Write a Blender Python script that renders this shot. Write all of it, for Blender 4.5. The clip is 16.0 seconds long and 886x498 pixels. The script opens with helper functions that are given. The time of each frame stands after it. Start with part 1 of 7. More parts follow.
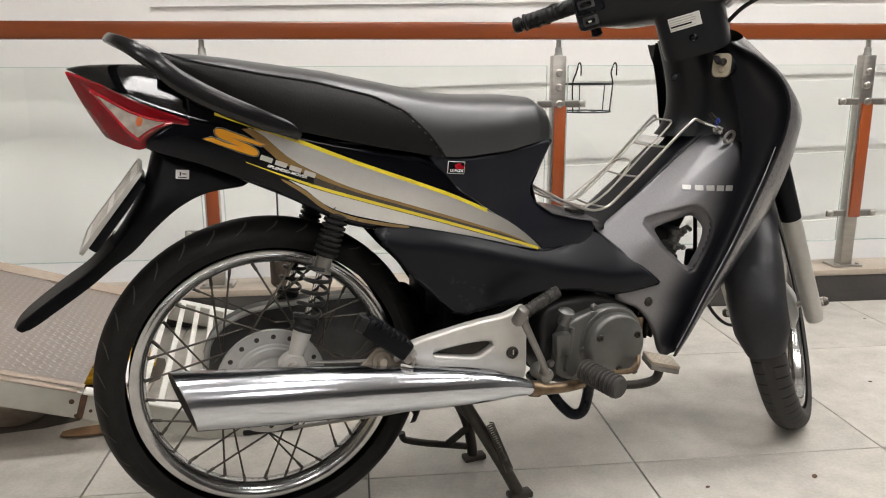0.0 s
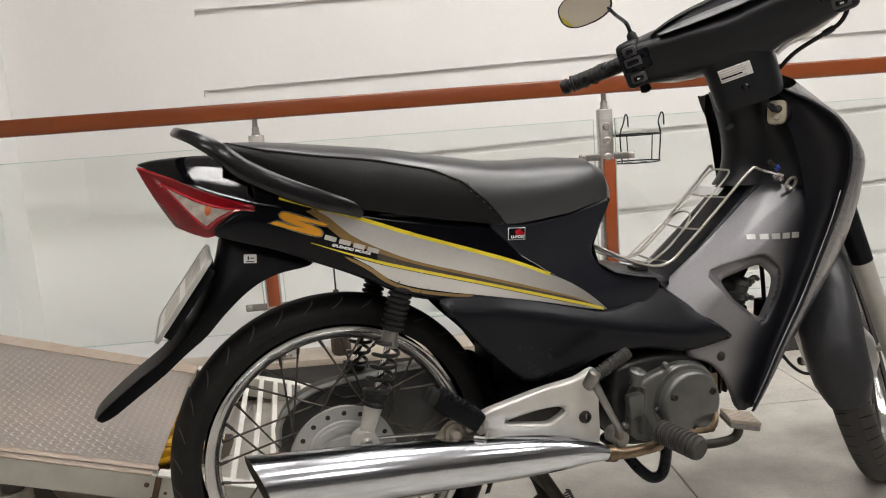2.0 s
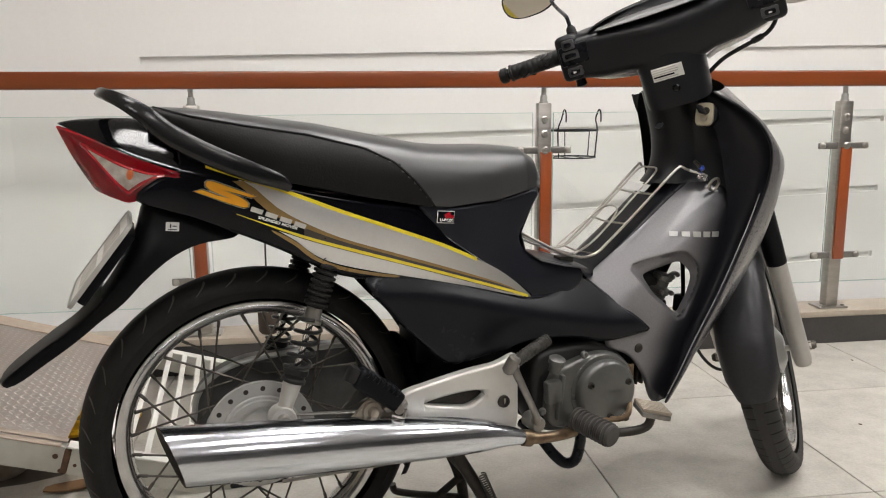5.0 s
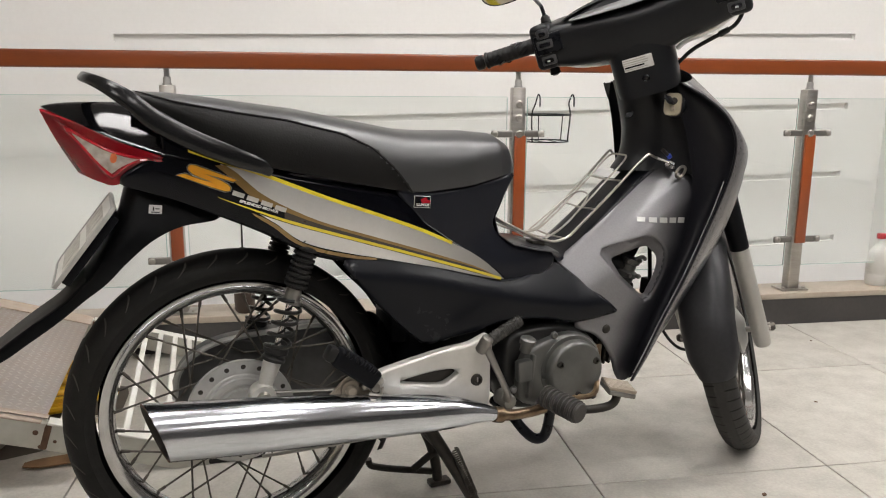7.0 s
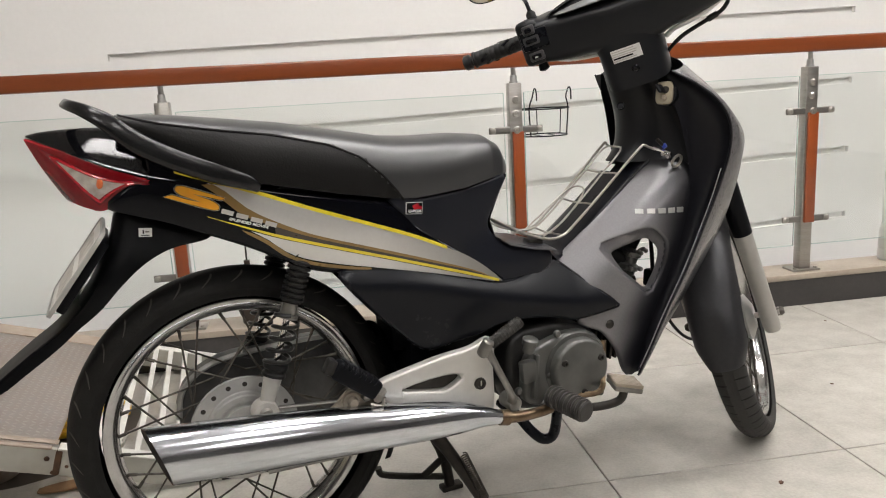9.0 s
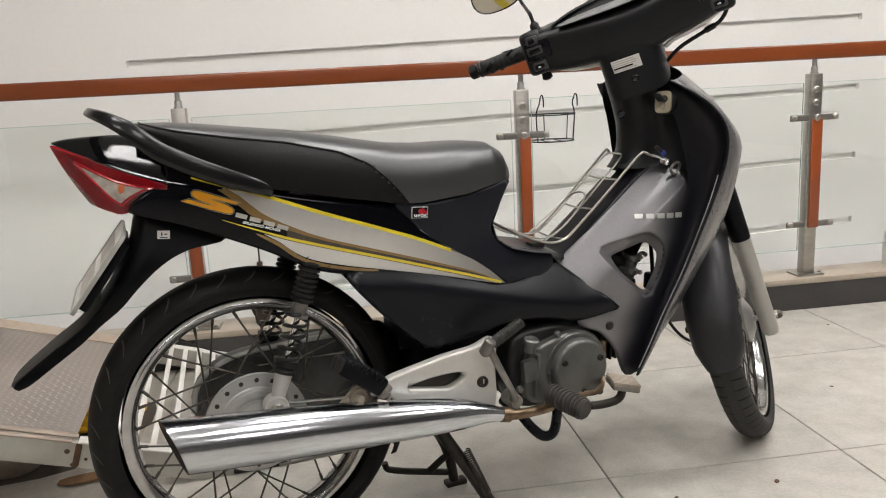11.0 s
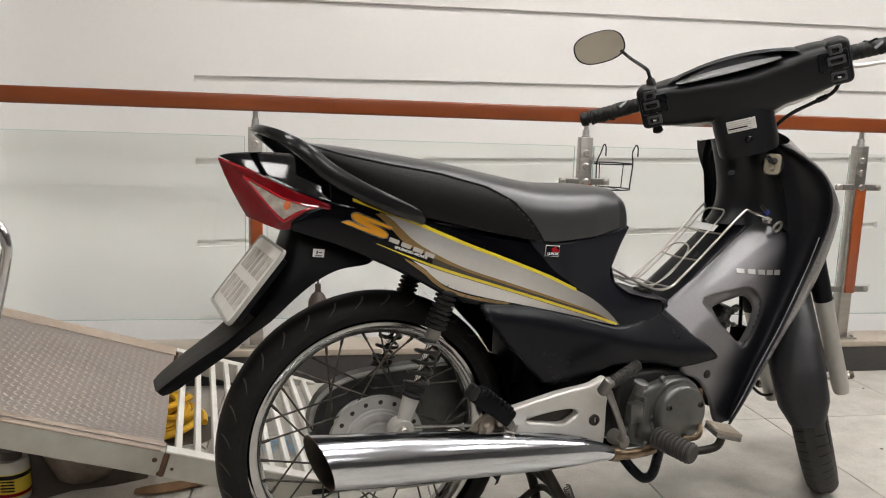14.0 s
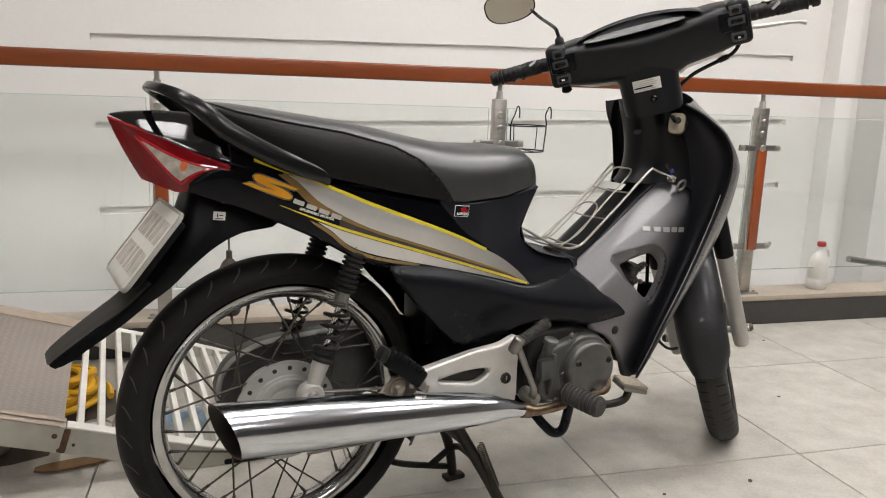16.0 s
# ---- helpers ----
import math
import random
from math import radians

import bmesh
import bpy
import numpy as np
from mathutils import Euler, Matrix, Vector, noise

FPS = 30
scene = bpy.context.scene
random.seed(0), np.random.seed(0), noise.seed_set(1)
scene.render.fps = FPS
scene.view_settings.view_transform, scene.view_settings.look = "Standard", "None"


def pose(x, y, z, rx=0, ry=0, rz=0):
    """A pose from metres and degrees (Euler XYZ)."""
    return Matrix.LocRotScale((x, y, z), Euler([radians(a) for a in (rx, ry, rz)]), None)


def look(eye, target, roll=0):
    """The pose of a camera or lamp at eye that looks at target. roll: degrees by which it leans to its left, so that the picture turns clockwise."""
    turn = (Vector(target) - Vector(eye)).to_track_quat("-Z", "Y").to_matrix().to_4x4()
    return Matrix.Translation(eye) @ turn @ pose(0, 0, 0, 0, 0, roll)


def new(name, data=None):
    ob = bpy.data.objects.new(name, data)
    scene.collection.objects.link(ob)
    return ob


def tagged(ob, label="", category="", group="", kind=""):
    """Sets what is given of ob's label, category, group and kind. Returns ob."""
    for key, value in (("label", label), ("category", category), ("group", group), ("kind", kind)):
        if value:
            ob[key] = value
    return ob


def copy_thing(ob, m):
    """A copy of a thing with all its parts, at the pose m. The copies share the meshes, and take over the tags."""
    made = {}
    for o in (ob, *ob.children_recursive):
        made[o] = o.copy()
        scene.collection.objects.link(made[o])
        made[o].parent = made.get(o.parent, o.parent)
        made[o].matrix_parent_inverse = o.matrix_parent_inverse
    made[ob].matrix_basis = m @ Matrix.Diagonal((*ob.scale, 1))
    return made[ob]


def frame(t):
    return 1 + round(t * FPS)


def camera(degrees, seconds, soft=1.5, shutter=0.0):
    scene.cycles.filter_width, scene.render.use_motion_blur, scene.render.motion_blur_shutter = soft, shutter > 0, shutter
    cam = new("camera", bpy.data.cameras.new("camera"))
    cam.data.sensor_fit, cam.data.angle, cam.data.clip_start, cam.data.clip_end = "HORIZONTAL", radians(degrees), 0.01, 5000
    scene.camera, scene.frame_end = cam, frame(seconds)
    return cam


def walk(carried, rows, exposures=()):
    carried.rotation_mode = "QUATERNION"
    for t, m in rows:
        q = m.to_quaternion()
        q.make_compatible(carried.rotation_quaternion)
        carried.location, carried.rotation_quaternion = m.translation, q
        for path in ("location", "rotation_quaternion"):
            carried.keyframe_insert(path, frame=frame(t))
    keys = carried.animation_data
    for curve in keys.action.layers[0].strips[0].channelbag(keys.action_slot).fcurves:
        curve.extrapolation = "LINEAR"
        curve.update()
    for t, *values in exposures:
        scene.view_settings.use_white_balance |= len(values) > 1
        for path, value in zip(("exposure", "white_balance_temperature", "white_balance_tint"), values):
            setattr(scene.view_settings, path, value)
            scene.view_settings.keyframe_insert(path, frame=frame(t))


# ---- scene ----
cam = camera(60.2, 16.0, soft=1.1)
PATH = [
    (0, (0.052, 0.304, 0.832), (0.269, 2.238, 0.373), -0.2),
    (0.5, (0.048, 0.299, 0.842), (0.161, 2.243, 0.387), -3.4),
    (1, (0.046, 0.28, 0.872), (0.143, 2.24, 0.482), -4.3),
    (1.5, (0.048, 0.3, 0.871), (0.148, 2.268, 0.528), -5.0),
    (2, (0.027, 0.311, 0.86), (0.127, 2.283, 0.541), -4.3),
    (2.5, (0.042, 0.287, 0.866), (0.176, 2.259, 0.565), -3.1),
    (3, (0.049, 0.281, 0.864), (0.198, 2.253, 0.565), -2.6),
    (3.5, (0.048, 0.292, 0.86), (0.202, 2.262, 0.552), -2.0),
    (4, (0.033, 0.302, 0.848), (0.203, 2.268, 0.526), -1.5),
    (4.5, (0.041, 0.301, 0.847), (0.243, 2.263, 0.512), -1.0),
    (5, (0.046, 0.304, 0.845), (0.301, 2.256, 0.493), -0.5),
    (5.2, (0.052, 0.296, 0.846), (0.325, 2.244, 0.489), -0.6),
    (7.3, (0.034, 0.263, 0.866), (0.358, 2.194, 0.457), 0.4),
    (7.5, (0.035, 0.274, 0.869), (0.354, 2.207, 0.466), 0.5),
    (8, (0.048, 0.256, 0.876), (0.374, 2.19, 0.483), 0.8),
    (8.5, (0.05, 0.282, 0.862), (0.342, 2.217, 0.45), -1.8),
    (8.7, (0.069, 0.28, 0.867), (0.357, 2.216, 0.452), -3.1),
    (10.8, (0.08, 0.212, 0.886), (0.349, 2.15, 0.468), -3.2),
    (11, (0.08, 0.215, 0.885), (0.333, 2.157, 0.479), -3.1),
    (11.5, (0.08, 0.229, 0.88), (0.292, 2.181, 0.501), -2.4),
    (12, (0.057, 0.226, 0.861), (0.228, 2.186, 0.505), -1.4),
    (12.5, (0.034, 0.215, 0.865), (0.108, 2.185, 0.532), -1.2),
    (13, (0.018, 0.206, 0.887), (0.13, 2.177, 0.566), -0.3),
    (13.5, (-0.109, 0.243, 0.885), (0.307, 2.177, 0.591), 1.2),
    (14, (-0.228, 0.218, 0.895), (0.104, 2.165, 0.578), 1.9),
    (14.5, (-0.189, 0.225, 0.899), (0.198, 2.156, 0.55), 2.0),
    (15, (-0.182, 0.209, 0.91), (0.257, 2.124, 0.534), 1.5),
    (15.5, (-0.186, 0.226, 0.883), (0.296, 2.125, 0.482), 1.9),
    (16, (-0.198, 0.229, 0.883), (0.329, 2.117, 0.486), 2.0),
]
walk(cam, [(t, look(eye, target, roll)) for t, eye, target, roll in PATH],
     exposures=[(0.0, 0.29), (0.5, 0.31), (1.0, 0.19), (2.0, 0.16), (5.0, 0.18), (7.5, 0.19), (8.5, 0.21), (11.0, 0.14), (12.0, 0.15), (14.0, 0.11), (16.0, 0.11)])

# ---- world and light ----
world = bpy.data.worlds.new("world")
scene.world = world
world.use_nodes = True
world.node_tree.nodes["Background"].inputs[0].default_value = (1.0, 0.97, 0.92, 1)
world.node_tree.nodes["Background"].inputs[1].default_value = 0.25
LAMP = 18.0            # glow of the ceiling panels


# ---- materials ----
def mat(name, c1, c2=None, scale=8.0, rough=0.5, rvar=0.08, metal=0.0, bump=0.0, bscale=120.0, coat=0.0, fine=60.0, spec=0.5, stretch=None):
    """Two-scale noise between two base colours, uneven gloss and fine relief."""
    m = bpy.data.materials.new(name)
    m.use_nodes = True
    nt = m.node_tree
    b = nt.nodes["Principled BSDF"]
    c2 = c2 or tuple(c * 0.8 for c in c1)
    tc = nt.nodes.new("ShaderNodeTexCoord")
    vec = tc.outputs["Object"]
    if stretch:
        mp = nt.nodes.new("ShaderNodeMapping")
        mp.inputs["Scale"].default_value = stretch
        nt.links.new(vec, mp.inputs["Vector"])
        vec = mp.outputs[0]
    n1 = nt.nodes.new("ShaderNodeTexNoise")
    n1.inputs["Scale"].default_value = scale
    n1.inputs["Detail"].default_value = 5
    n2 = nt.nodes.new("ShaderNodeTexNoise")
    n2.inputs["Scale"].default_value = fine
    n2.inputs["Detail"].default_value = 3
    for q in (n1, n2):
        nt.links.new(vec, q.inputs["Vector"])
    add = nt.nodes.new("ShaderNodeMath")
    add.operation = "MULTIPLY_ADD"
    add.inputs[1].default_value = 0.35
    nt.links.new(n2.outputs[0], add.inputs[0])
    half = nt.nodes.new("ShaderNodeMath")
    half.operation = "MULTIPLY"
    half.inputs[1].default_value = 0.65
    nt.links.new(n1.outputs[0], half.inputs[0])
    nt.links.new(half.outputs[0], add.inputs[2])
    rm = nt.nodes.new("ShaderNodeMapRange")
    rm.inputs[1].default_value, rm.inputs[2].default_value = 0.3, 0.7
    nt.links.new(add.outputs[0], rm.inputs[0])
    mix = nt.nodes.new("ShaderNodeMix")
    mix.data_type = "RGBA"
    mix.inputs[6].default_value = (*c1, 1)
    mix.inputs[7].default_value = (*c2, 1)
    nt.links.new(rm.outputs[0], mix.inputs[0])
    nt.links.new(mix.outputs[2], b.inputs["Base Color"])
    rr = nt.nodes.new("ShaderNodeMapRange")
    rr.inputs[3].default_value, rr.inputs[4].default_value = max(0.02, rough - rvar), min(1, rough + rvar)
    nt.links.new(add.outputs[0], rr.inputs[0])
    nt.links.new(rr.outputs[0], b.inputs["Roughness"])
    b.inputs["Metallic"].default_value = metal
    b.inputs["Specular IOR Level"].default_value = spec
    if coat:
        b.inputs["Coat Weight"].default_value = coat
        b.inputs["Coat Roughness"].default_value = 0.06
    if bump:
        n3 = nt.nodes.new("ShaderNodeTexNoise")
        n3.inputs["Scale"].default_value = bscale
        n3.inputs["Detail"].default_value = 3
        nt.links.new(vec, n3.inputs["Vector"])
        bp = nt.nodes.new("ShaderNodeBump")
        bp.inputs["Strength"].default_value = min(1.0, bump)
        bp.inputs["Distance"].default_value = 0.002
        nt.links.new(n3.outputs[0], bp.inputs["Height"])
        nt.links.new(bp.outputs[0], b.inputs["Normal"])
    return m


def tint_by_piece(m, amount=0.12):
    """Small difference of tone from piece to piece."""
    nt = m.node_tree
    b = nt.nodes["Principled BSDF"]
    src = b.inputs["Base Color"].links[0].from_socket
    info = nt.nodes.new("ShaderNodeObjectInfo")
    far = nt.nodes.new("ShaderNodeMath")
    far.operation = "MULTIPLY"
    far.inputs[1].default_value = 37.0
    nt.links.new(info.outputs["Random"], far.inputs[0])
    for q in [n for n in nt.nodes if n.type == "TEX_NOISE"]:
        shift = nt.nodes.new("ShaderNodeVectorMath")
        shift.operation = "ADD"
        nt.links.new(q.inputs["Vector"].links[0].from_socket, shift.inputs[0])
        nt.links.new(far.outputs[0], shift.inputs[1])
        nt.links.new(shift.outputs[0], q.inputs["Vector"])
    mr = nt.nodes.new("ShaderNodeMapRange")
    mr.inputs[3].default_value, mr.inputs[4].default_value = 1 - amount, 1 + amount
    nt.links.new(info.outputs["Random"], mr.inputs[0])
    hsv = nt.nodes.new("ShaderNodeHueSaturation")
    nt.links.new(src, hsv.inputs["Color"])
    nt.links.new(mr.outputs[0], hsv.inputs["Value"])
    nt.links.new(hsv.outputs[0], b.inputs["Base Color"])
    return m


def glass(name, color, rough=0.0, ior=1.45):
    m = bpy.data.materials.new(name)
    m.use_nodes = True
    b = m.node_tree.nodes["Principled BSDF"]
    b.inputs["Base Color"].default_value = (*color, 1)
    b.inputs["Roughness"].default_value = rough
    b.inputs["Transmission Weight"].default_value = 1.0
    b.inputs["IOR"].default_value = ior
    return m


def glow(name, color, strength):
    m = bpy.data.materials.new(name)
    m.use_nodes = True
    b = m.node_tree.nodes["Principled BSDF"]
    b.inputs["Base Color"].default_value = (*color, 1)
    b.inputs["Emission Color"].default_value = (*color, 1)
    b.inputs["Emission Strength"].default_value = strength
    return m


M_WALL = mat("white wall paint", (0.785, 0.77, 0.745), (0.735, 0.72, 0.695), 1.2, 0.55, bump=0.12, bscale=300)
M_PILLAR = mat("bright wall paint", (0.82, 0.81, 0.79), (0.78, 0.77, 0.75), 1.5, 0.55, bump=0.1, bscale=300)
M_CEIL = mat("white ceiling paint", (0.62, 0.605, 0.59), (0.56, 0.55, 0.535), 2, 0.8)
M_TILE = tint_by_piece(mat("grey floor tile", (0.515, 0.490, 0.442), (0.345, 0.324, 0.287), 13, 0.36, 0.14, bump=0.22, bscale=140, fine=150), 0.04)
# floor dirt and the shade below the ramp, painted together
M_DIRTSHADE = mat("dark dirt with painted shade", (0.050, 0.040, 0.031), (0.095, 0.080, 0.064), 9, 0.55, 0.15, bump=0.1, fine=80)
M_GROUT = mat("dark grout", (0.20, 0.185, 0.165), (0.13, 0.12, 0.11), 20, 0.9)
M_CURB = mat("black kerb paint", (0.030, 0.028, 0.027), (0.055, 0.05, 0.047), 6, 0.55, bump=0.2)
M_SILL = mat("beige stone sill", (0.40, 0.345, 0.28), (0.32, 0.27, 0.215), 5, 0.45, bump=0.15)
M_RAILWOOD = mat("red brown varnished wood", (0.215, 0.050, 0.011), (0.15, 0.032, 0.007), 3, 0.32, 0.06, bump=0.1, bscale=40, coat=0.4, stretch=(1, 8, 8))
M_POSTWOOD = mat("orange varnished wood", (0.29, 0.066, 0.015), (0.21, 0.043, 0.010), 3, 0.32, 0.06, coat=0.4, stretch=(8, 8, 1))
M_STEEL = mat("brushed stainless steel", (0.46, 0.44, 0.405), (0.36, 0.34, 0.31), 10, 0.34, metal=1.0, stretch=(1, 1, 6))
M_GLASS = glass("pale green glass", (0.965, 0.992, 0.975))
M_GLASSEDGE = mat("green glass edge", (0.42, 0.56, 0.50), (0.34, 0.48, 0.43), 20, 0.15)
M_TREAD = mat("polished tread bars", (0.50, 0.48, 0.46), (0.50, 0.42, 0.355), 3, 0.5, 0.1)
M_PLATE = mat("worn chequer plate", (0.425, 0.402, 0.385), (0.455, 0.362, 0.292), 2.2, 0.55, 0.1, metal=0.0, bump=0.25, bscale=60, fine=25)
M_BORDER = mat("brown rusted steel edge", (0.41, 0.345, 0.285), (0.34, 0.255, 0.19), 5, 0.65, 0.1, bump=0.2, bscale=60, fine=40)
M_GALV = mat("galvanised channel", (0.55, 0.55, 0.50), (0.42, 0.40, 0.35), 7, 0.45, metal=0.5, bump=0.12, fine=30)
M_SLAT = mat("white painted slat", (0.74, 0.73, 0.69), (0.60, 0.58, 0.53), 9, 0.5, bump=0.1)
M_RUST = mat("rust brown weld", (0.12, 0.055, 0.025), (0.05, 0.03, 0.02), 40, 0.8, bump=0.5)
M_TREADDUST = mat("dusty rubber groove", (0.050, 0.047, 0.042), (0.085, 0.080, 0.072), 40, 0.7, spec=0.15)
M_TYRE = mat("black tyre rubber", (0.006, 0.0059, 0.0057), (0.016, 0.0152, 0.0142), 7, 0.52, 0.12, spec=0.15, bump=0.25, bscale=250)
M_TYREDUST = mat("dusty tyre rubber", (0.026, 0.0252, 0.0242), (0.046, 0.0445, 0.042), 9, 0.6, 0.1, spec=0.2, bump=0.25, bscale=250)
M_CHROME = mat("chrome", (0.72, 0.72, 0.73), (0.62, 0.62, 0.63), 6, 0.10, 0.05, metal=1.0)
M_RACK = mat("dull chrome wire", (0.52, 0.50, 0.46), (0.38, 0.355, 0.31), 25, 0.30, metal=1.0)
M_MUFFLER = mat("scratched chrome muffler", (0.64, 0.665, 0.71), (0.50, 0.515, 0.55), 6, 0.16, 0.09, metal=1.0, bump=0.10, bscale=16, fine=90, stretch=(1, 5, 5))
def worn(m, x0, x1, tone, scale=70.0):
    """Patches of rust and soot where chrome has gone, thicker towards x0."""
    nt = m.node_tree
    b = nt.nodes["Principled BSDF"]
    src, gloss = b.inputs["Base Color"].links[0].from_socket, b.inputs["Roughness"].links[0].from_socket
    tc = nt.nodes.new("ShaderNodeTexCoord")
    sep = nt.nodes.new("ShaderNodeSeparateXYZ")
    nt.links.new(tc.outputs["Object"], sep.inputs[0])
    n = nt.nodes.new("ShaderNodeTexNoise")
    n.inputs["Scale"].default_value, n.inputs["Detail"].default_value = scale, 6
    nt.links.new(tc.outputs["Object"], n.inputs["Vector"])
    near = nt.nodes.new("ShaderNodeMapRange")
    near.inputs[1].default_value, near.inputs[2].default_value = x0, x1
    near.inputs[3].default_value, near.inputs[4].default_value = 0.14, -0.25
    nt.links.new(sep.outputs[0], near.inputs[0])
    add = nt.nodes.new("ShaderNodeMath")
    add.operation = "ADD"
    nt.links.new(n.outputs[0], add.inputs[0])
    nt.links.new(near.outputs[0], add.inputs[1])
    mr = nt.nodes.new("ShaderNodeMapRange")
    mr.inputs[1].default_value, mr.inputs[2].default_value = 0.60, 0.68
    nt.links.new(add.outputs[0], mr.inputs[0])
    mix = nt.nodes.new("ShaderNodeMix")
    mix.data_type = "RGBA"
    mix.inputs[7].default_value = (*tone, 1)
    nt.links.new(mr.outputs[0], mix.inputs[0])
    nt.links.new(src, mix.inputs[6])
    nt.links.new(mix.outputs[2], b.inputs["Base Color"])
    dull = nt.nodes.new("ShaderNodeMath")
    dull.operation = "MULTIPLY_ADD"
    dull.inputs[1].default_value = 0.4
    nt.links.new(mr.outputs[0], dull.inputs[0])
    nt.links.new(gloss, dull.inputs[2])
    nt.links.new(dull.outputs[0], b.inputs["Roughness"])
    return m


worn(M_MUFFLER, -0.19, -0.13, (0.12, 0.075, 0.045))
M_SPOKE = mat("dull steel spoke", (0.13, 0.12, 0.105), (0.05, 0.043, 0.036), 30, 0.45, metal=0.9)
M_HUB = mat("grey painted alloy", (0.47, 0.47, 0.455), (0.36, 0.355, 0.335), 10, 0.45, metal=0.55, bump=0.1)
M_ALLOY = mat("silver painted alloy", (0.60, 0.585, 0.55), (0.50, 0.485, 0.45), 8, 0.42, metal=0.45, bump=0.06)
M_CASE = mat("grey engine paint", (0.105, 0.105, 0.099), (0.075, 0.074, 0.069), 9, 0.34, 0.08, metal=0.30, bump=0.08, bscale=160, coat=0.25)
M_CASEDARK = mat("oily black engine paint", (0.010, 0.010, 0.010), (0.018, 0.0175, 0.017), 14, 0.4, 0.1, spec=0.3, bump=0.1)
M_FORK = mat("grey fork paint", (0.46, 0.45, 0.42), (0.38, 0.37, 0.34), 8, 0.45, metal=0.4)
M_BLACKGLOSS = mat("gloss black paint", (0.002, 0.0022, 0.0036), (0.003, 0.0032, 0.005), 4, 0.07, 0.02, spec=0.22)
M_COWL = mat("polished black paint", (0.003, 0.003, 0.004), (0.004, 0.004, 0.005), 4, 0.08, 0.02, spec=0.75)
M_BLACKSATIN = mat("satin black plastic", (0.0045, 0.005, 0.0072), (0.005, 0.0055, 0.008), 5, 0.28, 0.06, bump=0.06, bscale=500, spec=0.14)
M_BLACKMATT = mat("matt black plastic", (0.0040, 0.0043, 0.0055), (0.005, 0.0053, 0.0068), 6, 0.40, 0.08, bump=0.12, bscale=600, spec=0.11)
M_BAR = mat("dusty satin black cover", (0.0075, 0.0080, 0.0094), (0.0100, 0.0106, 0.0122), 7, 0.36, 0.05, bump=0.03, bscale=600, spec=0.26)
M_CENTRE = mat("satin navy black plastic", (0.009, 0.010, 0.0145), (0.0105, 0.0115, 0.016), 6, 0.30, 0.03, bump=0.02, bscale=500, spec=0.24)
M_CHAIN = mat("grey chain case paint", (0.090, 0.090, 0.089), (0.050, 0.0495, 0.048), 9, 0.42, metal=0.3, bump=0.1)
M_GUARD = mat("satin charcoal paint", (0.060, 0.060, 0.064), (0.048, 0.048, 0.052), 120, 0.42, 0.05, metal=0.3, coat=0.15, fine=700)
M_CREAMWALL = mat("cream hall wall", (0.80, 0.735, 0.62), (0.74, 0.675, 0.57), 1.2, 0.6)
M_GRAB = mat("satin black grab rail", (0.006, 0.006, 0.0065), (0.009, 0.009, 0.0095), 7, 0.20, 0.05, bump=0.04, bscale=300, spec=0.40)
M_INNER = mat("dark inner shield", (0.010, 0.010, 0.0125), (0.008, 0.008, 0.0105), 60, 0.32, 0.05, spec=0.24)
M_FLAP = mat("satin black mudguard plastic", (0.005, 0.0053, 0.0065), (0.010, 0.0102, 0.0112), 8, 0.36, 0.08, spec=0.20, bump=0.05)
M_FLAPFACE = mat("dusty grey worn plastic", (0.080, 0.077, 0.073), (0.120, 0.114, 0.107), 14, 0.62, 0.1, spec=0.25, bump=0.15)
M_RIM = mat("dull chrome rim", (0.54, 0.54, 0.545), (0.38, 0.375, 0.365), 11, 0.17, 0.08, metal=1.0)
M_FAIRING = mat("satin black fairing", (0.0062, 0.0068, 0.0090), (0.0072, 0.0078, 0.0102), 5, 0.27, 0.03, spec=0.17)
M_LENS = mat("grey instrument lens", (0.15, 0.15, 0.15), (0.10, 0.10, 0.10), 12, 0.40, 0.05, coat=0.15)
M_GREYPAINT = mat("metallic grey paint", (0.195, 0.19, 0.197), (0.16, 0.155, 0.162), 300, 0.40, 0.04, metal=0.5, coat=0.35, fine=900)
M_WING = mat("metallic mid grey paint", (0.140, 0.136, 0.141), (0.129, 0.125, 0.130), 300, 0.28, 0.05, metal=0.45, coat=0.7, fine=900)
M_SILVER = mat("silver paint decal", (0.66, 0.65, 0.64), (0.62, 0.61, 0.60), 200, 0.30, 0.03, metal=0.65, coat=0.5)


def faded(m, x0, x1, tone):
    """Fade of a decal along its length: print, with a darker reflection painted in."""
    nt = m.node_tree
    b = nt.nodes["Principled BSDF"]
    src = b.inputs["Base Color"].links[0].from_socket
    tc = nt.nodes.new("ShaderNodeTexCoord")
    sep = nt.nodes.new("ShaderNodeSeparateXYZ")
    nt.links.new(tc.outputs["Object"], sep.inputs[0])
    mr = nt.nodes.new("ShaderNodeMapRange")
    mr.inputs[1].default_value, mr.inputs[2].default_value = x0, x1
    nt.links.new(sep.outputs[0], mr.inputs[0])
    mix = nt.nodes.new("ShaderNodeMix")
    mix.data_type = "RGBA"
    mix.inputs[7].default_value = (*tone, 1)
    nt.links.new(mr.outputs[0], mix.inputs[0])
    nt.links.new(src, mix.inputs[6])
    nt.links.new(mix.outputs[2], b.inputs["Base Color"])
    return m


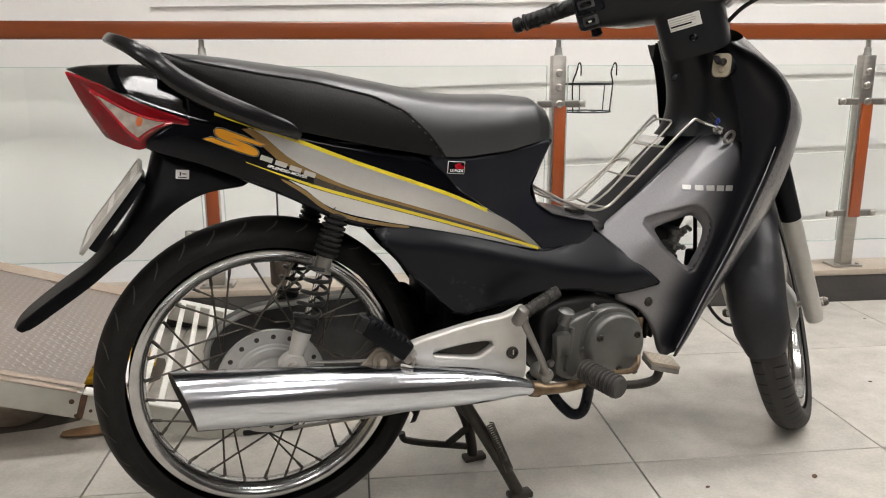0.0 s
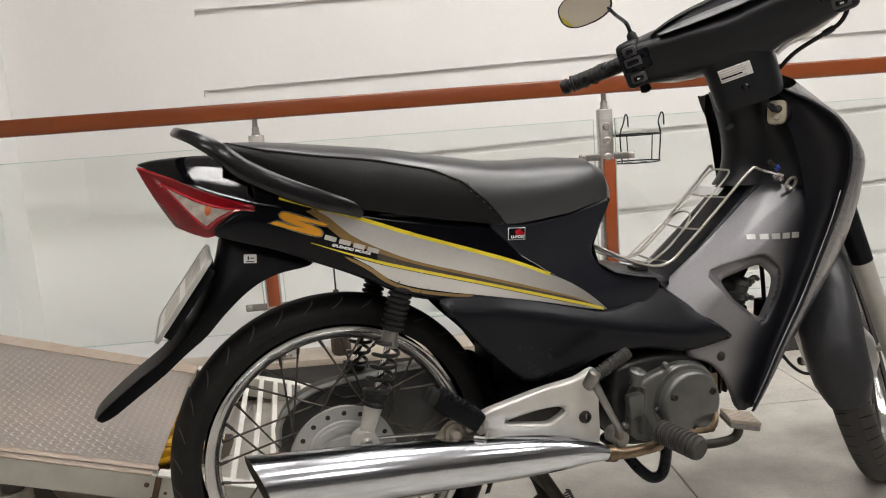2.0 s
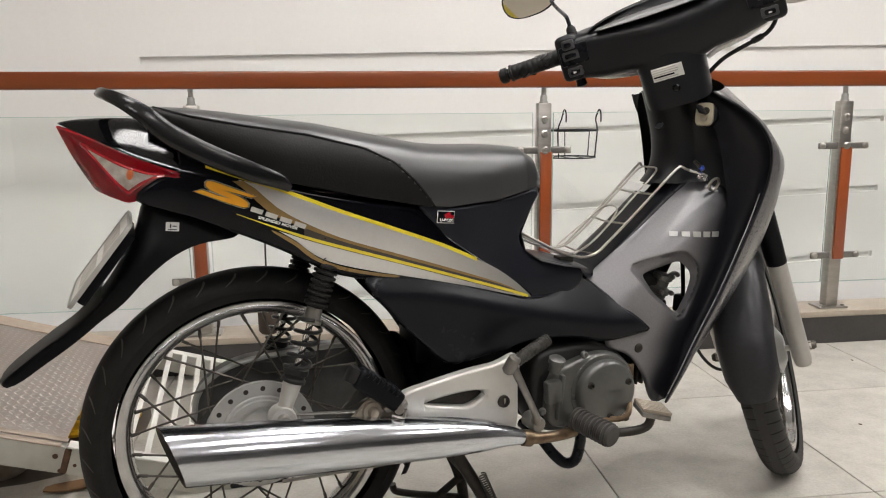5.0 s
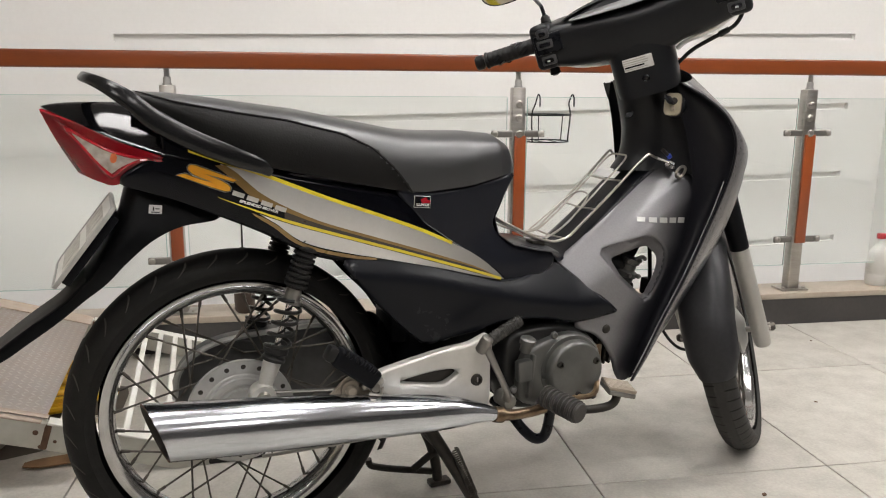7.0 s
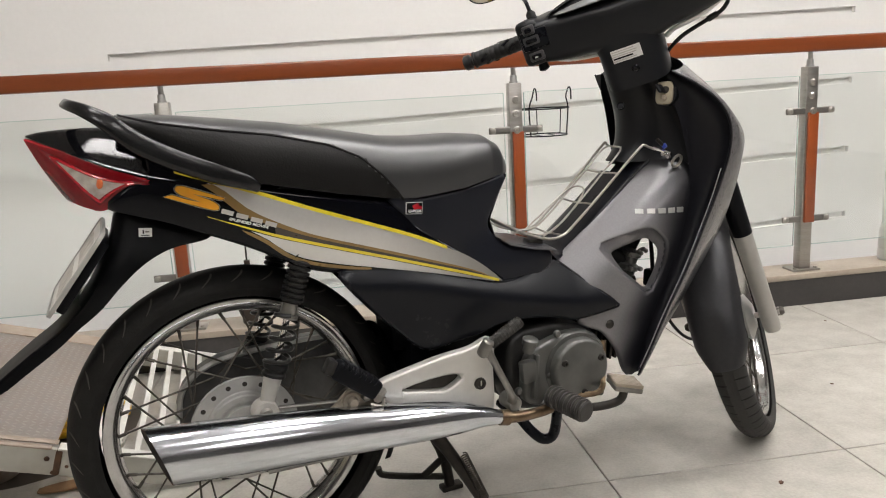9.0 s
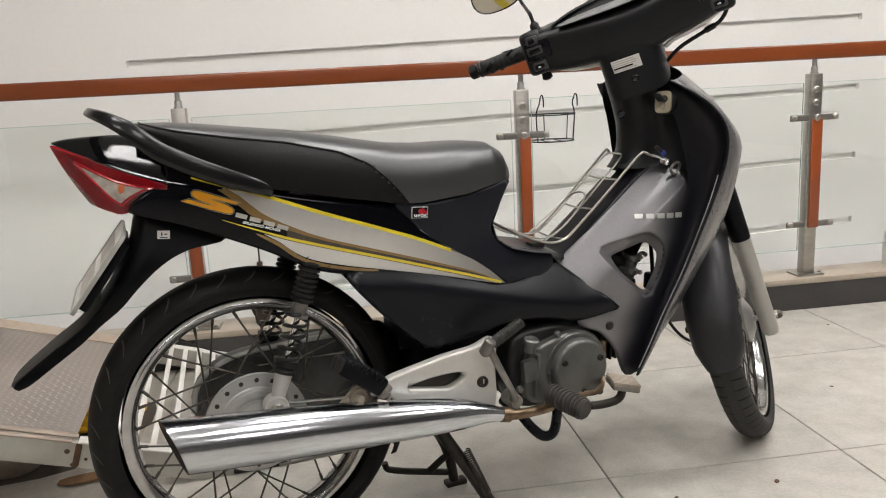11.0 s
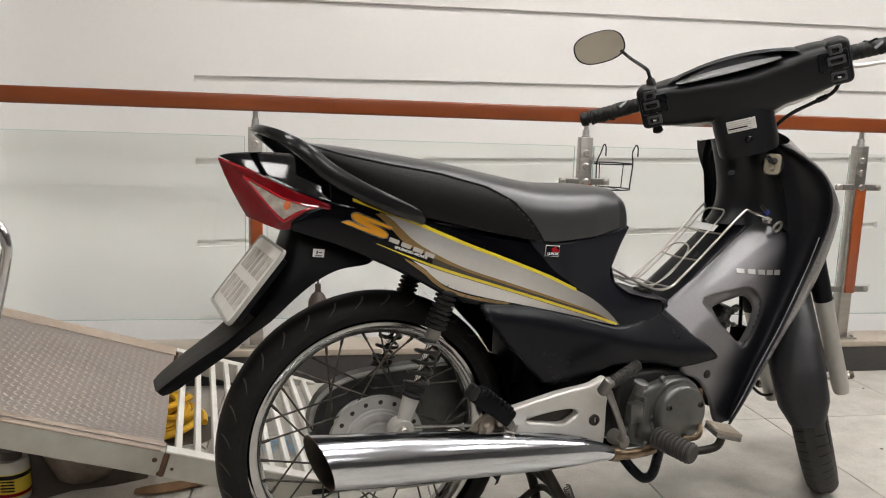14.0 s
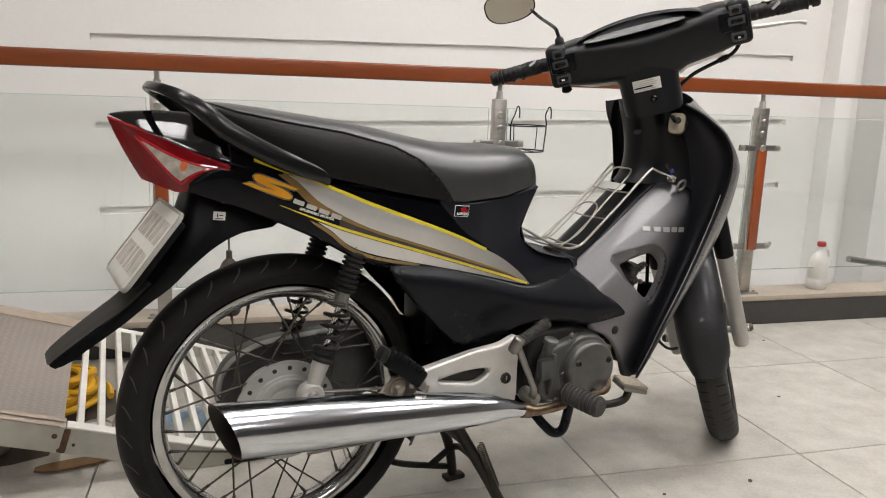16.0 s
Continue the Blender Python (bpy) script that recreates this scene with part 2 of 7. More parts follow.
def fade_ahead(m, line, tone):
    """Fade to a second colour ahead of a line given as (z, x) pairs in the bike's own axes."""
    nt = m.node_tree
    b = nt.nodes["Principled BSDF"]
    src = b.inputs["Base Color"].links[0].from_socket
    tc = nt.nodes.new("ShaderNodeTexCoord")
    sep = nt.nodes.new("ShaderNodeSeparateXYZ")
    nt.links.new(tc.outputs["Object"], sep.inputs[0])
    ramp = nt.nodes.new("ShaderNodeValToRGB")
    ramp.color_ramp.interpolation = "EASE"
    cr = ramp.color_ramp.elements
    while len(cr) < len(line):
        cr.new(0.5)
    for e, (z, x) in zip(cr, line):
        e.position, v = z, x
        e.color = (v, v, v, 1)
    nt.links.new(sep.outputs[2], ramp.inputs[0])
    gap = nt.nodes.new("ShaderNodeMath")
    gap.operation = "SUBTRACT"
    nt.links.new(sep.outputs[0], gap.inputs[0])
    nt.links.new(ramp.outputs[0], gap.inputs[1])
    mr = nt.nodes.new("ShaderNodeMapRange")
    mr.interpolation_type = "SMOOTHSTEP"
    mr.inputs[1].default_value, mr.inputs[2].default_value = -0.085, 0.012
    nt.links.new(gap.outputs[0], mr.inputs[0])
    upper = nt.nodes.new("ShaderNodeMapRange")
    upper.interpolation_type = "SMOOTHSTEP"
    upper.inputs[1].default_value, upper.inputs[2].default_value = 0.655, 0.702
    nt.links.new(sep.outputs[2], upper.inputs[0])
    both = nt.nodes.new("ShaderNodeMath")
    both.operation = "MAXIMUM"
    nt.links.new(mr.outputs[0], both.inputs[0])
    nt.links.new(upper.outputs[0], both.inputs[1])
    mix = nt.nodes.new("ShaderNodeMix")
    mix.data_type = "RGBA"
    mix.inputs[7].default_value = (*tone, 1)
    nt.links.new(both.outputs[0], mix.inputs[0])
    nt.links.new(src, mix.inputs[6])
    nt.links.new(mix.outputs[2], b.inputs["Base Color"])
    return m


M_GREYFADE = fade_ahead(mat("grey fading to black", (0.205, 0.200, 0.207), (0.17, 0.165, 0.172), 300, 0.46, 0.04, metal=0.35, coat=0.25, fine=900), ((0.258, 0.752), (0.370, 0.808), (0.465, 0.860), (0.560, 0.905), (0.650, 0.926), (0.730, 0.918)), (0.010, 0.010, 0.0135))
M_FADE = faded(mat("fading silver decal", (0.66, 0.65, 0.64), (0.62, 0.61, 0.60), 200, 0.30, 0.03, metal=0.65, coat=0.5), 0.24, 0.48, (0.20, 0.195, 0.19))
M_YELLOW = mat("yellow stripe", (0.72, 0.60, 0.03), (0.66, 0.52, 0.03), 30, 0.3, coat=0.5)
M_GOLD = mat("gold brown stripe", (0.27, 0.17, 0.055), (0.22, 0.135, 0.045), 30, 0.3, metal=0.3, coat=0.5)
M_BROWN = mat("dark brown stripe", (0.045, 0.032, 0.020), (0.03, 0.022, 0.015), 30, 0.3, coat=0.5)
M_ORANGE = mat("orange decal", (0.75, 0.27, 0.01), (0.78, 0.40, 0.02), 14, 0.3, coat=0.5)
M_SEATTOP = mat("grained seat vinyl", (0.022, 0.0223, 0.024), (0.016, 0.0162, 0.0175), 9, 0.35, 0.04, bump=0.10, bscale=420, spec=1.0)
M_SEATSIDE = mat("smooth seat vinyl", (0.008, 0.0075, 0.007), (0.008, 0.0078, 0.0076), 9, 0.42, 0.06, spec=0.17, bump=0.15, bscale=300)
M_RED = mat("red lamp lens", (0.42, 0.004, 0.014), (0.32, 0.003, 0.010), 12, 0.12, 0.04, coat=0.8)
M_CLEAR = mat("clear lamp lens", (0.52, 0.47, 0.43), (0.27, 0.22, 0.19), 60, 0.15, 0.05, coat=0.9)
M_AMBER = mat("amber bulb", (0.65, 0.16, 0.05), (0.55, 0.12, 0.04), 20, 0.3)
M_WHITE = mat("white print", (0.78, 0.78, 0.76), (0.70, 0.70, 0.68), 30, 0.45)
M_NUMBER = mat("white enamel number plate", (0.80, 0.79, 0.75), (0.66, 0.64, 0.59), 9, 0.35, bump=0.1)
M_COVEREDGE = mat("worn clear plastic edge", (0.42, 0.41, 0.385), (0.30, 0.29, 0.27), 14, 0.3, bump=0.1)
M_PLATEBAR = mat("worn plate print", (0.38, 0.355, 0.32), (0.64, 0.61, 0.56), 45, 0.5)
M_DARKSTEEL = mat("dark greasy steel", (0.024, 0.022, 0.020), (0.05, 0.044, 0.036), 15, 0.5, metal=0.6, bump=0.3)
M_HEADER = mat("rusty header pipe", (0.26, 0.19, 0.12), (0.075, 0.045, 0.03), 26, 0.34, metal=0.85, bump=0.3)
M_SPRING = mat("black enamelled spring", (0.010, 0.010, 0.010), (0.022, 0.021, 0.019), 30, 0.32, spec=0.4)
M_RUBBER = mat("black rubber", (0.008, 0.008, 0.008), (0.015, 0.0145, 0.014), 15, 0.45, spec=0.28, bump=0.2)
M_DUSTYRUBBER = mat("dusty worn rubber", (0.030, 0.028, 0.026), (0.050, 0.047, 0.043), 18, 0.55, spec=0.3, bump=0.2)
M_PEDAL = mat("worn steel pedal", (0.38, 0.335, 0.275), (0.24, 0.20, 0.155), 20, 0.5, metal=0.5, bump=0.2)
M_STEELDULL = mat("dull dark steel", (0.27, 0.262, 0.245), (0.18, 0.17, 0.155), 18, 0.42, metal=0.8, bump=0.15)
M_DARKRED = mat("deep red lens", (0.24, 0.003, 0.009), (0.16, 0.002, 0.007), 12, 0.12, 0.03, coat=0.25)
M_HALL = mat("hall wall toned dark", (0.21, 0.203, 0.196), (0.16, 0.154, 0.148), 1.2, 0.6)
M_CREAM = mat("worn cream key plate", (0.40, 0.355, 0.26), (0.24, 0.21, 0.15), 20, 0.4)
M_MIRROR = mat("mirror glass", (0.86, 0.85, 0.82), (0.84, 0.83, 0.80), 4, 0.03, 0.01, metal=1.0)
M_YROPE = mat("yellow hose", (0.82, 0.50, 0.02), (0.70, 0.38, 0.02), 12, 0.45, bump=0.3)
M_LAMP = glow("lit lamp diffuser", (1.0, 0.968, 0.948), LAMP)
M_LIGHTMETAL = mat("white lamp frame", (0.75, 0.75, 0.73), None, 6, 0.4)


# ---- mesh helpers ----
def link_mesh(name, bm, material, smooth=40.0):
    bmesh.ops.recalc_face_normals(bm, faces=bm.faces)
    me = bpy.data.meshes.new(name)
    bm.to_mesh(me)
    bm.free()
    me.materials.append(material)
    if smooth:
        for p in me.polygons:
            p.use_smooth = True
        me.set_sharp_from_angle(angle=radians(smooth))
    return me


def part(name, bm, material, parent, label="", smooth=40.0):
    ob = new(name, link_mesh(name, bm, material, smooth))
    ob.parent = parent
    if label:
        ob["label"] = label
    return ob


def same_part(name, mesh, m, parent):
    ob = new(name, mesh)
    ob.parent = parent
    ob.matrix_basis = m
    return ob


def thing(name, label, category, m=None, group="", kind=""):
    ob = new(name)
    if m is not None:
        ob.matrix_basis = m
    return tagged(ob, label, category, group, kind)


def solid(name, bm, material, label, category, m=None, group="", kind="", smooth=40.0):
    ob = new(name, link_mesh(name, bm, material, smooth))
    if m is not None:
        ob.matrix_basis = m
    return tagged(ob, label, category, group, kind)


def spl(pts, n, closed=False):
    """n points evenly along a Catmull-Rom curve."""
    p = np.array(pts, float)
    q = np.vstack([p[-1:], p, p[:2]]) if closed else np.vstack([2 * p[:1] - p[1:2], p, 2 * p[-1:] - p[-2:-1]])
    out = []
    for i in range(1, len(q) - 2):
        for t in np.linspace(0, 1, 16, endpoint=False):
            a, b, c, d = q[i - 1], q[i], q[i + 1], q[i + 2]
            out.append(0.5 * (2 * b + (c - a) * t + (2 * a - 5 * b + 4 * c - d) * t * t + (3 * b - a - 3 * c + d) * t ** 3))
    out.append(q[-2])
    out = np.array(out)
    s = np.r_[0, np.cumsum(np.linalg.norm(np.diff(out, axis=0), axis=1))]
    at = np.linspace(0, s[-1], n, endpoint=not closed)
    return np.stack([np.interp(at, s, out[:, k]) for k in range(out.shape[1])], 1)


def box(bm, size, m=None, bevel=0.0, seg=2):
    r = bmesh.ops.create_cube(bm, size=1.0, matrix=(m or Matrix()) @ Matrix.Diagonal((*size, 1)))
    if bevel:
        edges = {e for v in r["verts"] for e in v.link_edges}
        bmesh.ops.bevel(bm, geom=list(edges), offset=bevel, segments=seg, profile=0.5, affect="EDGES")
    return bm


def tube(bm, pts, radius, seg=10, n=None, closed=False, flat=None, caps=True, square=1.0):
    """A swept tube; radius a number or one per control point; flat squeezes it along z, square below 1 flattens its faces."""
    def bend(v):
        return math.copysign(abs(v) ** square, v)
    pts = [Vector(p) for p in pts]
    n = n or max(2, 6 * (len(pts) - 1))
    rad = [radius] * len(pts) if isinstance(radius, (int, float)) else list(radius)
    if len(pts) == 2:
        cen = np.linspace(np.array(pts[0]), np.array(pts[1]), n)
        rr = np.linspace(rad[0], rad[1], n)
    else:
        c4 = spl([(*p, r) for p, r in zip(pts, rad)], n, closed)
        cen, rr = c4[:, :3], c4[:, 3]
    rings, side = [], None
    for i in range(n):
        a, b = (cen[(i + 1) % n], cen[i - 1]) if closed else (cen[min(i + 1, n - 1)], cen[max(i - 1, 0)])
        t = Vector(a - b).normalized()
        if side is None:
            side = t.cross(Vector((0, 0, 1)))
            if side.length < 0.1:
                side = t.cross(Vector((0, 1, 0)))
        side = (side - t * side.dot(t)).normalized()
        up = side.cross(t)
        k = flat or 1.0
        rings.append([bm.verts.new(Vector(cen[i]) + float(rr[i]) * (bend(math.cos(w)) * side + k * bend(math.sin(w)) * up)) for w in (2 * math.pi * j / seg for j in range(seg))])
    last = n if closed else n - 1
    for i in range(last):
        a, b = rings[i], rings[(i + 1) % n]
        for j in range(seg):
            bm.faces.new((a[j], a[(j + 1) % seg], b[(j + 1) % seg], b[j]))
    if caps and not closed:
        bm.faces.new(rings[0][::-1])
        bm.faces.new(rings[-1])
    return bm


def lathe(bm, prof, n=32, m=None, closed=False, a0=0.0, a1=2 * math.pi):
    """Turns a profile of (radius, height) round z."""
    m = m or Matrix()
    full = abs(a1 - a0 - 2 * math.pi) < 1e-6
    k = n if full else n + 1
    rings = []
    for i in range(k):
        w = a0 + (a1 - a0) * i / n
        rings.append([bm.verts.new(m @ Vector((r * math.cos(w), r * math.sin(w), h))) for r, h in prof])
    for i in range(n):
        a, b = rings[i], rings[(i + 1) % k]
        for j in range(len(prof) if closed else len(prof) - 1):
            q = (j + 1) % len(prof)
            bm.faces.new((a[j], b[j], b[q], a[q]))
    bmesh.ops.remove_doubles(bm, verts=bm.verts, dist=1e-6)
    return bm


def grid(bm, rows):
    """A sheet through rows of points."""
    vs = [[bm.verts.new(Vector(p)) for p in row] for row in rows]
    for a, b in zip(vs, vs[1:]):
        for j in range(len(a) - 1):
            bm.faces.new((a[j], a[j + 1], b[j + 1], b[j]))
    return bm


def loft(bm, loops, caps=True):
    vs = [[bm.verts.new(Vector(p)) for p in lp] for lp in loops]
    for a, b in zip(vs, vs[1:]):
        for j in range(len(a)):
            k = (j + 1) % len(a)
            bm.faces.new((a[j], a[k], b[k], b[j]))
    if caps:
        bm.faces.new(vs[0][::-1])
        bm.faces.new(vs[-1])
    return bm


def inside(p, poly):
    x, y = p
    hit = False
    for (x0, y0), (x1, y1) in zip(poly, np.roll(poly, -1, 0)):
        if (y0 > y) != (y1 > y) and x < (x1 - x0) * (y - y0) / (y1 - y0) + x0:
            hit = not hit
    return hit


def edge_gap(p, poly):
    a = np.array(poly)
    b = np.roll(a, -1, 0)
    ab = b - a
    t = np.clip(((p - a) * ab).sum(1) / np.maximum((ab ** 2).sum(1), 1e-12), 0, 1)
    return np.sqrt(((a + ab * t[:, None] - p) ** 2).sum(1).min())


def panel(outline, out, thick=0.004, side=-1, holes=(), step=0.012, roll=0.006, smooth=True, lift=0.0):
    """A moulded panel: outline in x, z; out(x, z) its distance from the middle plane; edges rolled inwards."""
    from mathutils.geometry import delaunay_2d_cdt
    def fine(o):
        o = np.array(o, float)
        length = np.linalg.norm(np.roll(o, -1, 0) - o, axis=1).sum()
        k = max(12, int(length / step))
        return spl(o, k, closed=True) if smooth else dense(o)
    def dense(o):
        r = []
        for a, b in zip(o, np.roll(o, -1, 0)):
            k = max(1, int(np.linalg.norm(b - a) / step))
            r += [a + (b - a) * i / k for i in range(k)]
        return np.array(r)
    outer, inner = fine(outline), [fine(h) for h in holes]
    pts, edges = [tuple(p) for p in outer], []
    start = 0
    for lp in (outer, *inner):
        if lp is not outer:
            pts += [tuple(p) for p in lp]
        edges += [(start + i, start + (i + 1) % len(lp)) for i in range(len(lp))]
        start += len(lp)
    if roll:
        for lp in (outer, *inner):
            area = 0.5 * sum(a[0] * b[1] - b[0] * a[1] for a, b in zip(lp, np.roll(lp, -1, 0)))
            turn = (1 if area > 0 else -1) * (1 if lp is outer else -1)
            tan = np.roll(lp, -1, 0) - np.roll(lp, 1, 0)
            tan = tan / np.maximum(np.linalg.norm(tan, axis=1), 1e-9)[:, None]
            nrm = np.stack([-tan[:, 1], tan[:, 0]], 1) * turn
            for k in (0.12, 0.38, 0.70, 1.0):
                for p in lp + nrm * roll * k:
                    if inside(p, outer) and not any(inside(p, h) for h in inner) and min(edge_gap(p, q) for q in (outer, *inner)) > 0.93 * roll * k:
                        pts.append(tuple(p))
    clear = max(step * 0.45, (roll + 0.4 * step) if roll else 0.0)
    lo, hi = outer.min(0), outer.max(0)
    for i, x in enumerate(np.arange(lo[0], hi[0], step)):
        for z in np.arange(lo[1] + (i % 2) * step / 2, hi[1], step):
            p = np.array((x, z))
            if inside(p, outer) and not any(inside(p, h) for h in inner) and min(edge_gap(p, lp) for lp in (outer, *inner)) > clear:
                pts.append((x, z))
    vo, _, fo, *_ = delaunay_2d_cdt([Vector(p) for p in pts], edges, [], 0, 1e-7)
    bm = bmesh.new()
    vs = []
    for v in vo:
        p = np.array((v.x, v.y))
        y = out(v.x, v.y) + lift
        if roll:
            d = min(edge_gap(p, lp) for lp in (outer, *inner))
            if d < roll:
                y -= roll - math.sqrt(max(0, roll ** 2 - (roll - d) ** 2))
        vs.append(bm.verts.new((v.x, side * y, v.y)))
    for f in fo:
        c = np.mean([(vo[i].x, vo[i].y) for i in f], 0)
        if inside(c, outer) and not any(inside(c, h) for h in inner):
            bm.faces.new([vs[i] for i in f])
    back = [f for f in bm.faces]
    if thick:
        r = bmesh.ops.extrude_face_region(bm, geom=back)
        for v in r["geom"]:
            if isinstance(v, bmesh.types.BMVert):
                v.co.y -= side * thick
    loose = [v for v in bm.verts if not v.link_faces]
    bmesh.ops.delete(bm, geom=loose, context="VERTS")
    return bm


def text_mesh(name, words, size, m, material, parent, depth=0.0008, slant=0.0, bold=0.0, wide=1.0):
    cu = bpy.data.curves.new(name, "FONT")
    cu.body, cu.size, cu.extrude, cu.shear, cu.offset = words, size, depth, slant, bold
    cu.align_x, cu.align_y = "CENTER", "CENTER"
    tmp = bpy.data.objects.new(name, cu)
    me = bpy.data.meshes.new_from_object(tmp)
    bpy.data.objects.remove(tmp)
    me.transform(m @ Matrix.Diagonal((wide, 1, 1, 1)))
    me.materials.clear()
    me.materials.append(material)
    ob = new(name, me)
    ob.parent = parent
    return ob


# ---- the setting ----
def setting():
    # floor slab and its tiles
    bm = box(bmesh.new(), (10, 8.0, 0.2), pose(0.5, -1.2, -0.108))
    floor = solid("floor", bm, M_GROUT, "grey stone-look tiled floor with dark joints", "floor", kind="structure", smooth=0)
    px, py, x0, y0 = 0.575, 0.600, 0.632, 1.755
    tile = link_mesh("tile", box(bmesh.new(), (px - 0.0032, py - 0.0032, 0.012), pose(0, 0, -0.006), 0.0012, 1), M_TILE, 30)
    for i in range(-8, 8):
        for j in range(-11, 1):
            same_part("tile", tile, pose(x0 + (i + 0.5) * px, y0 + (j + 0.5) * py, 0), floor)
    last = link_mesh("tile", box(bmesh.new(), (px - 0.0032, 0.441, 0.012), pose(0, 0, -0.006), 0.0012, 1), M_TILE, 30)
    for i in range(-8, 8):
        same_part("tile", last, pose(x0 + (i + 0.5) * px, 2.357 + 0.2205, 0), floor)

    # kerb under the railing with its sill
    kerb = solid("kerb", box(bmesh.new(), (10, 0.150, 0.35), pose(0.5, 2.877, -0.077)), M_CURB, "black painted kerb carrying the glass railing", "kerb", kind="structure", smooth=0)
    part("sill", box(bmesh.new(), (10, 0.156, 0.022), pose(0.5, 2.876, 0.109), 0.003), M_SILL, kerb, "beige stone sill on the kerb")

    # the long white wall beyond the railing, turned a little, with routed grooves
    ang = math.atan2(0.266, 3.246)
    wm = Matrix.Translation((-0.69, 3.354, 0)) @ Matrix.Rotation(ang, 4, "Z")
    grooves = [(1.655, 0.0240), (1.345, 0.0240), (1.045, 0.0232), (0.725, 0.0232), (0.401, 0.0232), (0.085, 0.0232)]
    g, depth, length, x_l, x_r = 0.027, 0.020, 3.257, -1.0, 3.60
    bm = bmesh.new()
    # the face is cut into bands between grooves, all running with the same slight rise
    rise = 0.0232
    zs = sorted(z for z, _ in grooves)
    cuts = [-1.6] + [v for z in zs for v in (z - g / 2, z + g / 2)] + [3.2]
    for k in range(len(cuts) - 1):
        a, b = cuts[k], cuts[k + 1]
        is_groove = k % 2 == 1
        spans = [(x_l, 0.0, 0), (0.0, length, depth if is_groove else 0), (length, x_r, 0)]
        for s0, s1, dd in spans:
            q = [bm.verts.new((x, dd, z + (rise * x if -1.6 < z < 3.2 else 0))) for x, z in ((s0, a), (s1, a), (s1, b), (s0, b))]
            bm.faces.new(q)
        if is_groove:
            for z, up in ((a, 0), (b, 1)):
                q = [bm.verts.new((x, y, z + rise * x)) for x, y in ((0, 0), (length, 0), (length, depth), (0, depth))]
                bm.faces.new(q)
            for x in (0, length):
                q = [bm.verts.new((x, y, z + rise * x)) for y, z in ((0, a), (depth, a), (depth, b), (0, b))]
                bm.faces.new(q)
    box(bm, (x_r - x_l, 0.2, 4.8), pose((x_l + x_r) / 2, depth + 0.104, 0.8))
    bmesh.ops.remove_doubles(bm, verts=bm.verts, dist=1e-5)
    solid("wall_north", bm, M_WALL, "white painted wall with long routed grooves", "wall", wm, kind="structure", smooth=0)
    # left end: plain return wall
    solid("wall_return", box(bmesh.new(), (0.5, 0.50, 4.8), pose(-1.640, 3.365, 0.8)), M_PILLAR, "white wall corner beside the railing", "wall", kind="structure", smooth=0)
    # right end: pilaster and recessed wall
    solid("pilaster", box(bmesh.new(), (0.10, 0.25, 4.8), pose(2.825, 3.66, 0.8)), M_PILLAR, "bright white pilaster at the end of the wall", "pilaster", kind="structure", smooth=0)
    solid("wall_alcove", box(bmesh.new(), (3.4, 0.2, 4.8), pose(4.60, 3.83, 0.8)), M_WALL, "plain pale wall set back beyond the pilaster", "wall", kind="structure", smooth=0)
    solid("wall_end", box(bmesh.new(), (2.2, 0.25, 4.8), pose(4.20, 3.66, 0.8)), M_PILLAR, "white wall beyond the alcove", "wall", kind="structure", smooth=0)
    solid("floor_lower", box(bmesh.new(), (12, 2.2, 0.2), pose(0.6, 4.15, -1.2)), M_TILE, "pale floor of the level below", "floor", kind="structure", smooth=0)
    # room round the camera; unseen east and south walls kept dark for the reflections
    solid("wall_west", box(bmesh.new(), (0.2, 8.8, 4.8), pose(-4.2, -0.8, 0.8)), M_CREAMWALL, "cream wall with a slanting yellow band", "wall", kind="structure", smooth=0)
    part("yellow_band", box(bmesh.new(), (0.006, 0.90, 0.075), pose(-4.097, -0.70, 1.965, 34, 0, 0)), M_YELLOW, bpy.data.objects["wall_west"], "yellow band")
    solid("wall_east", box(bmesh.new(), (0.2, 9.8, 4.8), pose(5.6, -0.4, 0.8)), M_HALL, "unseen hall wall, toned dark grey for the reflections", "wall", kind="structure", smooth=0)
    solid("ledge", tube(bmesh.new(), [(2.745, 3.28, 0.150), (3.60, 3.40, 0.015)], 0.016, 12, 4), M_STEEL, "sloping grey steel rail in the alcove", "rail", kind="structure")
    solid("wall_south", box(bmesh.new(), (10, 0.2, 4.8), pose(0.7, -5.1, 0.8)), M_HALL, "unseen hall wall, toned dark grey for the reflections", "wall", kind="structure", smooth=0)
    solid("wall_shaft_west", box(bmesh.new(), (2.2, 0.2, 4.8), pose(-3.1, 3.3, 0.8)), M_WALL, "plain white wall", "wall", kind="structure", smooth=0)
    solid("ceiling", box(bmesh.new(), (10.4, 10.0, 0.15), pose(0.7, -0.3, 2.90)), M_CEIL, "plain white ceiling with square light panels", "ceiling", kind="structure", smooth=0)


setting()


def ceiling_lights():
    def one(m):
        t = thing("ceiling_light", "square white ceiling panel light, lit, out of view", "light", m, "ceiling panel lights")
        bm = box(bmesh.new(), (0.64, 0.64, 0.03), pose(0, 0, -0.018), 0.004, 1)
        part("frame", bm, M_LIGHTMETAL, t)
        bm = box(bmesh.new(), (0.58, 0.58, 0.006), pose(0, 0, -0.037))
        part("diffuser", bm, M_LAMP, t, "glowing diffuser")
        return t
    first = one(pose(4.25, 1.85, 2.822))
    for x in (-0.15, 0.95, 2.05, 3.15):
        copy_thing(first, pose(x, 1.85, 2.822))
    # unseen rows; the panel at x -1.7 is added to brighten wall_west
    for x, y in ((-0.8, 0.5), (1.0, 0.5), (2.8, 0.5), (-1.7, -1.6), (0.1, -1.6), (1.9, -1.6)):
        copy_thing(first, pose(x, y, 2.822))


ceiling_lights()


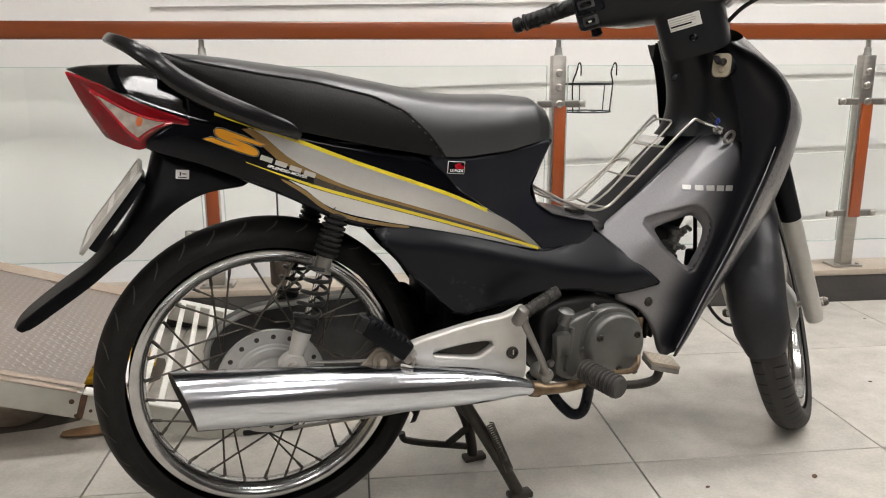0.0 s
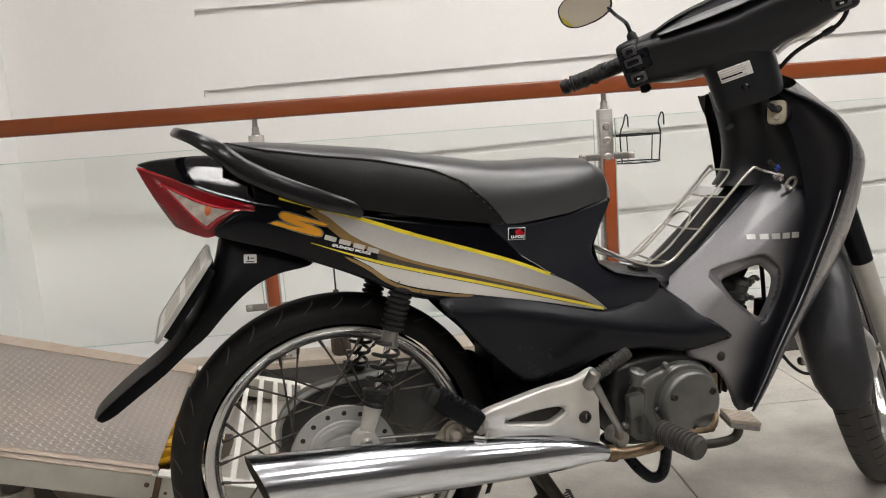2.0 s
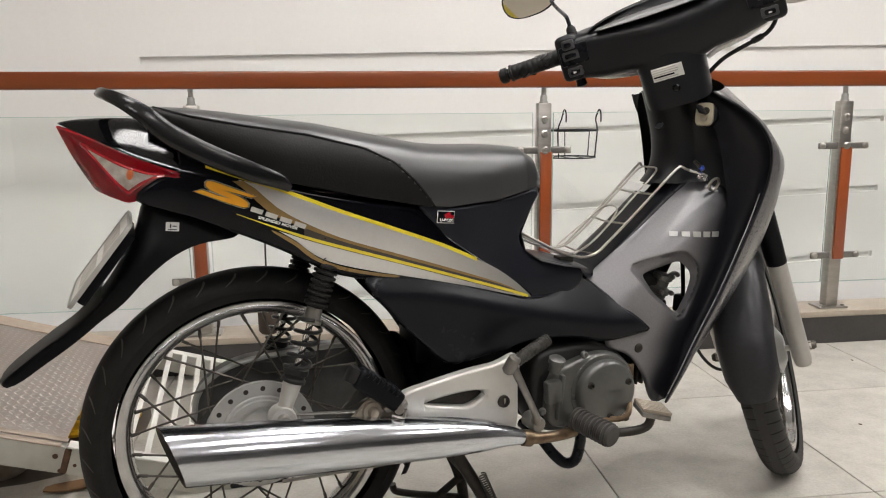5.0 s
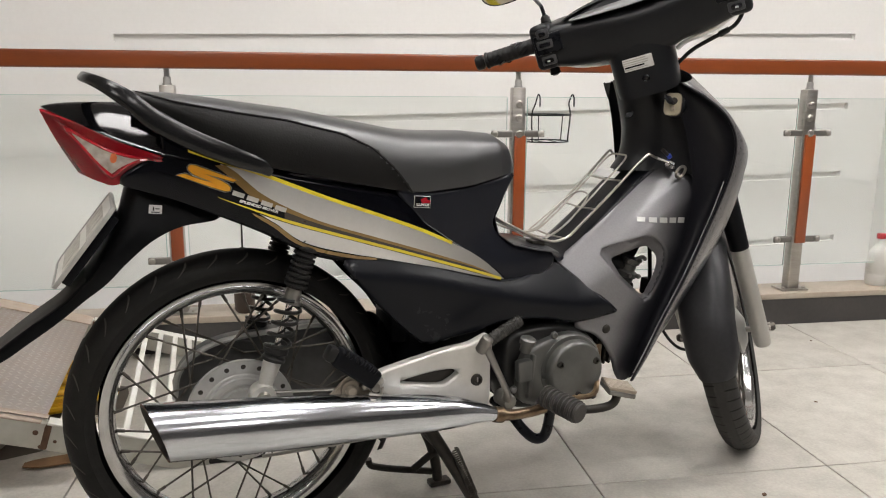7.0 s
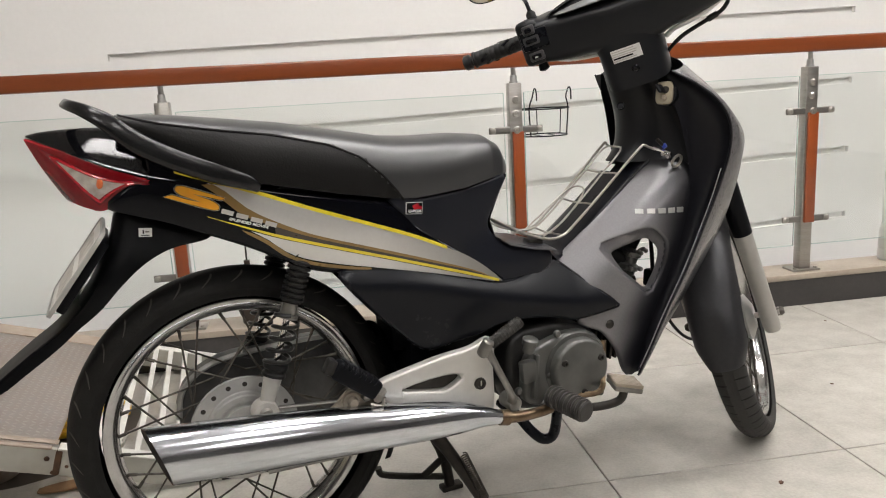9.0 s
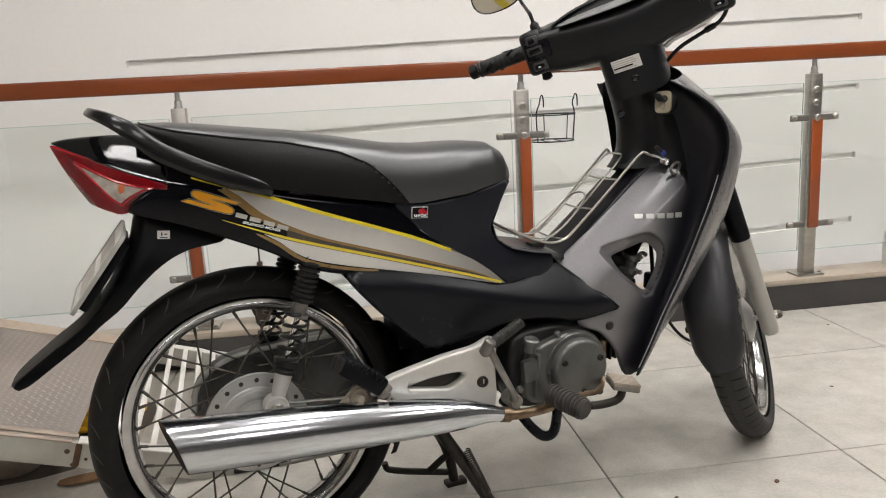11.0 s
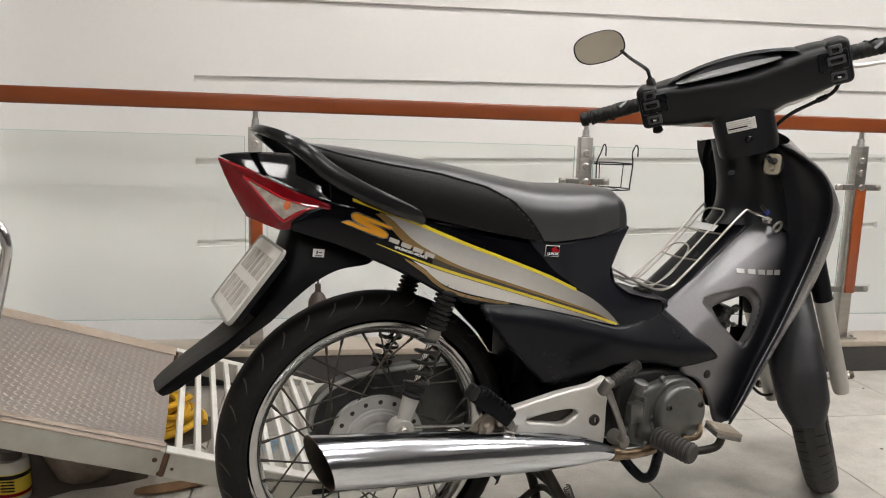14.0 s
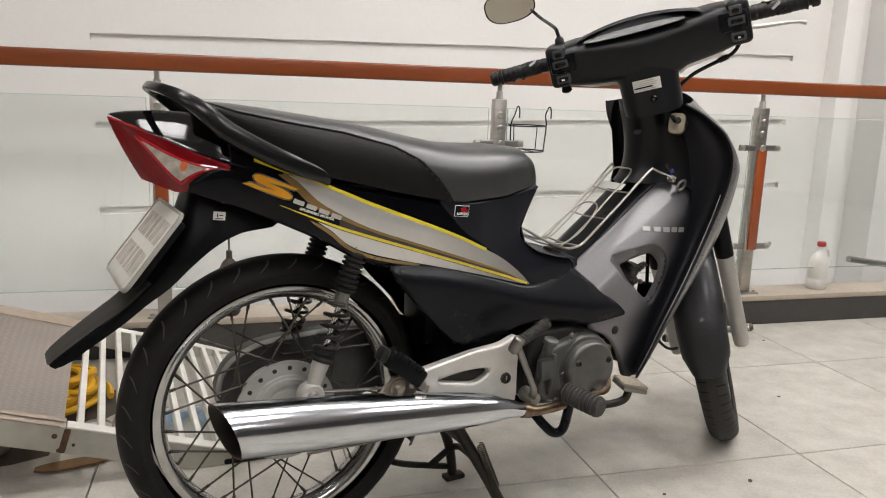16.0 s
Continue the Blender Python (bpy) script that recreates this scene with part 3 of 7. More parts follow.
# ---- the railing ----
POSTS = (-1.575, -0.424, 0.727, 1.826, 2.93)
RY = 2.862


def railing():
    r = thing("railing", "glass railing with steel posts and a red-brown wooden handrail", "railing", pose(0, RY, 0), kind="structure")
    bm = box(bmesh.new(), (9.4, 0.062, 0.054), pose(0.6, 0, 0.951), 0.006, 3)
    part("handrail", bm, M_RAILWOOD, r, "red-brown varnished wooden handrail")
    for x in POSTS:
        post = part("post", box(bmesh.new(), (0.046, 0.042, 0.755), pose(x, 0, 0.4955), 0.004), M_STEEL, r, "brushed steel post with a wooden face")
        bm = lathe(bmesh.new(), [(0, 0), (0.0120, 0), (0.0120, 0.024), (0.0112, 0.026), (0.0085, 0.027), (0.0085, 0.053), (0, 0.053)], 18, pose(x, 0, 0.872))
        part("spigot", bm, M_HUB, post)
        bm = lathe(bmesh.new(), [(0, 0), (0.0145, 0), (0.0145, 0.005), (0.0135, 0.006), (0, 0.006)], 18, pose(x, 0, 0.873))
        part("collar", bm, M_HUB, post)
        part("wood_strip", box(bmesh.new(), (0.040, 0.012, 0.405), pose(x + 0.004, -0.026, 0.508), 0.003), M_POSTWOOD, post, "orange-brown wooden strip")
        part("base_plate", box(bmesh.new(), (0.11, 0.075, 0.008), pose(x, 0, 0.124), 0.002), M_STEEL, post)
        for dx in (-0.042, 0.042):
            part("bolt", lathe(bmesh.new(), [(0, 0.007), (0.006, 0.006), (0.008, 0), (0, 0)], 8, pose(x + dx, -0.022, 0.128)), M_STEEL, post)
        for z in (0.817, 0.770, 0.716):
            b = lathe(bmesh.new(), [(0, 0.007), (0.004, 0.007), (0.005, 0.004), (0.009, 0.005), (0.0125, 0.003), (0.013, 0), (0, 0)], 16, pose(x, -0.021 if z > 0.73 else -0.032, z, 90, 0, 0))
            part("screw", b, M_STEEL, post)
        for z in (0.716, 0.303 if x < 0 else 0.318):
            bm = box(bmesh.new(), (0.19, 0.010, 0.024), pose(x, -0.012, z), 0.0045, 3)
            arm = part("clamp_arm", bm, M_STEELDULL, post, "flat steel glass clamp")
            for dx in (-0.082, 0.082):
                b = lathe(bmesh.new(), [(0, 0.007), (0.007, 0.007), (0.011, 0.004), (0.012, 0), (0, 0)], 14, pose(x + dx, -0.017, z, 90, 0, 0))
                part("screw", b, M_STEEL, arm)
    for a, b in zip(POSTS, POSTS[1:]):
        w = b - a - 0.074
        bm = box(bmesh.new(), (w, 0.010, 0.625), pose((a + b) / 2, 0.006, 0.5275), 0.001, 1)
        g = part("glass_pane", bm, M_GLASS, r, "clear pale green glass pane", smooth=0)
        g.visible_shadow = False
        for x, s in ((a + 0.037, -1), (b - 0.037, 1)):
            e = box(bmesh.new(), (0.0016, 0.009, 0.623), pose(x + s * 0.0009, 0.006, 0.5275))
            part("edge", e, M_GLASSEDGE, g)
        for z in (0.2145, 0.8405):
            e = box(bmesh.new(), (w, 0.009, 0.0016), pose((a + b) / 2, 0.006, z))
            part("edge", e, M_GLASSEDGE, g)


railing()


# ---- the motorcycle; x forward, y to its left, z up, origin on the floor under the rear axle ----
BIKE = Matrix.Translation((-0.114, 1.641, 0.0)) @ Matrix.Rotation(radians(14.8), 4, "Z")
RAKE = radians(23.0)
STEER = radians(44.0)
AXIS_FOOT = Vector((1.290, 0, 0))
AXIS = Vector((-math.sin(RAKE), 0, math.cos(RAKE)))
TURNED = Matrix.Translation((-0.018, -0.022, 0)) @ Matrix.Translation(AXIS_FOOT) @ Matrix.Rotation(STEER, 4, AXIS) @ Matrix.Translation(-AXIS_FOOT)
R_AXLE = Vector((-0.006, 0, 0.2915))
F_AXLE = Vector((1.215, 0, 0.279))


def lerp(a, b, t):
    return a + (b - a) * t


def girth(x):
    """Half width of the body along its length."""
    return float(np.interp(x, (-0.30, -0.18, -0.12, 0.0, 0.2, 0.5, 0.75), (0.078, 0.089, 0.095, 0.105, 0.116, 0.120, 0.122)))


def body(x, z):
    """Outer surface of the upper side cover."""
    mid = 0.70 - 0.30 * x
    return girth(x) - 1.6 * (z - mid) ** 2


def lower(x, z):
    crease = float(np.interp(x, (0.17, 0.204, 0.277, 0.344, 0.425, 0.511, 0.66), (0.556, 0.5435, 0.532, 0.516, 0.4925, 0.469, 0.440)))
    d = z - crease
    return girth(x) + 0.014 - 0.31 * (d + math.hypot(d, 0.005)) - 0.06 * (math.hypot(d, 0.005) - d) - 0.30 * (z - 0.47) ** 2


def wheel(bike, name, axle, radius, width, h, m, disc_right, label):
    w = new(name)
    w.parent = bike
    w["label"] = label
    flip = Matrix.Rotation(radians(90), 4, "X")   # turns z to -y
    place = m @ Matrix.Translation(axle) @ flip
    # tyre, with short curved tread cuts along both shoulders
    def skin(a, t, lift=0.0):
        ph = t * radians(118)
        across, out = 0.5 * width * math.sin(ph) * (1.06 if abs(ph) < 1.6 else 1.0), (0.5 * h + lift) * math.cos(ph)
        r = radius - 0.5 * h + out
        return Vector((r * math.cos(a), r * math.sin(a), across * (1 + lift / (0.5 * width))))
    na, ns = 200, 34
    bm = bmesh.new()
    rings = []
    for i in range(na):
        row = []
        for j in range(ns):
            t = -1 + 2 * j / (ns - 1)
            p = skin(2 * math.pi * i / na, t)
            if abs(abs(t) - 0.06) < 0.05 and not disc_right:
                p = skin(2 * math.pi * i / na, t, -0.002)
            row.append(bm.verts.new(place @ p))
        rings.append(row)
    for i in range(na):
        for j in range(ns - 1):
            k = (i + 1) % na
            bm.faces.new((rings[i][j], rings[k][j], rings[k][j + 1], rings[i][j + 1]))
    tyre = part("tyre", bm, M_TYRE if disc_right else M_TYREDUST, w, "worn black tyre with curved tread cuts", 28)
    back = place.inverted()
    for sg, shift in ((1, 0.0), (-1, 0.5)):
        rows = []
        for k in range(9):
            u = k / 8
            t = sg * (lerp(0.24, 0.56, u) if disc_right else lerp(0.12, 0.66, u))
            mid = (0.075 if disc_right else 0.030) * u * u
            half = 0.0080 * math.sin(math.pi * (0.08 + 0.84 * u)) ** 0.6
            rows.append([place @ skin(mid - half, t, 0.0007), place @ skin(mid, t, 0.0003), place @ skin(mid + half, t, 0.0007)])
        cut = link_mesh("tread_cut", grid(bmesh.new(), rows), M_TREADDUST if disc_right else M_TYRE, 60)
        count = 34 if disc_right else 64
        for k in range(count):
            same_part("tread_cut", cut, place @ Matrix.Rotation(2 * math.pi * (k + shift) / count, 4, "Z") @ back, tyre)
    # chromed rim
    ro, hw = radius - h + 0.012, 0.026
    prof = [(ro, -hw), (ro + 0.001, -hw + 0.004), (ro - 0.010, -hw + 0.005), (ro - 0.017, -hw + 0.012), (ro - 0.021, 0), (ro - 0.017, hw - 0.012), (ro - 0.010, hw - 0.005), (ro + 0.001, hw - 0.004), (ro, hw), (ro - 0.006, hw + 0.001), (ro - 0.014, hw - 0.003), (ro - 0.022, hw - 0.011), (ro - 0.027, 0), (ro - 0.022, -hw + 0.011), (ro - 0.014, -hw + 0.003), (ro - 0.006, -hw - 0.001)]
    rim = part("rim", lathe(bmesh.new(), prof, 96, place, closed=True), M_RIM, w, "chromed steel rim")
    # hub
    if disc_right:
        hub = part("hub", lathe(bmesh.new(), [(0, -0.055), (0.030, -0.055), (0.030, -0.048), (0.062, -0.046), (0.068, -0.030), (0.060, -0.022), (0.060, 0.020), (0.086, 0.026), (0.096, 0.034), (0.096, 0.043), (0.072, 0.044), (0.070, 0.047), (0.066, 0.048), (0.064, 0.052), (0.054, 0.053), (0.052, 0.0495), (0.047, 0.0495), (0.045, 0.056), (0.026, 0.058), (0.024, 0.063), (0.0, 0.063)], 48, place), M_HUB, w, "grey alloy hub with a drum brake")
        for k in range(18):
            a = 2 * math.pi * k / 18 + 0.1
            part("hole_bush", lathe(bmesh.new(), [(0, 0.0), (0.0046, 0.0), (0.0046, -0.003)], 8, place @ pose(0.084 * math.cos(a), 0.084 * math.sin(a), 0.0437)), M_DARKSTEEL, hub)
        spread, hr = 0.040, 0.084
    else:
        hub = part("hub", lathe(bmesh.new(), [(0, -0.05), (0.03, -0.05), (0.055, -0.035), (0.058, -0.028), (0.03, -0.02), (0.03, 0.02), (0.055, 0.028), (0.056, 0.036), (0.03, 0.05), (0, 0.05)], 32, place), M_HUB, w, "grey alloy hub")
        spread, hr = 0.030, 0.052
    # spokes, crossing, from both flanges
    for k in range(36):
        a = 2 * math.pi * (k + 0.5) / 36
        s = 1 if k % 2 else -1
        lean = radians(52) * (1 if (k // 2) % 2 else -1)
        p = Vector((hr * math.cos(a + lean), hr * math.sin(a + lean), s * spread))
        q = Vector(((ro - 0.024) * math.cos(a), (ro - 0.024) * math.sin(a), s * 0.004))
        bm = tube(bmesh.new(), [place @ p, place @ q], 0.0019, 6, 2)
        d = (p - q).normalized()
        tube(bm, [place @ q, place @ (q + d * 0.016)], 0.0030, 6, 2)
        part("spoke", bm, M_SPOKE, w)
    bm = tube(bmesh.new(), [m @ (axle + Vector((0, -0.115, 0))), m @ (axle + Vector((0, 0.115, 0)))], 0.007, 10, 2)
    part("axle", bm, M_STEEL, w)
    for s in (-1, 1):
        b = lathe(bmesh.new(), [(0, 0.010), (0.010, 0.010), (0.012, 0.007), (0.012, 0), (0, 0)], 6, m @ Matrix.Translation(axle + Vector((0, s * 0.108, 0))) @ pose(0, 0, 0, 90 * s, 0, 0))
        part("axle_nut", b, M_STEEL, w)
    return w


def seat(bike):
    top = ((-0.150, 0.858), (-0.10, 0.856), (-0.044, 0.850), (0.11, 0.829), (0.214, 0.808), (0.300, 0.791), (0.36, 0.786), (0.445, 0.785), (0.495, 0.780), (0.525, 0.763), (0.543, 0.735), (0.550, 0.708))
    bot = ((-0.150, 0.850), (-0.105, 0.824), (-0.045, 0.785), (0.043, 0.738), (0.177, 0.707), (0.28, 0.687), (0.324, 0.683), (0.425, 0.690), (0.495, 0.702), (0.525, 0.704), (0.543, 0.703), (0.550, 0.701))
    wid = ((-0.150, 0.060), (-0.10, 0.085), (-0.044, 0.102), (0.043, 0.118), (0.177, 0.124), (0.28, 0.124), (0.36, 0.120), (0.425, 0.112), (0.495, 0.090), (0.525, 0.070), (0.543, 0.048), (0.550, 0.030))
    seam = ((-0.150, 0.858), (-0.091, 0.842), (-0.007, 0.826), (0.082, 0.812), (0.178, 0.788), (0.228, 0.763), (0.269, 0.724), (0.300, 0.680))
    f = lambda c, x: float(np.interp(x, [p[0] for p in c], [p[1] for p in c]))
    xs = np.r_[np.linspace(-0.150, 0.49, 62), np.linspace(0.495, 0.550, 16)]
    n = 40
    rows = []
    for x in xs:
        t, b, w = f(top, x), f(bot, x), f(wid, x)
        row = []
        for j in range(n + 1):
            u = math.pi * j / n                      # right lower edge, over the top, to the left
            c, s = math.cos(u), math.sin(u)
            y = -w * math.copysign(abs(c) ** 0.62, c)
            z = b + (t - b) * abs(s) ** 0.78
            row.append((x, y * (1.0 - 0.06 * (1 - abs(s))), z))
        rows.append(row)
    upper, side = bmesh.new(), bmesh.new()
    for a, b in zip(rows, rows[1:]):
        for j in range(n):
            quad = [a[j], a[j + 1], b[j + 1], b[j]]
            cx, cz = np.mean([q[0] for q in quad]), np.mean([q[2] for q in quad])
            bm = side if cx < 0.298 and cz < f(seam, cx) and min(j, n - 1 - j) < n * 0.42 else upper
            bm.faces.new([bm.verts.new(q) for q in quad])
    for bm in (upper, side):
        bmesh.ops.remove_doubles(bm, verts=bm.verts, dist=1e-5)
    s = new("seat")
    s.parent = bike
    s["label"] = "long black vinyl seat, grained top and smooth sides"
    part("cover", upper, M_SEATTOP, s, "grained dark grey vinyl cover", 60)
    part("side_panel", side, M_SEATSIDE, s, "smooth black vinyl side panel", 60)
    base = [[(x, sg * (f(wid, x) * 0.955), f(bot, x) - 0.001) for sg in (-1, -0.5, 0, 0.5, 1)] for x in xs]
    bm = grid(bmesh.new(), base)
    bmesh.ops.solidify(bm, geom=bm.faces[:], thickness=0.008)
    part("seat_base", bm, M_BLACKMATT, s)
    for sg in (-1, 1):
        pts = []
        for x in np.linspace(-0.145, 0.298, 26):
            t, b, w, z = f(top, x), f(bot, x), f(wid, x), f(seam, x)
            k = np.clip((z - b) / max(1e-3, t - b), 0.01, 0.99) ** (1 / 0.78)
            c = math.sqrt(max(0, 1 - k * k))
            pts.append((x, sg * (w * c ** 0.62 * (1 - 0.06 * (1 - k)) + 0.0005), z))
        part("piping", tube(bmesh.new(), pts, 0.0022, 6, 60), M_SEATSIDE, s)


def cowls(bike):
    seat_edge = [(-0.105, 0.815), (-0.045, 0.778), (0.043, 0.733), (0.177, 0.702), (0.275, 0.683)]
    outline = [(-0.180, 0.716), (-0.150, 0.748), (-0.118, 0.764), (-0.118, 0.798), *seat_edge, (0.318, 0.636), (0.361, 0.604), (0.43, 0.556), (0.497, 0.503), (0.42, 0.521), (0.349, 0.534), (0.218, 0.556), (0.14, 0.572), (0.097, 0.590), (0.04, 0.622), (-0.014, 0.648), (-0.099, 0.685)]
    for side in (-1, 1):
        c = part("side_cover", panel(outline, body, 0.004, side, step=0.013, roll=0.007), M_BLACKGLOSS, bike, "gloss black side cover with silver, yellow and gold stripes")
        def strip(name, top, bot, m, lift, label=""):
            a, b = spl(top, 26), spl(bot, 26)
            part(name, panel(np.vstack([a, b[::-1]]), body, 0.0, side, step=0.008, roll=0, smooth=False, lift=lift), m, c, label)
        y1 = [(-0.077, 0.7665), (-0.008, 0.741), (0.046, 0.721), (0.136, 0.684), (0.231, 0.648), (0.310, 0.617), (0.375, 0.587)]
        up = lambda c, d: [(x, z + d) for x, z in c]
        y2 = [(-0.035, 0.690), (0.020, 0.667), (0.075, 0.645), (0.128, 0.627), (0.190, 0.607), (0.273, 0.580), (0.360, 0.551), (0.430, 0.5275), (0.480, 0.5095)]
        under = [(0.008, 0.716), (0.038, 0.688), (0.076, 0.667), (0.135, 0.639), (0.231, 0.606), (0.333, 0.571), (0.430, 0.535), (0.484, 0.5070)]
        gold_low = [(-0.038, 0.742), (-0.016, 0.723), (0.004, 0.701), (0.026, 0.683), (0.070, 0.662), (0.135, 0.6345), (0.231, 0.6015), (0.333, 0.5670), (0.430, 0.5335), (0.482, 0.5066)]
        strip("silver_stripe", [(-0.030, 0.744), (0.010, 0.732), (0.046, 0.718), (0.136, 0.681), (0.231, 0.645), (0.310, 0.614), (0.375, 0.5875), (0.420, 0.563), (0.460, 0.533), (0.487, 0.5075)], under, M_FADE, 0.0009, "silver stripe decal")
        strip("gold_stripe", [(-0.022, 0.742), (-0.004, 0.729), (0.018, 0.707), (0.038, 0.690), (0.076, 0.668), (0.135, 0.640), (0.231, 0.607), (0.333, 0.572), (0.430, 0.536), (0.482, 0.5075)], gold_low, M_GOLD, 0.0012, "gold stripe decal")
        strip("brown_stripe", gold_low[4:-1] + [(0.478, 0.509)], [(0.070, 0.647), (0.135, 0.6245), (0.231, 0.5925), (0.333, 0.5605), (0.430, 0.5285), (0.478, 0.5085)], M_BROWN, 0.0009)
        strip("yellow_stripe", up(y1, 0.0035), up(y1, -0.0030), M_YELLOW, 0.0013, "bright yellow stripe decal")
        taper = [min(1.0, 0.15 + 0.4 * k) for k in range(len(y2))]
        strip("yellow_stripe", [(x, z + 0.0025 * w) for (x, z), w in zip(y2, taper)], [(x, z - 0.0030 * w) for (x, z), w in zip(y2, taper)], M_YELLOW, 0.0014, "bright yellow stripe decal")
        strip("silver_stripe", [(0.030, 0.659), (0.075, 0.641), (0.128, 0.623), (0.190, 0.603), (0.273, 0.576), (0.360, 0.547), (0.430, 0.5235), (0.474, 0.5095)], [(0.058, 0.640), (0.090, 0.613), (0.128, 0.596), (0.190, 0.579), (0.238, 0.568), (0.355, 0.540), (0.430, 0.519), (0.470, 0.5085)], M_FADE, 0.0009, "silver stripe decal")
        strip("gold_stripe", [(0.017, 0.662), (0.043, 0.649), (0.069, 0.630), (0.094, 0.609), (0.135, 0.591), (0.190, 0.577), (0.230, 0.569)], [(0.022, 0.656), (0.056, 0.632), (0.081, 0.610), (0.119, 0.590), (0.174, 0.5745), (0.215, 0.567), (0.232, 0.5655)], M_GOLD, 0.0012, "gold stripe decal")
        # plain emblem, mark and the two words
        if side == -1:
            tilt = pose(0, 0, 0, 90, 0, 0)
            def put(x, z, turn, lift):
                slope = math.degrees(math.atan2(girth(x + 0.02) - girth(x - 0.02), 0.04))
                return pose(x, -body(x, z) - lift, z) @ Matrix.Rotation(radians(-slope), 4, "Z") @ tilt @ Matrix.Rotation(radians(turn), 4, "Z")
            # maker's emblem and model mark as plain slanted shapes
            mark = np.array([(-0.080, 0.7405), (-0.0755, 0.7445), (-0.067, 0.7435), (-0.035, 0.7305), (-0.003, 0.7170), (-0.011, 0.7140), (-0.030, 0.7205), (-0.0535, 0.7290), (-0.028, 0.7175), (-0.018, 0.7105), (-0.0145, 0.7050), (-0.0165, 0.6995), (-0.024, 0.6990), (-0.045, 0.7065), (-0.098, 0.7285), (-0.084, 0.7310), (-0.062, 0.7215), (-0.0430, 0.7148), (-0.072, 0.7280), (-0.079, 0.7350)])
            def grown(o, d):
                out = []
                for p, q, r in zip(np.roll(o, 1, 0), o, np.roll(o, -1, 0)):
                    e, f = (q - p) / np.linalg.norm(q - p), (r - q) / np.linalg.norm(r - q)
                    nrm = np.array((-(e + f)[1], (e + f)[0]))
                    out.append(q + d * nrm / max(0.35, np.linalg.norm(nrm)))
                return np.array(out)
            for d, m, lift in ((0.0010, M_SILVER, 0.0015), (0.0004, M_BLACKSATIN, 0.0018), (-0.0009, M_ORANGE, 0.0021)):
                part("emblem", panel(grown(mark, d), body, 0.0, side, step=0.007, roll=0, smooth=False, lift=lift), m, c)
            for k in range(4):
                x0, z0 = -0.0110 + 0.0224 * k, 0.7010 - 0.0090 * k
                q = [(x0, z0), (x0 + 0.0180, z0 - 0.0070), (x0 + 0.0150, z0 - 0.0140), (x0 - 0.0030, z0 - 0.0072)]
                part("mark_bar", panel(q, body, 0.0, side, step=0.007, roll=0, smooth=False, lift=0.0020), M_ALLOY, c)
            text_mesh("lettering", "SPLENDID MOVER", 0.0062, put(0.028, 0.6725, -19.5, 0.0030), M_WHITE, c, 0.0003, 0.2, 0.0002, 1.30)
    # centre cover below the front of the seat, running into the tunnel
    centre = [(0.268, 0.692), (0.336, 0.682), (0.425, 0.689), (0.490, 0.700), (0.524, 0.702), (0.503, 0.664), (0.478, 0.622), (0.484, 0.596), (0.512, 0.574), (0.560, 0.561), (0.605, 0.548), (0.600, 0.515), (0.540, 0.495), (0.480, 0.502), (0.40, 0.566), (0.345, 0.602), (0.300, 0.650)]
    def mid(x, z):
        w = float(np.interp(x, (0.25, 0.36, 0.45, 0.53, 0.62), (0.118, 0.114, 0.096, 0.078, 0.100)))
        return lerp(w, max(w, 0.104), max(0.0, min(1.0, (0.60 - z) / 0.06)))
    for side in (-1, 1):
        p = part("centre_cover", panel(centre, mid, 0.004, side, step=0.012, roll=0.006), M_CENTRE, bike, "satin black centre cover under the seat")
        if side == -1:
            m = pose(0.3165, -mid(0.3165, 0.666) - 0.0012, 0.666, 90, 0, 0) @ Matrix.Rotation(radians(-5), 4, "Z")
            s = part("sticker", box(bmesh.new(), (0.032, 0.0215, 0.0010), m, 0.0004, 1), M_WHITE, p, "small black, white and red maker's sticker")
            part("field", box(bmesh.new(), (0.0298, 0.0193, 0.0010), m @ pose(0, 0, 0.0007)), M_BLACKGLOSS, s)
            bm = box(bmesh.new(), (0.012, 0.009, 0.0008), m @ pose(0.003, 0.003, 0.0014, 0, 0, 25))
            box(bm, (0.009, 0.006, 0.0008), m @ pose(0.010, 0.001, 0.0014, 0, 0, -10))
            part("emblem", bm, M_RED, s)
            text_mesh("lettering", "U-BOX", 0.0068, m @ pose(0.001, -0.0055, 0.0014), M_WHITE, s, 0.0002, 0, 0.0003, 1.15)
    bm = bmesh.new()
    rows = []
    for x, z, w in ((0.527, 0.701, 0.074), (0.505, 0.664, 0.078), (0.481, 0.622, 0.086), (0.487, 0.596, 0.094), (0.515, 0.577, 0.104), (0.56, 0.565, 0.112), (0.612, 0.556, 0.114)):
        rows.append([(x + 0.008 * math.cos(u) ** 2, w * math.sin(u), z - 0.008 * max(0.0, min(1.0, (0.62 - z) / 0.03)) + 0.004 * math.cos(u)) for u in np.linspace(-math.pi / 2, math.pi / 2, 17)])
    part("tunnel_top", grid(bm, rows), M_CENTRE, bike)
    # lower side fairing
    fair = [(0.169, 0.562), (0.205, 0.571), (0.275, 0.562), (0.339, 0.547), (0.42, 0.524), (0.479, 0.507), (0.54, 0.508), (0.595, 0.530), (0.618, 0.532), (0.68, 0.480), (0.745, 0.425), (0.752, 0.415), (0.735, 0.410), (0.651, 0.402), (0.584, 0.417), (0.52, 0.424), (0.470, 0.420), (0.430, 0.407), (0.386, 0.402), (0.345, 0.394), (0.324, 0.396), (0.306, 0.407), (0.262, 0.450), (0.215, 0.500)]
    for side in (-1, 1):
        o = [(x + 0.016, z) if side == 1 and x < 0.30 else (x, z) for x, z in fair]
        part("side_fairing", panel(o, lower, 0.005, side, step=0.010, roll=0.008), M_FAIRING, bike, "satin black lower side fairing")


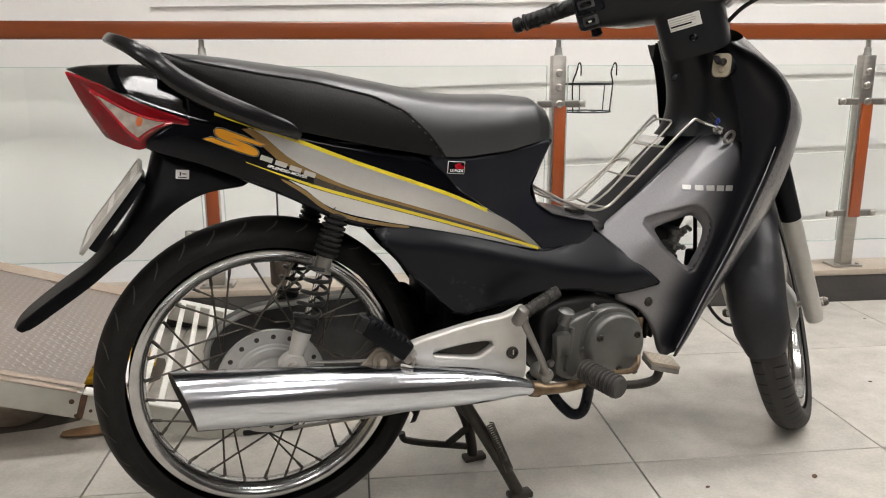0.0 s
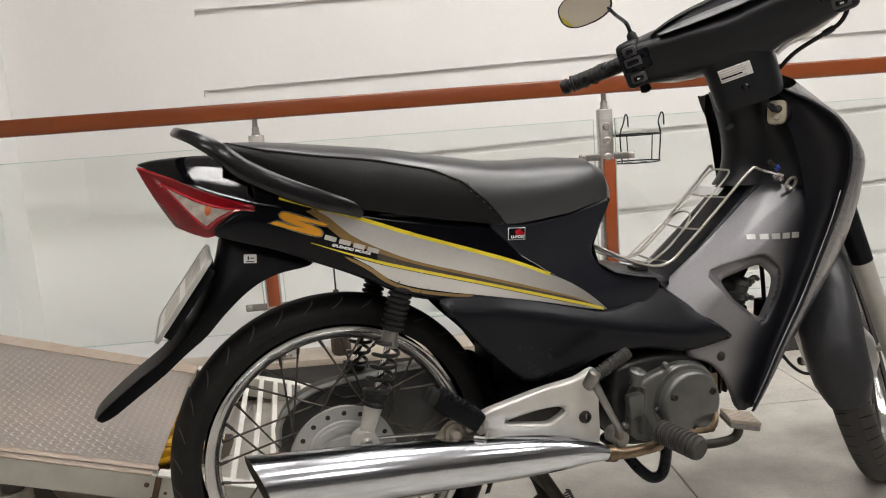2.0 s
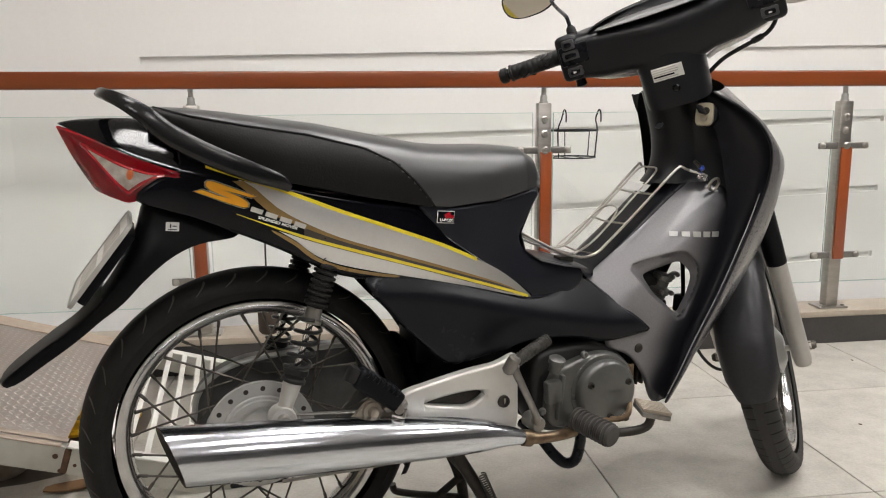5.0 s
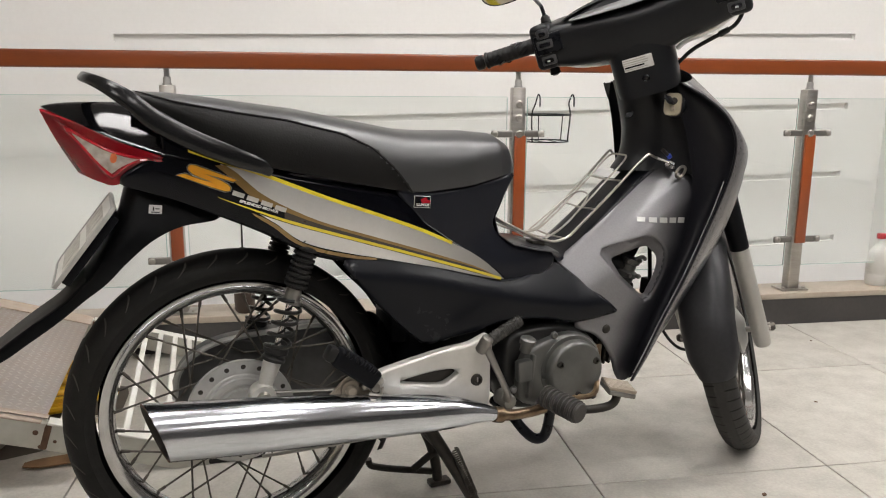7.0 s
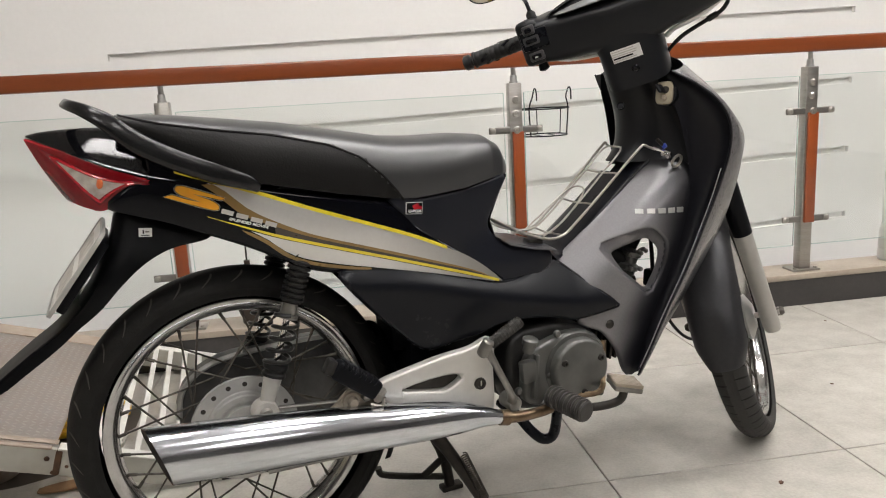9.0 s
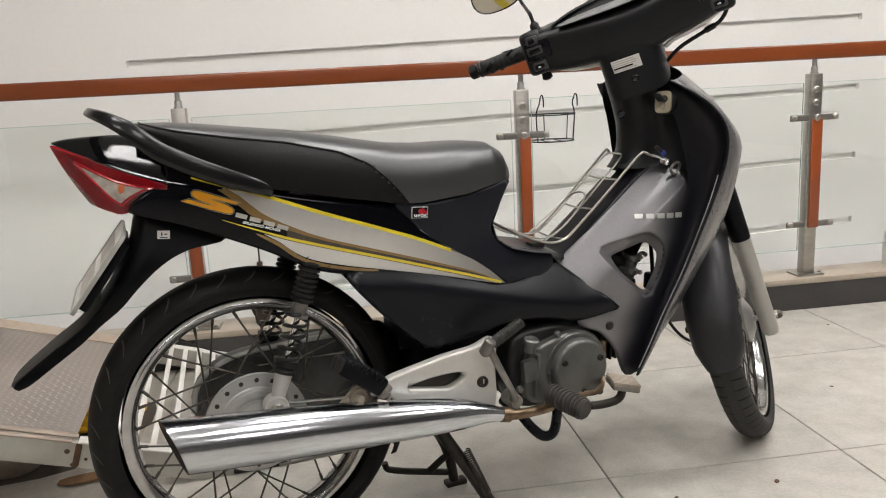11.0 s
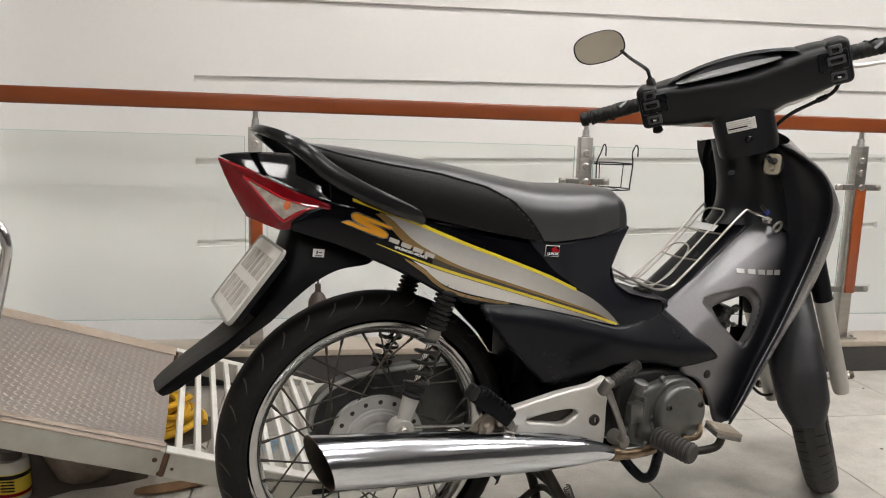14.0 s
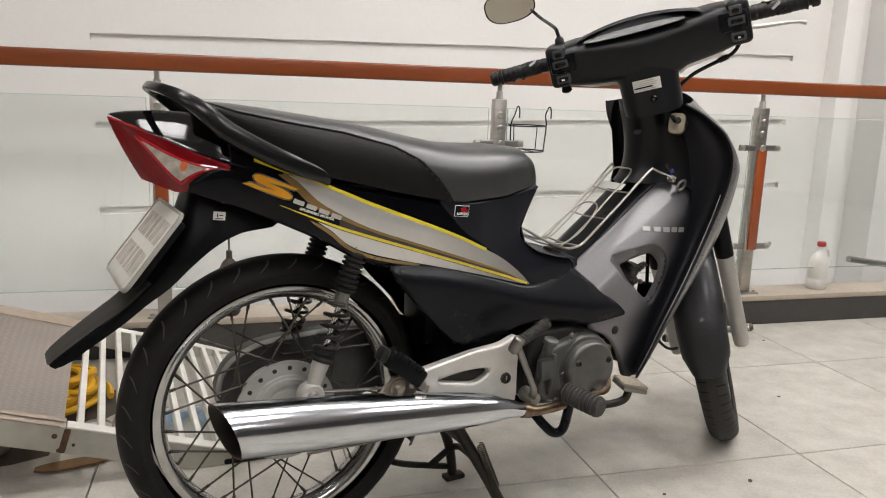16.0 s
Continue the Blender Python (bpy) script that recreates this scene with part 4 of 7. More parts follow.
def tail(bike):
    # gloss cowl above the lamp
    rows = []
    for x, zc, w, drop in ((-0.283, 0.8345, 0.005, 0.002), (-0.262, 0.8385, 0.030, 0.016), (-0.225, 0.8405, 0.058, 0.036), (-0.18, 0.840, 0.082, 0.058), (-0.14, 0.836, 0.094, 0.070), (-0.105, 0.832, 0.099, 0.078), (-0.07, 0.826, 0.101, 0.080)):
        rows.append([(x, w * v, zc - drop * (math.sqrt(v * v + 0.02) ** 1.5 - 0.053) / 0.977) for v in np.linspace(-1, 1, 33)])
    cols = [spl([r[j] for r in rows], 40) for j in range(33)]
    bm = grid(bmesh.new(), [[cols[j][i] for j in range(33)] for i in range(40)])
    bmesh.ops.solidify(bm, geom=bm.faces[:], thickness=0.004)
    part("tail_cowl", bm, M_COWL, bike, "gloss black tail cowl", 70)
    lamp = new("tail_lamp")
    lamp.parent = bike
    lamp["label"] = "red wedge-shaped tail lamp with clear indicator lenses"
    T = [(-0.286, 0.003, 0.829), (-0.262, 0.029, 0.820), (-0.222, 0.056, 0.804), (-0.17, 0.082, 0.778), (-0.114, 0.096, 0.756)]
    B = [(-0.238, 0.004, 0.728), (-0.228, 0.028, 0.725), (-0.208, 0.050, 0.717), (-0.180, 0.070, 0.714), (-0.114, 0.095, 0.750)]
    for side in (-1, 1):
        t, b = spl(T, 20), spl(B, 20)
        rows = []
        for p, q in zip(t, b):
            row = []
            for v in np.linspace(0, 1, 11):
                c = lerp(p, q, v)
                out = 0.004 * 4 * v * (1 - v)
                row.append((c[0] - 0.7 * out, side * (c[1] + 0.5 * out), c[2]))
            rows.append(row)
        bm = grid(bmesh.new(), rows)
        bmesh.ops.solidify(bm, geom=bm.faces[:], thickness=0.004 * side)
        lens = part("lens", bm, M_RED, lamp, "red lens")
        # clear indicator window inside the red frame
        def on(u, v, lift):
            i = u * 19
            k = min(18, int(i))
            p, q = lerp(t[k], t[k + 1], i - k), lerp(b[k], b[k + 1], i - k)
            c = lerp(p, q, v)
            out = 0.004 * 4 * v * (1 - v) + lift
            return (c[0] - 0.7 * out, side * (c[1] + 0.5 * out), c[2])
        def tri(a, b, c, lift):
            bm = bmesh.new()
            k = 8
            vs = {}
            for i in range(k + 1):
                for j in range(k + 1 - i):
                    w0, w1 = i / k, j / k
                    w2 = 1 - w0 - w1
                    vs[i, j] = bm.verts.new(on(w0 * a[0] + w1 * b[0] + w2 * c[0], w0 * a[1] + w1 * b[1] + w2 * c[1], lift))
            for i in range(k):
                for j in range(k - i):
                    bm.faces.new((vs[i, j], vs[i + 1, j], vs[i, j + 1]))
                    if i + j < k - 1:
                        bm.faces.new((vs[i + 1, j], vs[i + 1, j + 1], vs[i, j + 1]))
            return bm
        part("lens_ridge", tri((0.13, 0.05), (0.94, 0.42), (0.50, 0.90), 0.0018), M_DARKRED, lamp)
        part("indicator_lens", tri((0.27, 0.19), (0.875, 0.43), (0.53, 0.78), 0.0032), M_CLEAR, lamp, "clear indicator lens")
        edge = [on(u, 0.0, 0.0006) for u in np.linspace(0.02, 0.98, 14)]
        part("lens_rim", tube(bmesh.new(), edge, 0.0022, 7, 40), M_RED, lamp)
        frame_pts = [on(lerp(a[0], b[0], k), lerp(a[1], b[1], k), 0.0030) for a, b in (((0.23, 0.15), (0.905, 0.43)), ((0.905, 0.43), (0.53, 0.84)), ((0.53, 0.84), (0.23, 0.15))) for k in (0.03, 0.25, 0.5, 0.75, 0.97)]
        part("lens_rim", tube(bmesh.new(), frame_pts, 0.0024, 7, 90, closed=True), M_RED, lamp)
        c = Vector(on(0.60, 0.44, 0.0034))
        part("bulb", lathe(bmesh.new(), [(0, 0.002), (0.006, 0.0016), (0.009, 0.0), (0.0, 0.0)], 12, Matrix.Translation(c) @ Vector((-0.75, side * 0.6, 0.1)).to_track_quat("Z", "Y").to_matrix().to_4x4()), M_AMBER, lamp)
    # rear mudguard with its long flap
    secs = (((-0.158, 0.735), (-0.02, 0.664), 0.058), ((-0.172, 0.700), (-0.034, 0.648), 0.066), ((-0.186, 0.655), (-0.093, 0.641), 0.075), ((-0.208, 0.612), (-0.137, 0.622), 0.080), ((-0.234, 0.572), (-0.177, 0.589), 0.076),
            ((-0.258, 0.545), (-0.211, 0.553), 0.064), ((-0.283, 0.521), (-0.246, 0.526), 0.055), ((-0.318, 0.498), (-0.283, 0.496), 0.050), ((-0.360, 0.468), (-0.333, 0.462), 0.046), ((-0.385, 0.448), (-0.367, 0.439), 0.042), ((-0.395, 0.437), (-0.386, 0.431), 0.036))
    rows = []
    for back, edge, w in secs:
        row = []
        for sg in (-1, 1):
            pts = [Vector((edge[0], w, edge[1])), Vector((lerp(edge[0], back[0], 0.55), w * 1.0, lerp(edge[1], back[1], 0.55))), Vector((lerp(edge[0], back[0], 0.86), w * 0.92, lerp(edge[1], back[1], 0.86))), Vector((lerp(edge[0], back[0], 0.98), w * 0.70, lerp(edge[1], back[1], 0.98))), Vector((back[0], w * 0.35, back[1]))]
            if sg == 1:
                pts = pts[::-1]
            row += [(p.x, sg * p.y, p.z) for p in pts]
        rows.append(row)
    dense = [spl([r[j] for r in rows], 34) for j in range(len(rows[0]))]
    bm = grid(bmesh.new(), [[dense[j][i] for j in range(len(dense))] for i in range(34)])
    bmesh.ops.solidify(bm, geom=bm.faces[:], thickness=0.004)
    guard = part("rear_mudguard", bm, M_FLAP, bike, "black rear mudguard with a long worn flap", 50)
    face = []
    for i in range(16, 34):
        face.append([Vector(dense[j][i]) + Vector((-0.0026, 0, 0.0016)) for j in range(2, 8)])
    bm = grid(bmesh.new(), face)
    bmesh.ops.solidify(bm, geom=bm.faces[:], thickness=0.0015)
    part("flap_face", bm, M_FLAPFACE, guard, "dusty grey worn back of the flap", 60)
    m = pose(-0.130, -0.0735, 0.672, 90, 0, 0) @ Matrix.Rotation(radians(-6), 4, "Z")
    st = part("sticker", box(bmesh.new(), (0.020, 0.014, 0.0010), m @ pose(0, 0, 0.0006)), M_WHITE, guard, "small white sticker")
    bm = box(bmesh.new(), (0.0022, 0.006, 0.0006), m @ pose(-0.003, 0.001, 0.0013))
    box(bm, (0.006, 0.0016, 0.0006), m @ pose(0.003, 0.001, 0.0013))
    box(bm, (0.013, 0.0014, 0.0006), m @ pose(0, -0.0045, 0.0013))
    part("print", bm, M_BLACKMATT, st)
    # number plate
    ang = math.atan2(0.113, 0.089)
    # local: x across, y up the plate (towards +x of the bike), z out of it
    nm = Matrix.Translation((-0.2385, 0.007, 0.6195)) @ Matrix(((0, math.cos(ang), -math.sin(ang), 0), (-1, 0, 0, 0), (0, math.sin(ang), math.cos(ang), 0), (0, 0, 0, 1)))
    def rounded(w, h, r, z):
        pts = []
        for cx, cy, a0 in ((1, 1, 0), (-1, 1, 90), (-1, -1, 180), (1, -1, 270)):
            for k in range(6):
                a = radians(a0 + 18 * k)
                pts.append(nm @ Vector((cx * (w / 2 - r) + r * math.cos(a), cy * (h / 2 - r) + r * math.sin(a), z)))
        return pts
    npl = part("number_plate", loft(bmesh.new(), [rounded(0.196, 0.146, 0.014, -0.0015), rounded(0.196, 0.146, 0.014, 0.0012), rounded(0.194, 0.144, 0.014, 0.0018)]), M_NUMBER, bike, "white enamel number plate in a clear worn cover")
    for y in (0.031, -0.031):
        for k, w in enumerate((0.026, 0.026, 0.018, 0.026, 0.026)):
            part("print_bar", box(bmesh.new(), (w, 0.044, 0.0008), nm @ pose(-0.066 + 0.033 * k, y, 0.0024)), M_PLATEBAR, npl)
    bm = loft(bmesh.new(), [rounded(0.206, 0.156, 0.017, -0.003), rounded(0.206, 0.156, 0.017, 0.003), rounded(0.199, 0.149, 0.014, 0.0038), rounded(0.195, 0.145, 0.012, 0.0028)], caps=False)
    part("plate_frame", bm, M_COVEREDGE, npl, "clear grey edge of the plate cover", 25)
    part("plate_bracket", box(bmesh.new(), (0.176, 0.130, 0.016), nm @ pose(0, 0, -0.0105), 0.004), M_BLACKMATT, npl)
    # grab rail: a loop round the tail
    right = [(0.050, -0.108, 0.728), (0.030, -0.114, 0.741), (-0.020, -0.119, 0.761), (-0.075, -0.118, 0.786), (-0.125, -0.113, 0.815), (-0.160, -0.105, 0.846), (-0.192, -0.088, 0.867), (-0.213, -0.055, 0.877)]
    loop = right + [(-0.221, 0, 0.880)] + [(x, -y, z) for x, y, z in right[::-1]]
    rad = [0.006, 0.010, 0.0125, 0.013, 0.0125, 0.0105, 0.0080, 0.0066, 0.0062, 0.0066, 0.0080, 0.0105, 0.0125, 0.013, 0.0125, 0.010, 0.006]
    part("grab_rail", tube(bmesh.new(), loop, [0.90 * r for r in rad], 24, 120, flat=1.42, square=0.62), M_GRAB, bike, "satin black looped grab rail")
    # inner mudguard over the rear tyre
    rows = []
    for a in np.linspace(radians(-25), radians(27), 30):
        r = 0.306
        rows.append([(R_AXLE.x + (r - 0.03 * abs(y / 0.062) ** 3) * math.cos(a), y, R_AXLE.z + (r - 0.03 * abs(y / 0.062) ** 3) * math.sin(a)) for y in np.linspace(-0.062, 0.062, 9)])
    bm = grid(bmesh.new(), rows)
    bmesh.ops.solidify(bm, geom=bm.faces[:], thickness=0.003)
    part("inner_mudguard", bm, M_BLACKMATT, bike)


def shields(bike):
    # spine and steering column cover facing the rider
    rows = []
    for cx, cz, ex, ew, ez in ((0.600, 0.556, 0.604, 0.108, 0.540), (0.625, 0.536, 0.630, 0.084, 0.523), (0.655, 0.530, 0.658, 0.062, 0.522), (0.690, 0.553, 0.691, 0.060, 0.546), (0.727, 0.584, 0.727, 0.060, 0.575), (0.768, 0.618, 0.768, 0.060, 0.608), (0.809, 0.653, 0.809, 0.060, 0.643), (0.850, 0.688, 0.850, 0.060, 0.675), (0.885, 0.715, 0.890, 0.060, 0.702)):
        rows.append([(lerp(cx, ex, abs(u) ** 2.5), ew * math.sin(u * math.pi / 2), lerp(cz, ez, abs(u) ** 2.5)) for u in np.linspace(-1, 1, 21)])
    cols = [spl([r[j] for r in rows], 30) for j in range(21)]
    part("tunnel_spine", grid(bmesh.new(), [[cols[j][i] for j in range(21)] for i in range(30)]), M_BLACKSATIN, bike, "dark glossy spine of the tunnel", 60)
    rows = []
    for cx, cz, lx, ly, lz in ((0.822, 0.696, 0.940, 0.122, 0.690), (0.838, 0.716, 0.934, 0.122, 0.713), (0.848, 0.745, 0.930, 0.120, 0.745), (0.848, 0.785, 0.918, 0.115, 0.785), (0.839, 0.825, 0.902, 0.107, 0.825), (0.829, 0.855, 0.890, 0.096, 0.852), (0.818, 0.886, 0.880, 0.070, 0.882)):
        row = []
        for u in np.linspace(-1, 1, 31):
            a, sg = abs(u), math.copysign(1, u)
            if a < 0.5:
                w = a / 0.5 * math.pi / 2
                row.append((cx + 0.052 * (1 - math.cos(w)), sg * 0.056 * math.sin(w), cz))
            else:
                v = (a - 0.5) / 0.5
                dip = 0.010 * 4 * v * (1 - v)
                row.append((lerp(cx + 0.052, lx, v) + dip, sg * lerp(0.056, ly, v), lerp(cz, lz, v)))
        rows.append(row)
    cols = [spl([r[j] for r in rows], 26) for j in range(31)]
    part("column_cover", grid(bmesh.new(), [[cols[j][i] for j in range(31)] for i in range(26)]), M_BAR, bike, "matt black steering column cover", 60)

    # painted side panels of the tunnel, with a window
    outline = [(0.632, 0.522), (0.647, 0.520), (0.682, 0.544), (0.718, 0.572), (0.758, 0.604), (0.799, 0.639), (0.840, 0.671), (0.882, 0.699), (0.910, 0.708), (0.936, 0.698), (0.955, 0.665), (0.959, 0.620), (0.945, 0.560), (0.912, 0.480), (0.880, 0.400), (0.830, 0.315), (0.806, 0.266), (0.780, 0.254), (0.764, 0.270), (0.746, 0.318), (0.711, 0.362), (0.660, 0.386), (0.655, 0.400), (0.660, 0.440), (0.635, 0.490)]
    hole = [(0.725, 0.532), (0.741, 0.545), (0.781, 0.556), (0.828, 0.565), (0.852, 0.554), (0.874, 0.526), (0.866, 0.484), (0.846, 0.448), (0.834, 0.430), (0.819, 0.434), (0.791, 0.458), (0.754, 0.490)]
    def tun(x, z):
        s = (x - 0.647) * 0.606 - (z - 0.520) * 0.795    # across, away from the spine
        return 0.060 + 0.062 * math.sin(min(1.0, max(0.0, s / 0.085)) * math.pi / 2)
    for side in (-1, 1):
        p = part("tunnel_panel", panel(outline, tun, 0.004, side, holes=[hole], step=0.013, roll=0.007), M_GREYFADE, bike, "metallic grey side panel with a window, fading to black")
        rim = spl(hole, 72, closed=True)
        ring = []
        for q, drop in ((1.0, 0.006), (0.99, 0.009), (0.90, 0.014), (0.80, 0.019), (0.77, 0.024)):
            ring.append([(lerp(0.850, x, q), side * (tun(lerp(0.850, x, q), lerp(0.462, z, q)) - drop), lerp(0.462, z, q)) for x, z in rim])
        part("window_lip", loft(bmesh.new(), ring, caps=False), M_GREYPAINT, p, "sloping grey edge of the window", 60)
        b = lathe(bmesh.new(), [(0, 0.004), (0.006, 0.004), (0.009, 0.002), (0.010, 0), (0, 0)], 14, pose(0.729, side * tun(0.729, 0.378), 0.378, 90 * -side, 0, 0))
        part("bolt", b, M_DARKSTEEL, p)
        if side == -1:
            # raised maker's badge, drawn as five plain silver blocks
            for k in range(5):
                x, z = 0.818 + 0.0222 * k, 0.6005 - 0.0010 * k
                slope = math.degrees(math.atan2(tun(x + 0.01, z) - tun(x - 0.01, z), 0.02))
                up = math.degrees(math.atan2(tun(x, z + 0.006) - tun(x, z - 0.006), 0.012))
                m = pose(x, -tun(x, z) - 0.0012, z) @ Matrix.Rotation(radians(-slope), 4, "Z") @ pose(0, 0, 0, 90 + up, 0, 0) @ Matrix.Rotation(radians(-3), 4, "Z")
                part("badge_block", box(bmesh.new(), (0.0172, 0.0112, 0.0014), m, 0.0005, 1), M_HUB, p)

    # wings: L inner line, R rim, F leading face
    L = [(0.868, 0.072, 0.884), (0.884, 0.098, 0.845), (0.905, 0.112, 0.800), (0.922, 0.119, 0.730), (0.934, 0.1215, 0.650), (0.918, 0.1225, 0.560), (0.878, 0.1230, 0.465), (0.831, 0.1235, 0.370), (0.789, 0.1235, 0.285), (0.777, 0.1235, 0.258)]
    R = [(0.886, 0.120, 0.880), (0.941, 0.168, 0.834), (0.980, 0.176, 0.785), (0.990, 0.178, 0.745), (0.982, 0.178, 0.705), (0.964, 0.176, 0.650), (0.925, 0.174, 0.566), (0.880, 0.172, 0.476), (0.836, 0.168, 0.398), (0.800, 0.160, 0.318), (0.778, 0.150, 0.266)]
    F = [(0.940, 0.090, 0.892), (0.995, 0.125, 0.832), (1.036, 0.140, 0.780), (1.058, 0.144, 0.738), (1.052, 0.144, 0.690), (1.040, 0.142, 0.640), (1.008, 0.138, 0.560), (0.955, 0.128, 0.465), (0.893, 0.120, 0.375), (0.838, 0.112, 0.300), (0.806, 0.110, 0.262)]
    Cc = [(0.965, 0.0, 0.915), (1.060, 0.0, 0.850), (1.120, 0.0, 0.790), (1.150, 0.0, 0.725), (1.120, 0.03, 0.645), (1.070, 0.05, 0.555), (1.000, 0.06, 0.455), (0.935, 0.07, 0.370), (0.865, 0.075, 0.298), (0.820, 0.08, 0.262)]
    n = 40
    for side in (-1, 1):
        l, r, f, c = (spl(q, n) for q in (L, R, F, Cc))
        if side == 1:
            for q in (l, r, f):
                q[:, 0] -= 0.016
            c = np.array([lerp(p, q, float(np.interp(q[2], (0.58, 0.66), (0.4, 1.0)))) for p, q in zip(f, c)])
        inner, outer = [], []
        for i in range(n):
            a, b = l[i], r[i]
            row = []
            for v in np.linspace(0, 1, 9):
                q = lerp(a, b, v)
                q = q + np.array((0.022, -0.012, 0)) * 4 * v * (1 - v)
                row.append((q[0], side * q[1], q[2]))
            inner.append(row)
            o = spl([r[i], r[i] + (f[i] - r[i]) * 0.25 + np.array((0.004, 0.006, 0)), f[i], lerp(f[i], c[i], 0.55) + np.array((0.012, 0, 0)), c[i]], 15)
            outer.append([(q[0], side * q[1], q[2]) for q in o])
        w = part("leg_shield", grid(bmesh.new(), outer), M_WING, bike, "metallic grey leg shield with a thin light edge line", 60)
        part("inner_face", grid(bmesh.new(), inner), M_INNER, w, "black inner face", 60)
        part("edge_trim", tube(bmesh.new(), [(q[0], side * q[1], q[2]) for q in r[::3]], 0.0026, 6, 60), M_INNER, w)
        bm = tube(bmesh.new(), [(lerp(q[0], p[0], 0.10) - 0.002, side * (lerp(q[1], p[1], 0.10)), q[2]) for p, q in zip(l[14:39:3], r[14:39:3])], 0.0011, 5, 50)
        part("pinstripe", bm, M_SILVER, w, "thin silver pinstripe")
        if side == -1:
            bm = grid(bmesh.new(), [[(lerp(f[i], r[i], v)[0] + 0.0035, side * (lerp(f[i], r[i], v)[1] + 0.0045), f[i][2]) for v in (0.55, 0.68, 0.80)] for i in range(10, 14)])
            part("gold_flash", bm, M_GOLD, w)
    # ignition switch with its pentagonal plate
    d = Vector((-0.80, -0.56, 0.20)).normalized()
    m = Matrix.Translation((0.882, -0.104, 0.836)) @ d.to_track_quat("Z", "Y").to_matrix().to_4x4()
    ign = part("ignition_switch", lathe(bmesh.new(), [(0, -0.03), (0.022, -0.03), (0.024, 0.0), (0.018, 0.004), (0, 0.004)], 20, m), M_BLACKMATT, bike, "ignition lock with a cream key plate")
    bm = bmesh.new()
    pts = [(0.0180 * math.copysign(abs(math.cos(a)) ** 0.5, math.cos(a)), 0.0235 * math.copysign(abs(math.sin(a)) ** 0.5, math.sin(a))) for a in np.linspace(0, 2 * math.pi, 33)[:-1]]
    loft(bm, [[m @ Vector((x, y, 0.004)) for x, y in pts], [m @ Vector((x * 0.92, y * 0.92, 0.007)) for x, y in pts]])
    part("key_plate", bm, M_CREAM, ign, "cream shield-shaped key plate", 25)
    part("key_slot", lathe(bmesh.new(), [(0, 0.010), (0.006, 0.010), (0.008, 0.006), (0.0, 0.006)], 14, m @ pose(0.002, 0.006, 0.0005)), M_DARKSTEEL, ign)
    part("key_head", box(bmesh.new(), (0.006, 0.020, 0.028), m @ pose(-0.004, 0.006, 0.022, 0, -12, 35), 0.003), M_BLACKMATT, ign, "black key head")
    part("lock_slot", lathe(bmesh.new(), [(0, 0.009), (0.004, 0.009), (0.006, 0.006), (0.0, 0.006)], 12, m @ pose(0.001, -0.010, 0.0005)), M_SILL, ign)
    # bag hook with a blue-tipped ring
    h = part("bag_hook", tube(bmesh.new(), [(0.872, -0.078, 0.725), (0.886, -0.088, 0.720), (0.898, -0.102, 0.712)], 0.0045, 8, 14), M_CHROME, bike, "chrome bag hook with a blue tip")
    bm = lathe(bmesh.new(), [(0, 0), (0.010, 0), (0.011, 0.006), (0.008, 0.016), (0.0, 0.018)], 14, pose(0.897, -0.082, 0.710, 90, 0, 0))
    part("base", bm, M_CHROME, h)
    part("ring", tube(bmesh.new(), [(0.908 + 0.011 * math.cos(a), -0.110 - 0.006 * math.sin(a), 0.697 + 0.012 * math.sin(a)) for a in np.linspace(0, 2 * math.pi, 13)[:-1]], 0.003, 7, 30, closed=True), M_STEEL, h)
    part("tip", lathe(bmesh.new(), [(0, 0.008), (0.005, 0.007), (0.006, 0), (0, 0)], 10, pose(0.884, -0.096, 0.728, 60, 0, 30)), mat("blue plastic tip", (0.02, 0.05, 0.35), None, 20, 0.3), h, "blue plastic tip")
    part("lever", tube(bmesh.new(), [(0.884, -0.097, 0.730), (0.868, -0.096, 0.744)], 0.004, 7, 4), M_DARKSTEEL, h)
    # screw sockets on the column
    for x, y, z in ((0.797, -0.060, 0.815),):
        part("screw_socket", lathe(bmesh.new(), [(0, 0.001), (0.006, 0.001), (0.008, 0.003), (0.009, 0), (0, 0)], 12, pose(x, y - 0.012, z, 0, -60, 30)), M_BLACKMATT, bike)


